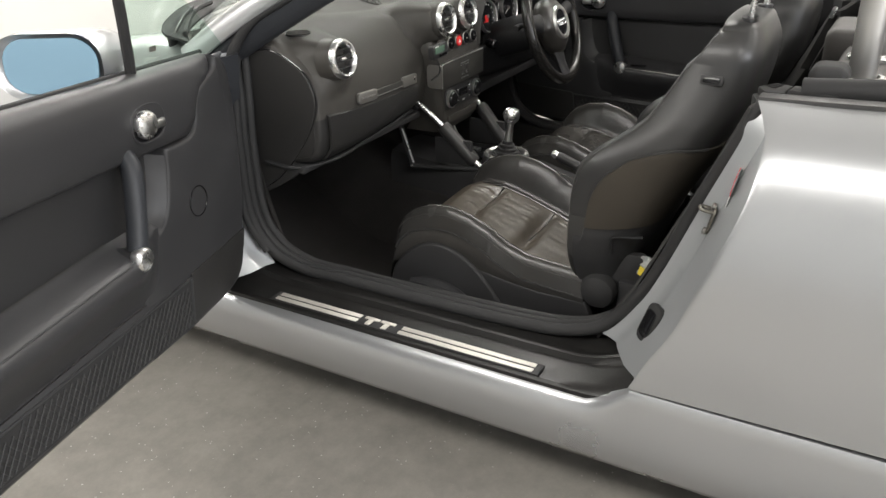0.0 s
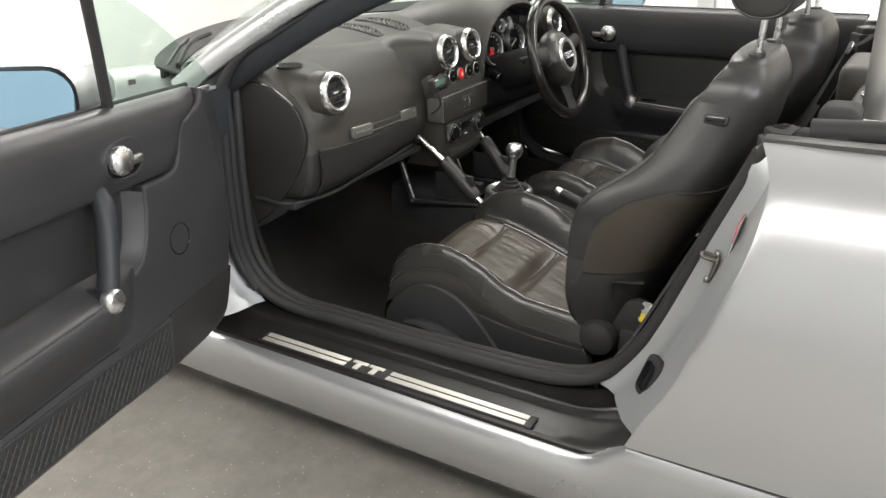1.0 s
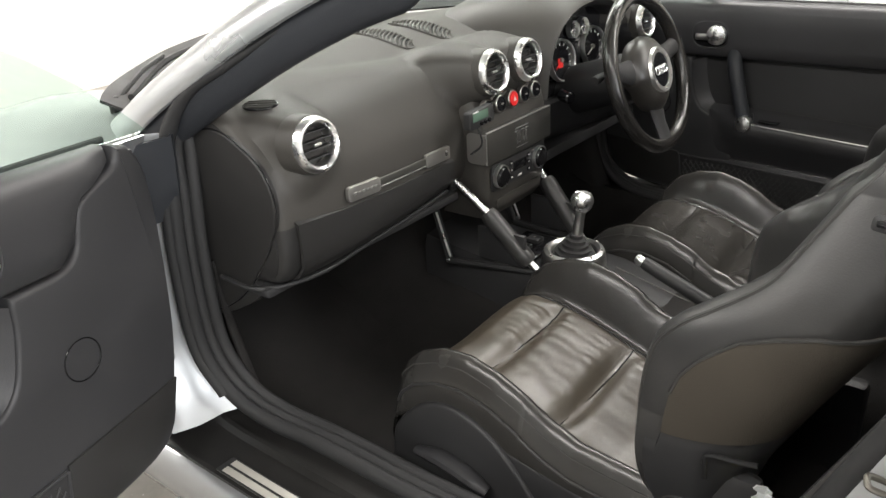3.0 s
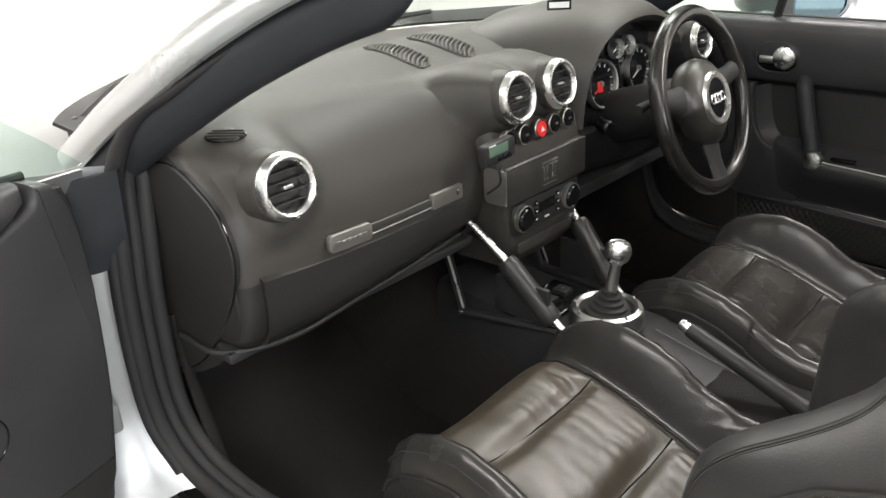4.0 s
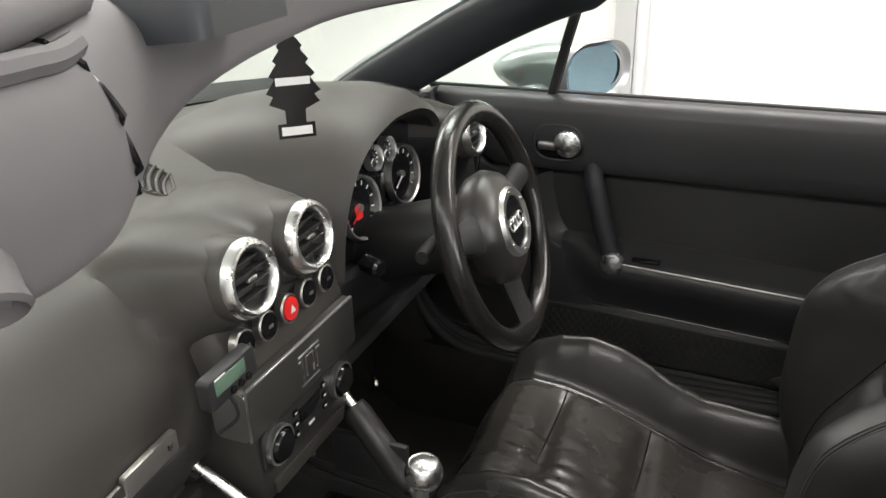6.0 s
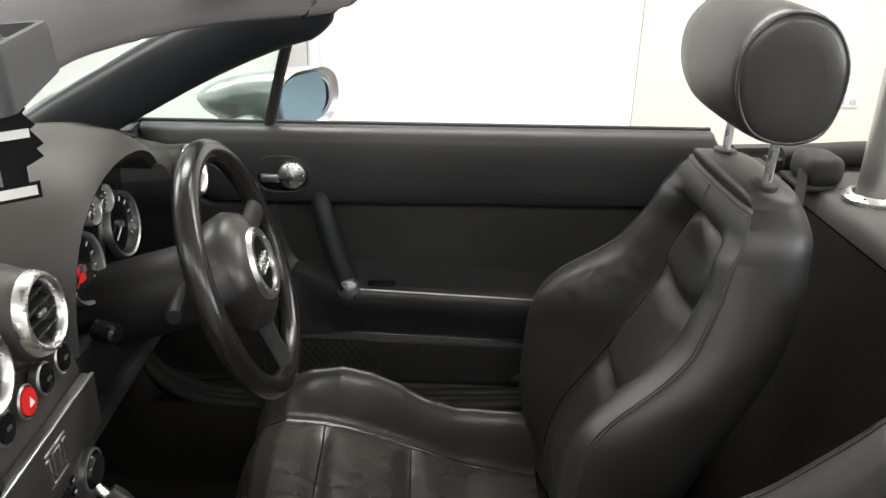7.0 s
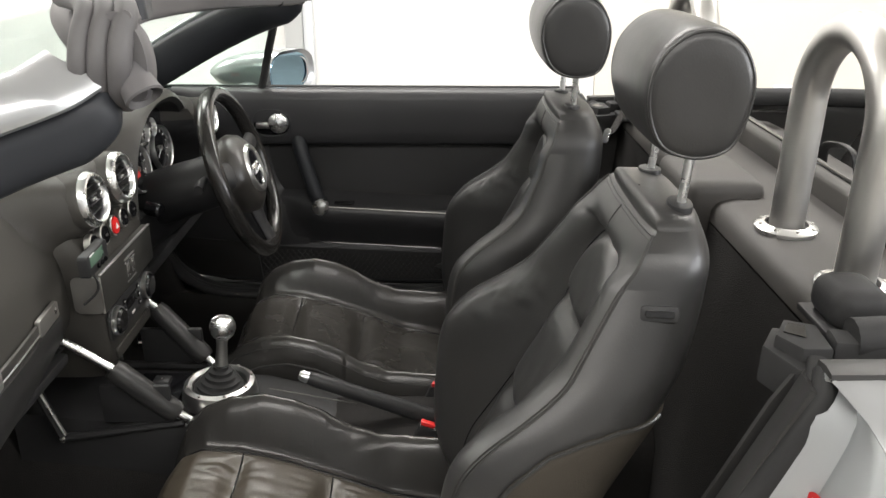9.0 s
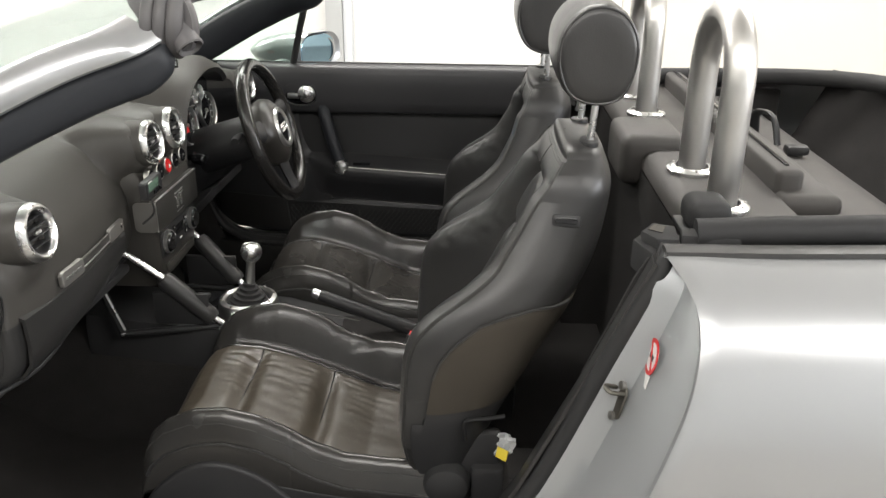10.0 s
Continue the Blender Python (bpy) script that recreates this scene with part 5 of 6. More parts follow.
FW = [(0.36, 0.018), (0.43, 0.030), (0.486, 0.055), (0.558, 0.079), (0.645, 0.109), (0.70, 0.125), (0.738, 0.129), (0.764, 0.121), (0.785, 0.108), (0.80, 0.094), (0.83, 0.067), (0.854, 0.050), (0.875, 0.043), (0.922, 0.034), (0.964, 0.028), (1.005, 0.022), (1.05, 0.012)]


def bz(z):
    """The tables' heights, on the seat as it stands."""
    return 0.36 + (z - 0.36) * 0.953


def insert_w(z):
    """Half the width of the backrest's inner panel, as a share of the whole."""
    hw = table(z, [(0.42, 0.150), (0.55, 0.138), (0.66, 0.122), (0.78, 0.104), (0.84, 0.099), (0.90, 0.099)])
    return hw * max(0.0, 1 - max(0, (z - 0.885) / 0.105) ** 2.6) ** 0.5 / curve(z, WD)


CROSS = (0.662, 0.846)


def smooth(t):
    t = max(0.0, min(1.0, t))
    return t * t * (3 - 2 * t)


def back_front(fx, z):
    """The front of the backrest across its width, fx from -1 to 1."""
    a = abs(fx)
    w = curve(z, WD)
    edge = insert_w(z) if z < 0.99 else 0.0
    # the bolster swells between the inner panel and the wing's edge
    k = max(0.0, min(1.0, (a - 0.46) / 0.42))
    g = math.sin(k * math.pi / 2) ** 1.3
    y = curve(z, YF) + curve(z, FW) * g
    if a > 0.84:
        y -= (0.005 + 0.05 * curve(z, FW)) * ((a - 0.84) / 0.16) ** 2
    if z < 0.988:
        slope = (insert_w(z + 0.002) * curve(z + 0.002, WD) - insert_w(z - 0.004) * curve(z - 0.004, WD)) / 0.006
        d = (edge - a) * w / math.sqrt(1 + slope * slope)
    else:
        d = -1.0
    fade = min(1, max(0, (z - 0.40) / 0.06)) * (1 - smooth((z - 1.0) / 0.05))
    if d > 0:
        q = min(abs(z - c - 0.02 * (a / 0.5) ** 2) for c in CROSS)
        puff = (1 - math.exp(-(d / 0.020) ** 2)) * (1 - math.exp(-(q / 0.016) ** 2))
        y += fade * (0.020 * puff - 0.010)
        y += fade * 0.0016 * noise.noise(V(fx * w * 60, z * 12, 2)) * math.exp(-(q / 0.03) ** 2)
    else:
        y += fade * (0.008 * (1 - math.exp(-(d / 0.024) ** 2)) * min(1, (1 - a) / 0.25) - 0.010 * math.exp(-(d / 0.012) ** 2))
    # gathers where the bolster bends
    y += 0.0020 * noise.noise(V(fx * w * 30, z * 14, 7))
    y += 0.0085 * noise.noise(V(fx * w * 22 + z * 40, z * 62 - a * 22, 9)) * math.exp(-((a - 0.66) / 0.14) ** 2 - ((z - 0.80) / 0.055) ** 2)
    # the crown above the inner panel is plain and full
    plain = curve(z, YF) + 0.019 - 0.004 * a ** 2 - 0.004 * a ** 6
    y = lerp(y, plain, smooth((z - 0.968) / 0.040) * (1 if z > 0.99 else max(0, min(1, (a - edge) / 0.12)) if a > edge else 0))
    # the top edge rolls back
    u = max(0, min(1, (z - 0.985) / 0.062))
    return y - 0.016 * (1 - math.sqrt(max(0, 1 - u * u)))


def back_w(z):
    """Half the backrest's width, its shoulders rounded."""
    u = max(0, min(1, (z - 0.980) / 0.072))
    return curve(z, WD) - 0.036 * (1 - math.sqrt(max(0, 1 - u * u)))


def backrest(parent, outer, hide):
    zs = [0.36 + (1.042 - 0.36) * math.sin(math.pi / 2 * (i / 110)) for i in range(111)]
    fxs = [math.sin(math.pi / 2 * (-1 + 2 * i / 90)) for i in range(91)]
    rings = []
    for z in zs:
        w = back_w(z)
        ring = [V(fx * w, back_front(fx, z), bz(z)) for fx in fxs]
        yf, yb = back_front(1, z), curve(z, YB) + 0.008 * max(0, (z - 0.99) / 0.05) ** 2
        for i in range(1, 20):
            a = math.pi * i / 20
            bx = math.copysign(abs(math.cos(a)) ** 0.5, math.cos(a))
            ring.append(V(bx * w, lerp(yf, yb, math.sin(a) ** 0.5), bz(z)))
        rings.append(ring)
    last = rings[-1]
    c = sum((p for p in last), V(0, 0, 0)) / len(last)
    for k, dz in ((0.985, 0.0035), (0.955, 0.0075), (0.90, 0.012), (0.82, 0.0155), (0.68, 0.0185), (0.5, 0.0202), (0.25, 0.0210), (0.02, 0.0214)):
        rings.append([V(c.x + (p.x - c.x) * k, c.y + (p.y - c.y) * k, p.z + dz) for p in last])
    br = part("backrest", loft(rings, True), hide, parent, "creased black leather backrest with raised wings", angle=60)
    # seams along the wings, round the insert, and the edge stitching
    for s in (-1, 1):
        for fx, r, z0, z1, mt in ((0.985, 0.0022, 0.46, 1.038, M_LEATHER), (0.968, 0.0010, 0.50, 1.03, M_THREAD), (0.999, 0.0010, 0.50, 1.03, M_THREAD)):
            part("edge_seam", tube([V(s * fx * back_w(z), back_front(fx, z) + 0.0012, bz(z)) for z in (lerp(z0, z1, i / 70) for i in range(71))], r, 5), mt, br)
        part("insert_seam", tube([V(s * f * back_w(z), back_front(f, z) + 0.0002, bz(z)) for z, f in ((zz, insert_w(zz)) for zz in (0.44 + 0.548 * math.sin(math.pi / 2 * i / 70) for i in range(71)))], 0.0013, 5), M_GLOSS, br)
    for zc in CROSS:
        part("cross_seam", tube([V(fx * back_w(zc), back_front(fx, zc + 0.02 * (fx / 0.5) ** 2) + 0.0002, bz(zc + 0.02 * (fx / 0.5) ** 2)) for fx in (lerp(-1, 1, i / 40) * insert_w(zc) * 0.98 for i in range(41))], 0.0012, 5), M_GLOSS, br)
    part("crown_seam", tube([V(0.0, back_front(0, z) + 0.0004, bz(z)) for z in (lerp(0.992, 1.034, i / 14) for i in range(15))], 0.0012, 5), M_THREAD, br)
    for zt, r, mt in ((1.0370, 0.0013, M_LEATHER), (1.0320, 0.0007, M_THREAD)):
        part("crown_piping", tube([V(fx * back_w(zt), back_front(fx, zt), bz(zt)) for fx in (math.sin(lerp(-1, 1, i / 60) * 1.35) / math.sin(1.35) for i in range(61))], r, 5), mt, br)
    # fabric shells that wrap the lower back from wing to wing
    TOP = [(-0.72, 0.780), (-0.67, 0.783), (-0.626, 0.782), (-0.585, 0.772), (-0.541, 0.756), (-0.495, 0.717), (-0.471, 0.684), (-0.459, 0.645), (-0.457, 0.60), (-0.4565, 0.56)]

    def wrap(a, z, out):
        """A place on the backrest's side and rear, a from 0 at the wing's edge to a quarter turn at mid-back."""
        zz = 0.36 + (z - 0.36) / 0.953
        w = back_w(zz)
        bx = max(0, math.cos(a)) ** 0.5
        y = lerp(back_front(1, 0.36 + (z - 0.36) / 0.953), curve(zz, YB), math.sin(a) ** 0.5)
        return V(bx * w + out * math.cos(a), y - out * math.sin(a), z)

    for s in (outer,):
        rows, rim, under = [], [], []
        for i in range(61):
            a = 0.004 + (math.pi / 2 - 0.014) * (i / 60) ** 2.2
            top = 0.80
            while top > 0.535 and top > table(wrap(a, top, 0).y, TOP):
                top -= 0.001
            low = table(wrap(a, 0.6, 0).y, [(-0.60, 0.604), (-0.47, 0.586)])
            under.append([wrap(a, lerp(min(top, low + 0.002), 0.440, j / 10), 0.0045 if j else 0.001) for j in range(11)])
            if top < low + 0.004:
                continue
            col = [wrap(a, top, -0.001)] + [wrap(a, lerp(top, low, j / 16), (0.0075 if j else 0.006) * max(0, math.cos(a)) ** 0.5) for j in range(17)]
            col = [V(s * p.x, p.y, p.z) for p in col]
            rows.append(col)
            if a < 0.9:
                rim.append(col[1])
        sh = part("shell_panel", loft(rows), M_SUEDE, parent, "brown-black fabric shell low on the seat side", angle=60)
        part("shell_piping", tube(rim, 0.003, 6), M_LEATHER, sh)
        part("shell_base", loft([[V(s * p.x, p.y, p.z) for p in col] for col in under]), M_PLASTIC, parent, "black plastic base below the fabric shell", angle=60)
        part("bracket_rim", tube(spline([V(s * (back_w(0.56) + 0.007), y, z) for y, z in ((-0.520, 0.535), (-0.518, 0.566), (-0.526, 0.577), (-0.560, 0.582), (-0.588, 0.588))], 4), 0.004, 8), M_DARK, parent)
    for s in (-1, 1):
        part("lower_skirt", box((s * 0.205, -0.525, 0.445), (0.030, 0.12, 0.16), 0.012), M_PLASTIC, parent)


def headrest(parent):
    prof = spline([(0, -0.668, 1.118), (0, -0.652, 1.165), (0, -0.658, 1.215), (0, -0.688, 1.250), (0, -0.725, 1.258), (0, -0.762, 1.242), (0, -0.784, 1.200), (0, -0.782, 1.150), (0, -0.765, 1.108), (0, -0.732, 1.094), (0, -0.695, 1.098)], 4, True)
    c = V(0, -0.722, 1.176)
    rings = []
    for x, k in ((-0.112, 0.05), (-0.1135, 0.5), (-0.112, 0.80), (-0.109, 0.90), (-0.104, 0.955), (-0.094, 0.985), (-0.06, 1.01), (0, 1.015), (0.06, 1.01), (0.094, 0.985), (0.104, 0.955), (0.109, 0.90), (0.112, 0.80), (0.1135, 0.5), (0.112, 0.05)):
        rings.append([V(x, c.y + (p.y - c.y) * k, c.z + (p.z - c.z) * k) for p in prof])
    h = part("headrest", loft(rings, True, True), M_LEATHER, parent, "drum-shaped black leather headrest with piped ends", angle=50)
    for s in (-1, 1):
        part("piping", tube([V(s * 0.1075, c.y + (p.y - c.y) * 0.925, c.z + (p.z - c.z) * 0.925) for p in prof], 0.0024, 6, True), M_LEATHER, h)
        part("post", tube([V(s * 0.078, -0.718, 1.00), V(s * 0.078, -0.727, 1.14)], 0.0062, 12), M_CHROME, h, "polished steel headrest post")
        collar = [(0.024 * math.cos(a), 0.016 * math.sin(a)) for a in (2 * math.pi * i / 28 for i in range(28))]
        part("collar", prism(collar, 0.010, pose(s * 0.078, -0.718, 1.0235, 0, s * 4, 0), 0.002), M_PLASTIC, h)


# how far the driver's backrest stands off the passenger's, by height
LEAN = [(0.36, -0.020), (0.80, -0.020), (0.90, -0.012), (0.97, 0.006), (1.03, 0.024)]


def bucket_seat(m, outer, label, pad_leather, upright=0.0):
    """outer: the side, -1 or 1, that faces the door; upright: how much less it reclines."""
    st = thing("bucket_seat", label, "car seat", "front seats")
    seat_cushion(st, pad_leather)
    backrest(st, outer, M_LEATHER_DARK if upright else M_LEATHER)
    headrest(st)
    for s in (-1, 1):
        # arched plastic skirt below the cushion
        arch = spline([(0, 0.085, 0.30), (0, 0.075, 0.36), (0, 0.045, 0.405), (0, 0.0, 0.445), (0, -0.045, 0.463), (0, -0.09, 0.462), (0, -0.14, 0.443), (0, -0.185, 0.408), (0, -0.225, 0.362), (0, -0.26, 0.31)], 3)
        o = [(p.y, p.z) for p in arch] + [(-0.26, 0.235), (0.07, 0.235)]
        mm = Matrix(((0, 0, s, s * 0.232), (1, 0, 0, 0), (0, 1, 0, 0), (0, 0, 0, 1)))
        part("side_skirt", prism(o, 0.026, mm, 0.008, seg=3), M_PLASTIC, st, "arched black plastic seat skirt", angle=50)
        beam = [(-0.175, 0.415), (-0.24, 0.405), (-0.34, 0.393), (-0.46, 0.392), (-0.475, 0.36), (-0.46, 0.325), (-0.36, 0.305), (-0.24, 0.30), (-0.19, 0.33)]
        part("side_beam", prism([(a, b) for a, b in beam], 0.020, Matrix(((0, 0, s, s * 0.230), (1, 0, 0, 0), (0, 1, 0, 0), (0, 0, 0, 1))), 0.006, seg=3), M_PLASTIC, st, angle=50)
        part("recliner_cover", lathe([(0.043, 0), (0.043, 0.012), (0.038, 0.024), (0.024, 0.031), (0, 0.033)], axis_to((s * 0.226, -0.488, 0.425), (s, 0, 0)), 28), M_RUBBER, st)
        part("runner", box((s * 0.19, -0.20, 0.222), (0.05, 0.62, 0.05), 0.006), M_PLASTIC, st)
        part("rear_bracket", box((s * 0.215, -0.58, 0.36), (0.04, 0.10, 0.20), 0.012), M_PLASTIC, st)
    part("base_pan", box((0, -0.20, 0.285), (0.44, 0.56, 0.10), 0.02), M_PLASTIC, st)
    lever = spline([(outer * 0.272, 0.005, 0.352), (outer * 0.276, -0.05, 0.362), (outer * 0.278, -0.11, 0.355), (outer * 0.274, -0.155, 0.335)], 4)
    part("height_lever", tube(lever, [0.011, 0.013, 0.015, 0.017, 0.018, 0.018, 0.018, 0.018, 0.018, 0.017, 0.016, 0.014, 0.011], 10, flat=0.7), M_CARD, st, "dark grey height lever")
    tm = axis_to((outer * 0.176, -0.678, 0.920), (outer, 0.12, 0.30))
    part("belt_guide", prism(rounded(0.048, 0.020, 0.006), 0.005, tm, 0.002), M_PLASTIC, st)
    part("belt_guide_slot", prism(rounded(0.036, 0.010, 0.004), 0.002, tm @ Matrix.Translation((0, 0, 0.0045)), 0.0005), M_GLOSS, st)
    if upright:
        for ob in st.children_recursive:
            if ob.name.split(".")[0] in ("backrest", "edge_seam", "insert_seam", "cross_seam", "crown_seam", "crown_piping", "headrest", "piping", "post", "collar", "shell_panel", "shell_piping", "shell_base", "bracket_rim", "belt_guide", "belt_guide_slot"):
                head = ob.name.split(".")[0] in ("headrest", "post", "collar", "piping")
                for v in ob.data.vertices:
                    if v.co.y < -0.40:
                        rear = 1 if head else max(0, min(1, (v.co.y - curve(0.36 + (v.co.z - 0.36) / 0.953, YB) + 0.02) / 0.10))
                        v.co.y += upright * max(0, v.co.z - 0.48) if head else table(v.co.z, LEAN) * rear
                        if head and v.co.z > 1.07:
                            v.co.y, v.co.z, v.co.x = -0.687 + (v.co.y + 0.687) * 1.09, 1.176 + (v.co.z - 1.176) * 1.05, v.co.x * 1.08
    st.matrix_world = m
    return st


bucket_seat(pose(-0.336, 0, 0), -1, "black leather passenger seat with worn creased pad", M_LEATHER_WORN)
INNER_SIDE = -1
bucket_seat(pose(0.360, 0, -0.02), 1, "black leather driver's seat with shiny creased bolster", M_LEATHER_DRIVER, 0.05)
for x, y, z in ((-0.074, -0.388, 0.440), (0.078, -0.409, 0.432)):
    b = thing("belt_buckle", "black seat belt buckle with a red release button", "belt buckle", "belt buckles")
    m = pose(x, y, z, 20, 0, 0)
    part("stalk", box((0, 0, -0.06), (0.012, 0.022, 0.10), 0.003, m), M_PLASTIC, b)
    part("housing", box((0, 0, -0.01), (0.022, 0.045, 0.05), 0.006, m), M_PLASTIC, b)
    part("button", box((0, 0.006, 0.0175), (0.014, 0.028, 0.008), 0.002, m), M_RED, b, "red release button")

# ---- doors ----
def yz(s, x):
    """Lays a flat (y, z) outline on the plane x, with its thickness growing inwards."""
    return Matrix(((0, 0, 1, x), (1, 0, 0, 0), (0, 1, 0, 0), (0, 0, 0, 1)))


DOOR_SIDE = [(0.36, -0.884), (0.5, -0.886), (0.6, -0.881), (0.7, -0.869), (0.78, -0.853), (0.84, -0.836), (0.88, -0.822), (0.91, -0.810), (0.935, -0.800)]


def car_door(sx, at, label):
    def shift(bm):
        if sx > 0:
            mirror_x(bm)
        bmesh.ops.translate(bm, vec=(-sx * 0.866, -0.426, 0), verts=bm.verts)
        return bm

    # outer skin
    rings = []
    zs = [0.36 + (0.935 - 0.36) * i / 24 for i in range(25)]
    for i in range(19):
        rings.append([V(table(z, DOOR_SIDE) - 0.001, lerp(0.425, table(z, SHUT) + 0.008, i / 18), z) for z in zs])
    d = part("door", shift(shell(loft(rings), 0.004)), M_SILVER, car, label)

    def p(name, bm, material, parent=None, lab="", **k):
        return part(name, shift(bm), material, d, lab, **k)

    # steel frame behind the card
    frame_o = [(0.390, 0.90), (0.394, 0.60), (0.376, 0.48), (0.345, 0.405), (0.20, 0.375), (-0.58, 0.375), (-0.65, 0.42), (-0.72, 0.60), (-0.785, 0.80), (-0.80, 0.90), (-0.785, 0.925), (0.38, 0.925)]
    p("inner_frame", prism([(a, b) for a, b in frame_o][::-1], 0.055, yz(sx, -0.838), 0.006), M_PLASTIC, None, "black door inner frame and edge seal")
    # card: deep recess, front panel, padded roll, armrest and lower panel
    p("recess_panel", prism([(0.13, 0.60), (-0.74, 0.58), (-0.775, 0.82), (0.13, 0.83)][::-1], 0.012, yz(sx, -0.806), 0.0), M_CLOTH, None, "matt black recess behind the pull")
    front_line = spline([(0, 0.318, 0.946), (0, 0.312, 0.920), (0, 0.275, 0.902), (0, 0.236, 0.882), (0, 0.222, 0.851), (0, 0.212, 0.816), (0, 0.186, 0.797), (0, 0.140, 0.794), (0, 0.094, 0.794)], 4)
    side_line = spline([(0, 0.093, 0.780), (0, 0.090, 0.740), (0, 0.075, 0.680), (0, 0.050, 0.646), (0, 0.006, 0.630), (0, -0.045, 0.618)], 4)
    outer_line = spline([(0, 0.345, 0.940), (0, 0.370, 0.90), (0, 0.380, 0.79), (0, 0.374, 0.62), (0, 0.355, 0.52), (0, 0.338, 0.445), (0, 0.280, 0.403), (0, 0.10, 0.385)], 3)
    o = [(q.y, q.z) for q in outer_line] + [(-0.045, 0.385)] + [(q.y, q.z) for q in side_line[::-1]] + [(q.y, q.z) for q in front_line[::-1]]
    p("front_panel", prism(o, 0.046, yz(sx, -0.800), 0.009, seg=3), M_CARD, None, "flat dark front section of the door card", angle=50)
    wall = loft([[V(x, q.y - dy, q.z + dz) for q in side_line] for x, dy, dz in ((-0.7575, 0.001, 0.001), (-0.766, 0.010, 0.004), (-0.780, 0.026, 0.009), (-0.790, 0.048, 0.014), (-0.7935, 0.085, 0.018))])
    p("recess_wall", wall, M_CARD, None, "curved front wall of the pull recess", angle=70)
    # the padded roll, a little proud of the panel, its lower edge rounded
    own = bmesh.new()
    rear_y = -0.792
    rolls = []
    for i in range(44):
        y = lerp(0.310, rear_y, i / 43)
        low = 0.796 if y < 0.186 else table(-y, [(-0.310, 0.925), (-0.275, 0.905), (-0.236, 0.886), (-0.222, 0.858), (-0.212, 0.822), (-0.186, 0.798)])
        t = 1 if y < 0.27 else max(0.25, (0.312 - y) / 0.042)
        sec = [(-0.806, low), (-0.770, low), (-0.757, low + 0.004), (-0.750, low + 0.011), (-0.746, lerp(low, 0.915, 0.35)), (-0.744, lerp(low, 0.915, 0.75)), (-0.746, 0.922), (-0.753, 0.938), (-0.766, 0.947), (-0.785, 0.950), (-0.803, 0.945), (-0.806, 0.925)]
        rolls.append([V(lerp(-0.772, x, t) if x > -0.772 else x, y, max(z, low)) for x, z in sec])
    p("top_roll", loft(rolls, True, True, own), M_CARD, None, "padded dark top roll of the door", angle=50)
    p("waist_seal", tube([V(-0.802, lerp(0.34, -0.795, i / 12), 0.947) for i in range(13)], 0.006, 8), M_RUBBER)
    # armrest ledge, pocket crease and lower panel in one moulding that falls to the rear
    sections, stitch, piping, crease = [], [], [], []
    for i in range(41):
        y = lerp(0.030, -0.715, i / 40)
        fall = 0.055 * min(0, y + 0.09)
        out = min(1, max(0, (0.02 - y) / 0.10))
        out = out * out * (3 - 2 * out)
        fallen = lambda x, z, k=1.0: V(x, y, z + fall * k)
        flat = -0.7545
        sec = [fallen(-0.800, 0.672), fallen(-0.792, 0.664), fallen(lerp(flat, -0.760, out), 0.650), fallen(lerp(flat, -0.728, out), 0.640), fallen(lerp(flat, -0.714, out), 0.631), fallen(lerp(flat, -0.708, out), 0.618), fallen(lerp(flat, -0.710, out), 0.600), fallen(lerp(flat, -0.722, out), 0.578), fallen(lerp(flat, -0.742, out), 0.548), fallen(-0.7545, 0.522), fallen(-0.7585, 0.514), fallen(-0.7585, 0.509), fallen(-0.7525, 0.503), fallen(-0.7525, 0.44, 0.5), fallen(-0.7545, 0.394, 0.4), fallen(-0.762, 0.384, 0.4), fallen(-0.80, 0.380, 0.4)]
        sections.append(sec)
        if y < -0.10:
            stitch.append(sec[1] + V(0.003, 0, 0.001))
            piping.append(sec[4] + V(0.0, 0, 0.0012))
        crease.append(sec[11] + V(0.0008, 0, 0))
    p("armrest", loft(sections), M_CARD, None, "padded armrest ledge over the lower door card", angle=60)
    p("stitching", tube(stitch, 0.0011, 5), M_THREAD)
    p("stitching", tube([q + V(0.010, 0, -0.0025) for q in stitch], 0.0011, 5), M_THREAD)
    p("armrest_line", tube(piping, 0.0016, 6), M_DULL if sx > 0 else M_CARD)
    p("pocket_line", tube(crease, 0.0016, 6), M_GLOSS)
    p("pocket_line", tube([V(-0.757, lerp(0.02, -0.62, i / 10), 0.405 - 0.014 * i / 10) for i in range(11)], 0.004, 8), M_PLASTIC if sx < 0 else M_DULL)
    if sx > 0:
        p("switch_plate", box((-0.722, -0.150, 0.6425), (0.018, 0.055, 0.004), 0.0015), M_GLOSS)
    # release handle in its oval cup
    cup = p("handle_cup", prism([(0.041 + 0.050 * math.copysign(abs(math.cos(a)) ** 0.7, math.cos(a)), 0.860 + 0.034 * math.copysign(abs(math.sin(a)) ** 0.8, math.sin(a))) for a in (2 * math.pi * i / 32 for i in range(32))], 0.008, yz(sx, -0.753), 0.003), M_GLOSS, None, "black oval cup round the door release")
    p("handle_lip", tube([V(-0.7465, 0.041 + 0.052 * math.copysign(abs(math.cos(a)) ** 0.7, math.cos(a)), 0.860 + 0.036 * math.copysign(abs(math.sin(a)) ** 0.8, math.sin(a))) for a in (2 * math.pi * i / 40 for i in range(40))], 0.003, 8, True), M_CARD)
    p("release_lever", box((-0.738, 0.054, 0.855), (0.011, 0.056, 0.018), 0.005), M_ALU, cup, "satin metal release lever")
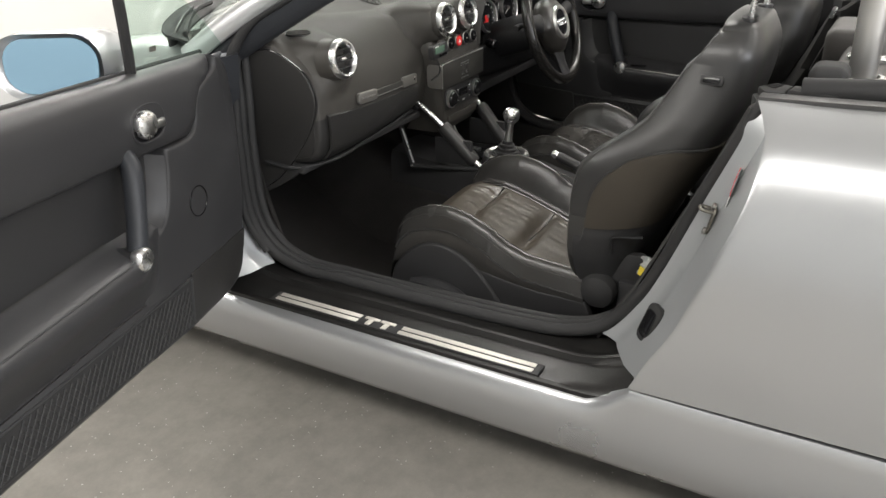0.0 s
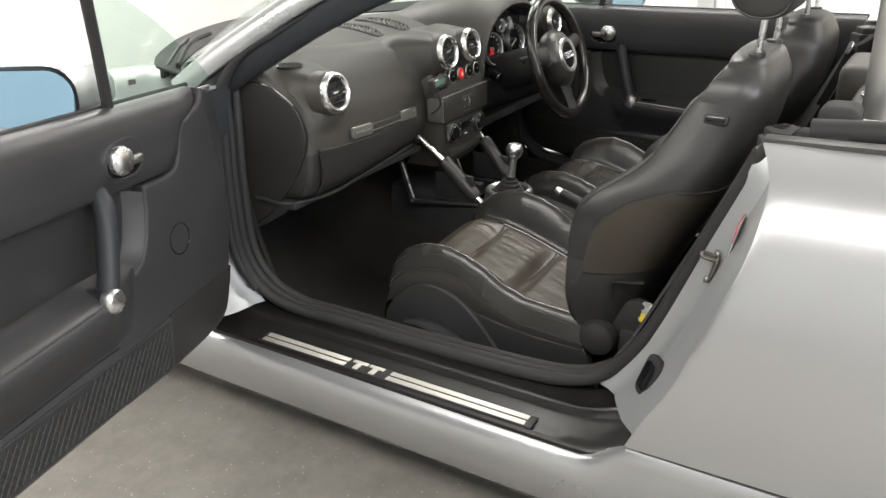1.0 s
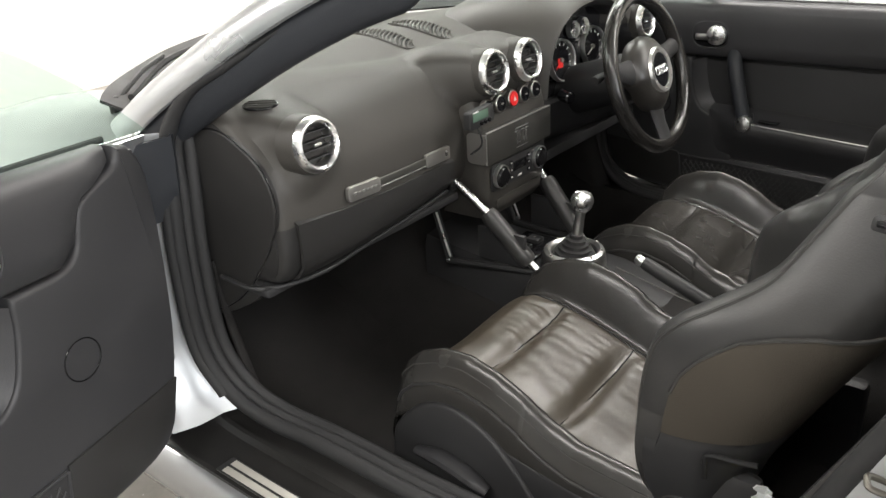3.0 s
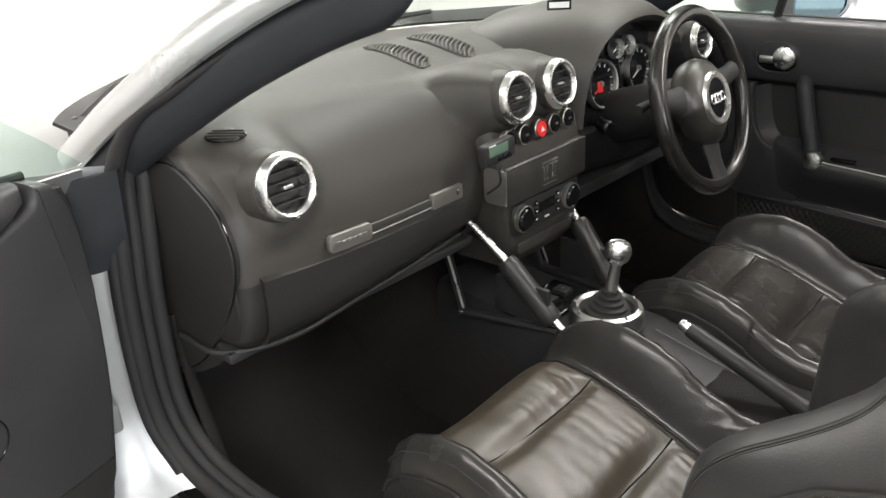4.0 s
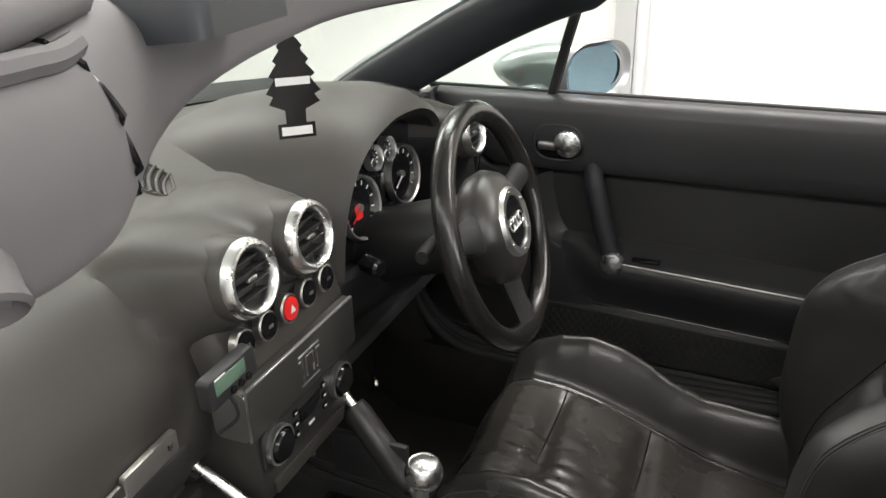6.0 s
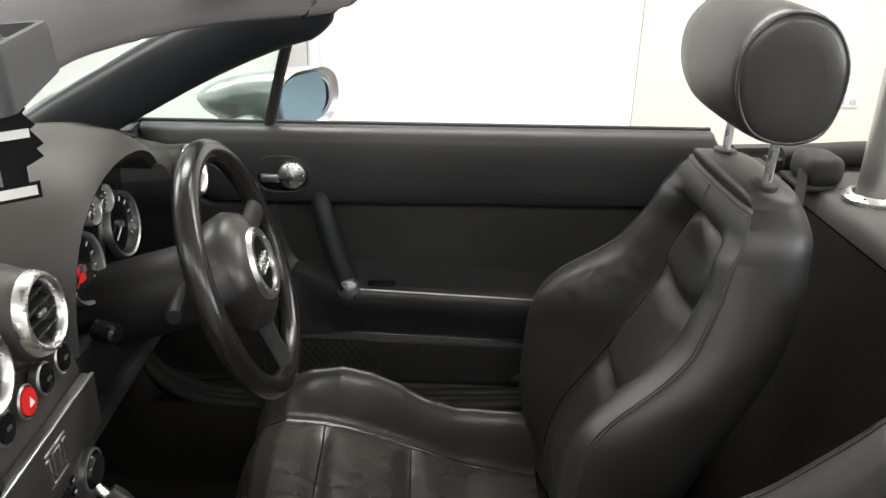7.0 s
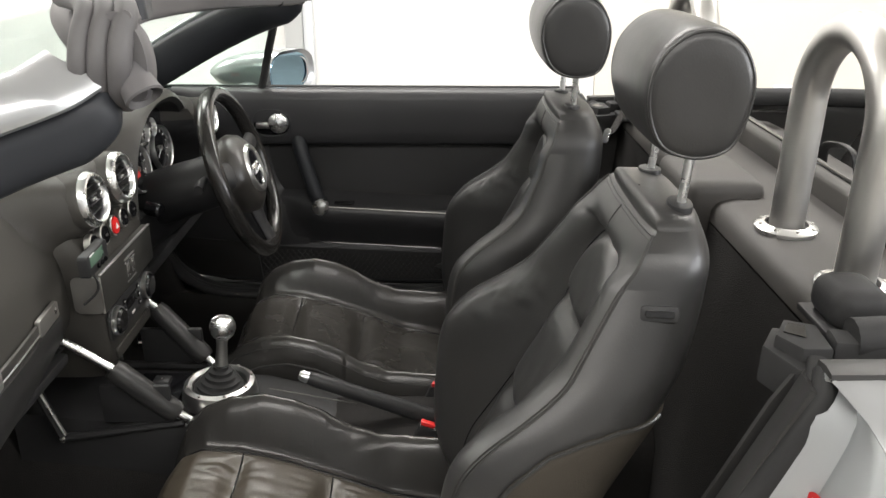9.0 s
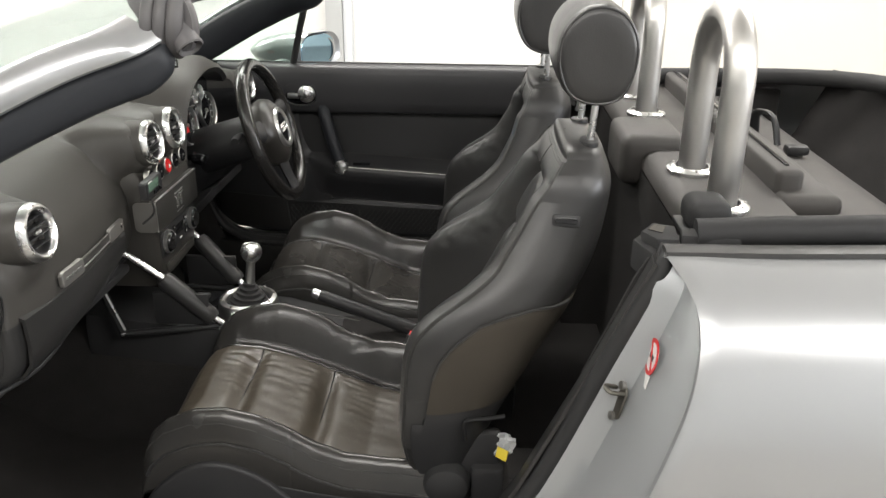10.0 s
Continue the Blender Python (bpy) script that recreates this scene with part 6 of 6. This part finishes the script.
    p("release_knob", lathe([(0, -0.012), (0.018, -0.008), (0.0265, 0.004), (0.0275, 0.010), (0.025, 0.016), (0.015, 0.020), (0, 0.0215)], axis_to((-0.745, 0.022, 0.862), (1, -0.15, 0)), 28), M_CHROME, cup, "polished domed knob with small rivets")
    for i in range(8):
        a = radians(45 * i)
        k = axis_to((-0.745, 0.022, 0.862), (1, -0.15, 0))
        p("rivet", lathe([(0.0022, 0.010), (0.0022, 0.0178), (0.001, 0.0185)], k @ Matrix.Translation((0.0205 * math.cos(a), 0.0205 * math.sin(a), 0)), 6), M_DULL, cup)
    # pull rod
    rod = spline([(-0.765, -0.026, 0.815), (-0.744, -0.034, 0.790), (-0.733, -0.054, 0.72), (-0.726, -0.078, 0.645)], 5)
    pull = p("pull_rod", tube(rod, 0.0195, 18), M_PILLAR, None, "glossy dark pull rod")
    sl = axis_to((-0.787, -0.088, 0.632), (1, 0.05, 0))
    p("pull_sleeve", lathe([(0.019, 0), (0.019, 0.062), (0.022, 0.066), (0, 0.066)], sl, 22), M_CARD, pull)
    p("pull_cap", lathe([(0.021, 0.060), (0.0235, 0.066), (0.024, 0.078), (0.020, 0.084), (0.010, 0.087), (0, 0.088)], sl, 26), M_CHROME, pull, "polished riveted end cap")
    for i in range(8):
        a = radians(45 * i + 20)
        p("rivet", lathe([(0.002, 0.078), (0.002, 0.085), (0.001, 0.0855)], sl @ Matrix.Translation((0.0175 * math.cos(a), 0.0175 * math.sin(a), 0)), 6), M_DULL, pull)
    # round cap, smooth corner patch and the diamond mesh
    rc = [V(-0.7525, 0.182 + 0.033 * math.cos(a), 0.655 + 0.033 * math.sin(a)) for a in (2 * math.pi * i / 36 for i in range(36))]
    p("round_cap", tube(rc, 0.0012, 6, True), M_GLOSS, None, "round blanking cap outline")
    patch_o = [(0.100, 0.398), (0.115, 0.510), (0.17, 0.514), (0.353, 0.529), (0.342, 0.49), (0.318, 0.450), (0.270, 0.414)]
    p("corner_patch", prism(patch_o[::-1], 0.0045, yz(sx, -0.7545), 0.001), M_LID, None, "smooth charcoal corner patch")
    nb = p("mesh_backing", prism([(0.098, 0.398), (0.110, 0.500), (-0.56, 0.472), (-0.56, 0.394)][::-1], 0.003, yz(sx, -0.7545), 0.0), M_RUBBER, None, "black diamond mesh over the door speaker")
    own = bmesh.new()
    for k in (-1, 1):
        for i in range(52):
            y0 = 0.18 - i * 0.0165
            pts = []
            for j in range(9):
                z = 0.400 + 0.100 * j / 8
                y = y0 + k * (z - 0.45) * 0.75
                top = lerp(0.498, 0.468, (0.105 - y) / 0.66)
                if -0.555 < y < 0.102 and z < top:
                    pts.append(V(-0.7512 + (0.0006 if k > 0 else 0), y, z))
            if len(pts) > 1:
                tube(pts, 0.0015, 5, False, own)
    p("speaker_mesh", own, M_LID, nb)
    p("mesh_edge", tube([V(-0.7515, 0.100, 0.396), V(-0.7515, 0.112, 0.502)], 0.003, 8), M_CARD, nb)
    p("mesh_edge", tube([V(-0.7515, 0.112, 0.502), V(-0.7515, -0.565, 0.474)], 0.003, 8), M_CARD, nb)
    # fixed quarter glass and its black bar
    gpts = [(0.068, 0.944), (0.002, 1.168), (0.06, 1.158), (0.12, 1.132), (0.20, 1.092), (0.28, 1.045), (0.36, 0.99), (0.42, 0.944)]
    own = bmesh.new()
    vs = [own.verts.new((-0.785 + 0.20 * (z - 0.944), y, z)) for y, z in gpts]
    own.faces.new(vs)
    g = p("quarter_glass", shell(own, 0.004), M_GLASS, None, "green-tinted fixed quarter glass", smooth=False)
    g.visible_shadow = False
    p("glass_bar", tube([V(-0.787, 0.070, 0.940), V(-0.762, 0.035, 1.06), V(-0.738, -0.002, 1.175)], 0.0105, 8), M_RUBBER, None, "black bar behind the quarter glass")
    p("glass_mark", box((-0.777, 0.135, 0.985), (0.001, 0.022, 0.010), 0), M_DULL, g, smooth=False)
    # mirror, the driver's turned further in
    mx, mw, toe = (-0.918, 0.192, 0.34) if sx < 0 else (-0.925, 0.160, 0.62)
    rings = []
    for y, k in ((-0.012, 0.70), (-0.014, 0.86), (-0.018, 0.91), (-0.026, 0.965), (-0.030, 1.0), (-0.016, 1.025), (0.03, 1.01), (0.075, 0.93), (0.112, 0.78), (0.140, 0.56), (0.154, 0.30), (0.159, 0.05)):
        rings.append([V(mx - 0.10 * max(0, y) + a * k, y + 0.036 + toe * a, 0.967 + b * k) for a, b in rounded(mw, 0.122, 0.052, 6)])
    mh = p("mirror_housing", loft(rings, True, False), M_SILVER, None, "silver door mirror housing", angle=60)
    p("mirror_stalk", tube(spline([V(-0.79, 0.16, 0.925), V(-0.85, 0.12, 0.935), V(-0.90, 0.075, 0.95)], 4), [0.028, 0.028, 0.027, 0.026, 0.025, 0.024, 0.024, 0.023, 0.022], 12, flat=0.7), M_SILVER, mh)
    gm = prism(rounded(mw - 0.026, 0.104, 0.044, 6), 0.003, Matrix(((1, 0, 0, mx), (0, 0, -1, 0.017), (0, 1, 0, 0.967), (0, 0, 0, 1))), 0.0008)
    for v in gm.verts:
        v.co.y += (v.co.x - mx) * toe
    p("mirror_glass", gm, M_MIRROR, mh, "blue-tinted mirror glass", smooth=False)
    d.matrix_world = at
    return d


car_door(-1, Matrix.Translation((-0.866, 0.426, 0.020)) @ pose(0, 0, 0, 0, 0, -75) @ pose(0, 0, 0, -3.3, 0, 0), "open silver car door with a dark padded inner card")
car_door(1, Matrix.Translation((0.866, 0.426, 0.0)), "closed silver car door with a dark padded inner card")

# ---- behind the seats ----
rear = thing("rear_deck", "dark vinyl rear bulkhead and deck behind the seats", "rear deck")


DECK = [(-0.80, 0.20), (-0.84, 0.45), (-0.868, 0.80), (-0.874, 0.890)], [(-0.874, 0.893), (-0.876, 0.912), (-0.886, 0.926), (-0.91, 0.932), (-1.00, 0.932), (-1.06, 0.930), (-1.075, 0.90), (-1.075, 0.80)]
for prof, mt, lab in zip(DECK, (M_CARPET, M_SHELF), ("black carpeted bulkhead behind the seats", "dark grey-brown vinyl deck")):
    part("bulkhead" if mt is M_CARPET else "deck_top", loft([[V(x, y, z) for y, z in prof] for x in (lerp(-0.62, 0.62, i / 24) for i in range(25))]), mt, rear, lab, angle=45)
part("centre_block", box((0, -0.90, 0.905), (0.20, 0.14, 0.11), 0.022, seg=3), M_SHELF, rear, "rounded centre block between the hoops")
part("draught_bar", box((0.16, -1.085, 0.935), (1.06, 0.05, 0.075), 0.012, seg=3), M_SHELF, rear, "long dark bar along the deck")
part("draught_base", box((0.17, -1.115, 0.915), (1.16, 0.11, 0.045), 0.018, seg=3), M_SHELF, rear, "padded base below the long bar")
part("draught_slot", box((0.16, -1.085, 0.974), (1.0, 0.008, 0.004), 0.001), M_GLOSS, rear)
for sx in (-1, 1):
    part("side_trim", shell(loft([[V(sx * (x + k), y + dy, z) for y, z in ((-0.50, 0.25), (-0.55, 0.42), (-0.61, 0.52), (-0.72, 0.76), (-0.78, 0.90), (-0.79, 0.925))] for x, k, dy in ((0.70, 0, 0), (0.665, 0, -0.005), (0.64, 0, -0.03), (0.63, 0, -0.25))]), 0.006), M_SIDE, rear, "dark moulded side trim behind the door")
    part("side_wall", box((sx * 0.655, -1.10, 0.55), (0.03, 0.62, 0.74), 0.006), M_CARPET, rear)
    def cap_piece(o, z, h, bev=0.004):
        return prism([(x if sx < 0 else -x, y) for x, y in o], h, Matrix.Translation((0, 0, z)), bev)

    cc = part("corner_cap", cap_piece([(-0.600, -0.772), (-0.556, -0.800), (-0.575, -0.850), (-0.60, -0.885), (-0.665, -0.880), (-0.690, -0.835), (-0.655, -0.790)], 0.880, 0.046), M_RUBBER, rear, "black moulded bracket at the belt corner")
    part("cap_step", cap_piece([(-0.606, -0.782), (-0.568, -0.806), (-0.582, -0.838), (-0.640, -0.832), (-0.640, -0.800)], 0.9262, 0.016, 0.003), M_RUBBER, cc)
    part("cap_slot", cap_piece([(-0.602, -0.792), (-0.580, -0.806), (-0.588, -0.822), (-0.616, -0.812)], 0.9424, 0.0012, 0.0), M_GLOSS, cc)
    part("cap_arm", cap_piece([(-0.636, -0.836), (-0.600, -0.842), (-0.612, -0.915), (-0.650, -0.920)], 0.9262, 0.022, 0.005), M_RUBBER, cc)
    leg = loft([[V(sx * x, y - 0.004 * k, z) for x, y, z in ((0.652, -0.792, 0.925), (0.648, -0.770, 0.88), (0.640, -0.742, 0.80), (0.632, -0.705, 0.70))] for k in (0, 8)] + [[V(sx * (x - 0.03), y - 0.036, z) for x, y, z in ((0.652, -0.792, 0.925), (0.648, -0.770, 0.88), (0.640, -0.742, 0.80), (0.632, -0.705, 0.70))]])
    part("cap_leg", shell(leg, 0.006), M_SIDE, cc)
    bo = part("belt_outlet", box((sx * 0.545, -0.892, 0.954), (0.082, 0.068, 0.052), 0.020, seg=4), M_RUBBER, rear, "black seat belt outlet")
    part("outlet_base", box((sx * 0.548, -0.890, 0.928), (0.092, 0.080, 0.010), 0.004), M_PLASTIC, bo)
# hood well: side rolls, sloping cover and rear rim
for sx in (-1, 1):
    part("well_seal", tube(spline([(sx * 0.62, -0.86, 0.945), (sx * 0.625, -1.0, 0.955), (sx * 0.615, -1.2, 0.962), (sx * 0.56, -1.42, 0.972), (sx * 0.42, -1.56, 0.985), (sx * 0.2, -1.63, 0.992), (0, -1.64, 0.994)], 6), 0.023, 12), M_RUBBER, rear)
    strip_line = spline([(sx * 0.688, -0.80, 0.944), (sx * 0.692, -1.0, 0.949), (sx * 0.676, -1.3, 0.955), (sx * 0.61, -1.55, 0.96)], 6)
    part("belt_strip", loft([[q + V(sx * 0.016, 0, -0.004), q + V(sx * 0.014, 0, 0.003), q + V(0, 0, 0.006), q + V(-sx * 0.016, 0, 0.004), q + V(-sx * 0.018, 0, -0.006)] for q in strip_line], True, True), M_SIDE, rear, "grey belt strip along the rear wing")
part("well_cover", shell(loft([[V(x, y, z) for x in (lerp(-0.55, 0.66, i / 12) for i in range(13))] for y, z in ((-1.09, 0.90), (-1.16, 0.905), (-1.26, 0.895), (-1.34, 0.86), (-1.40, 0.78))]), 0.006), M_SHELF, rear, "sloping cover over the hood well")
part("well_back", loft([[V(x * k, y - 0.10 * (x / 0.6) ** 2 * -1, z) for x in (lerp(-0.62, 0.62, i / 16) for i in range(17))] for y, z, k in ((-1.42, 0.70, 0.9), (-1.56, 0.80, 0.98), (-1.63, 0.93, 1.0), (-1.645, 0.985, 1.0))]), M_CARPET, rear)
handle = spline([(0.20, -1.20, 0.90), (0.17, -1.19, 0.955), (0.09, -1.20, 0.965), (0.06, -1.21, 0.905)], 5)
part("pull_strap", tube(handle, 0.011, 8, flat=0.5), M_PLASTIC, rear)
part("latch", box((0.0, -1.23, 0.912), (0.035, 0.05, 0.022), 0.008), M_PLASTIC, rear)
# tail deck
rings = []
for i in range(15):
    u = i / 14
    ring = []
    for j in range(25):
        a = lerp(-1, 1, j / 24)
        y0 = -1.665 + 0.30 * abs(a) ** 3.2 * 1.0
        y = lerp(y0, -2.02, u)
        ring.append(V(a * (0.70 - 0.05 * u), y, 0.985 - 0.035 * abs(a) ** 3 - 0.10 * u ** 2))
    rings.append(ring)
part("boot_lid", shell(loft(rings), 0.008), M_SILVER, car)
part("tail_panel", loft([[V(lerp(-0.72, 0.72, j / 16), -2.02 - 0.06 * (1 - (j / 8 - 1) ** 2), z) for j in range(17)] for z in (0.20, 0.5, 0.75, 0.885)]), M_SILVER, car)

# roll hoops
def hoop(cx):
    h = thing("roll_hoop", "satin steel roll hoop on riveted round flanges", "roll hoop", "roll hoops")
    x0, x1, y = cx - 0.1065, cx + 0.1065, -0.94
    pts = [V(x0, y, 0.92), V(x0, y, 1.0), V(x0, y, 1.09), V(x0, y, 1.135)]
    pts += [V(cx - 0.1065 * math.cos(a), y, 1.135 + 0.1065 * math.sin(a)) for a in (math.pi * i / 18 for i in range(1, 18))]
    pts += [V(x1, y, 1.135), V(x1, y, 1.09), V(x1, y, 1.0), V(x1, y, 0.92)]
    part("tube", tube(pts, 0.0255, 24), M_BAR, h)
    for x in (x0, x1):
        f = part("flange", lathe([(0.032, 0), (0.046, 0), (0.047, 0.006), (0.042, 0.010), (0.032, 0.012)], Matrix.Translation((x, y, 0.9315)), 32, ring=True), M_CHROME, h, "polished round flange")
        for i in range(8):
            a = radians(45 * i)
            part("rivet", lathe([(0.0025, 0), (0.0025, 0.012), (0.001, 0.0125)], Matrix.Translation((x + 0.040 * math.cos(a), y + 0.040 * math.sin(a), 0.9315)), 6), M_DULL, f)


hoop(-0.355)
hoop(0.340)

# belt tongue hanging by the driver's seat
bt = thing("seat_belt", "black seat belt webbing with a steel tongue", "seat belt")
part("webbing", tube(spline([(0.53, -0.862, 0.955), (0.47, -0.835, 0.935), (0.43, -0.815, 0.922), (0.408, -0.800, 0.918)], 6), 0.008, 8, flat=0.3), M_CARPET, bt)
part("tongue", prism(rounded(0.016, 0.034, 0.006), 0.003, axis_to((0.402, -0.795, 0.915), (-0.7, 0.6, 0.4)), 0.001), M_CHROME, bt, "steel belt tongue")

# packet behind the seat
pk = thing("packet", "crumpled clear and yellow packet behind the passenger seat", "packet")
own = bmesh.new()
bmesh.ops.create_grid(own, x_segments=7, y_segments=8, size=0.5)
for v in own.verts:
    v.co = V(v.co.x * 0.028, v.co.y * 0.042, 0.012 * noise.noise(v.co * 7) + 0.006 * math.sin(v.co.x * 9))
own.transform(axis_to((-0.564, -0.594, 0.505), (-0.75, 0.6, 0.3)))
part("film", shell(own, 0.003), M_STEEL, pk)
part("label", box((0, -0.012, 0.009), (0.024, 0.020, 0.003), 0.001, axis_to((-0.564, -0.594, 0.505), (-0.75, 0.6, 0.3))), M_YELLOW, pk)
part("shelf_box", box((-0.595, -0.64, 0.40), (0.10, 0.10, 0.20), 0.02), M_CARPET, rear)

# ---- hanging tree-shaped freshener, mirror, header fittings ----
fr = thing("air_freshener", "dark tree-shaped card freshener hanging from the mirror", "air freshener")
half = [(0.0, 0.0), (0.008, -0.004), (0.007, -0.012), (0.015, -0.022), (0.012, -0.026), (0.021, -0.038), (0.017, -0.042), (0.027, -0.055), (0.021, -0.059), (0.032, -0.075), (0.024, -0.079), (0.030, -0.088), (0.012, -0.096), (0.012, -0.112), (0.022, -0.112), (0.022, -0.130)]
o = half + [(-x, z) for x, z in half[::-1] if x > 0]
fm = axis_to((0.035, 0.176, 1.190), (-0.75, -0.65, 0.0))
part("card", prism(o[::-1], 0.0015, fm), M_GLOSS, fr, "near-black card tree", smooth=False)
part("band", box((0, -0.062, 0.002), (0.040, 0.009, 0.001), 0, fm), M_WHITE, fr, smooth=False)
part("base_label", box((0, -0.121, 0.002), (0.036, 0.010, 0.001), 0, fm), M_WHITE, fr, smooth=False)
part("string", tube([fm @ V(0, 0, 0), V(0.035, 0.165, 1.225)], 0.0008, 5), M_RUBBER, fr)
rv = thing("interior_mirror", "grey-backed interior rear-view mirror below the header", "mirror")
rvm = axis_to((0.06, 0.16, 1.235), (-0.12, -1, 0.0))
rings = [[rvm @ V(a * k, b * k, zz) for a, b in rounded(0.21, 0.062, 0.03, 6)] for zz, k in ((0.0, 0.97), (0.004, 1.0), (-0.012, 1.0), (-0.030, 0.82), (-0.038, 0.4))]
part("housing", loft(rings, True, True), M_GREY, rv)
part("glass", prism(rounded(0.20, 0.054, 0.026, 6), 0.002, rvm @ Matrix.Translation((0, 0, 0.004)), 0.0005), M_MIRROR, rv, smooth=False)
part("stem", tube([rvm @ V(0, 0, -0.03), V(0.03, 0.22, 1.245)], 0.009, 10), M_GREY, rv)
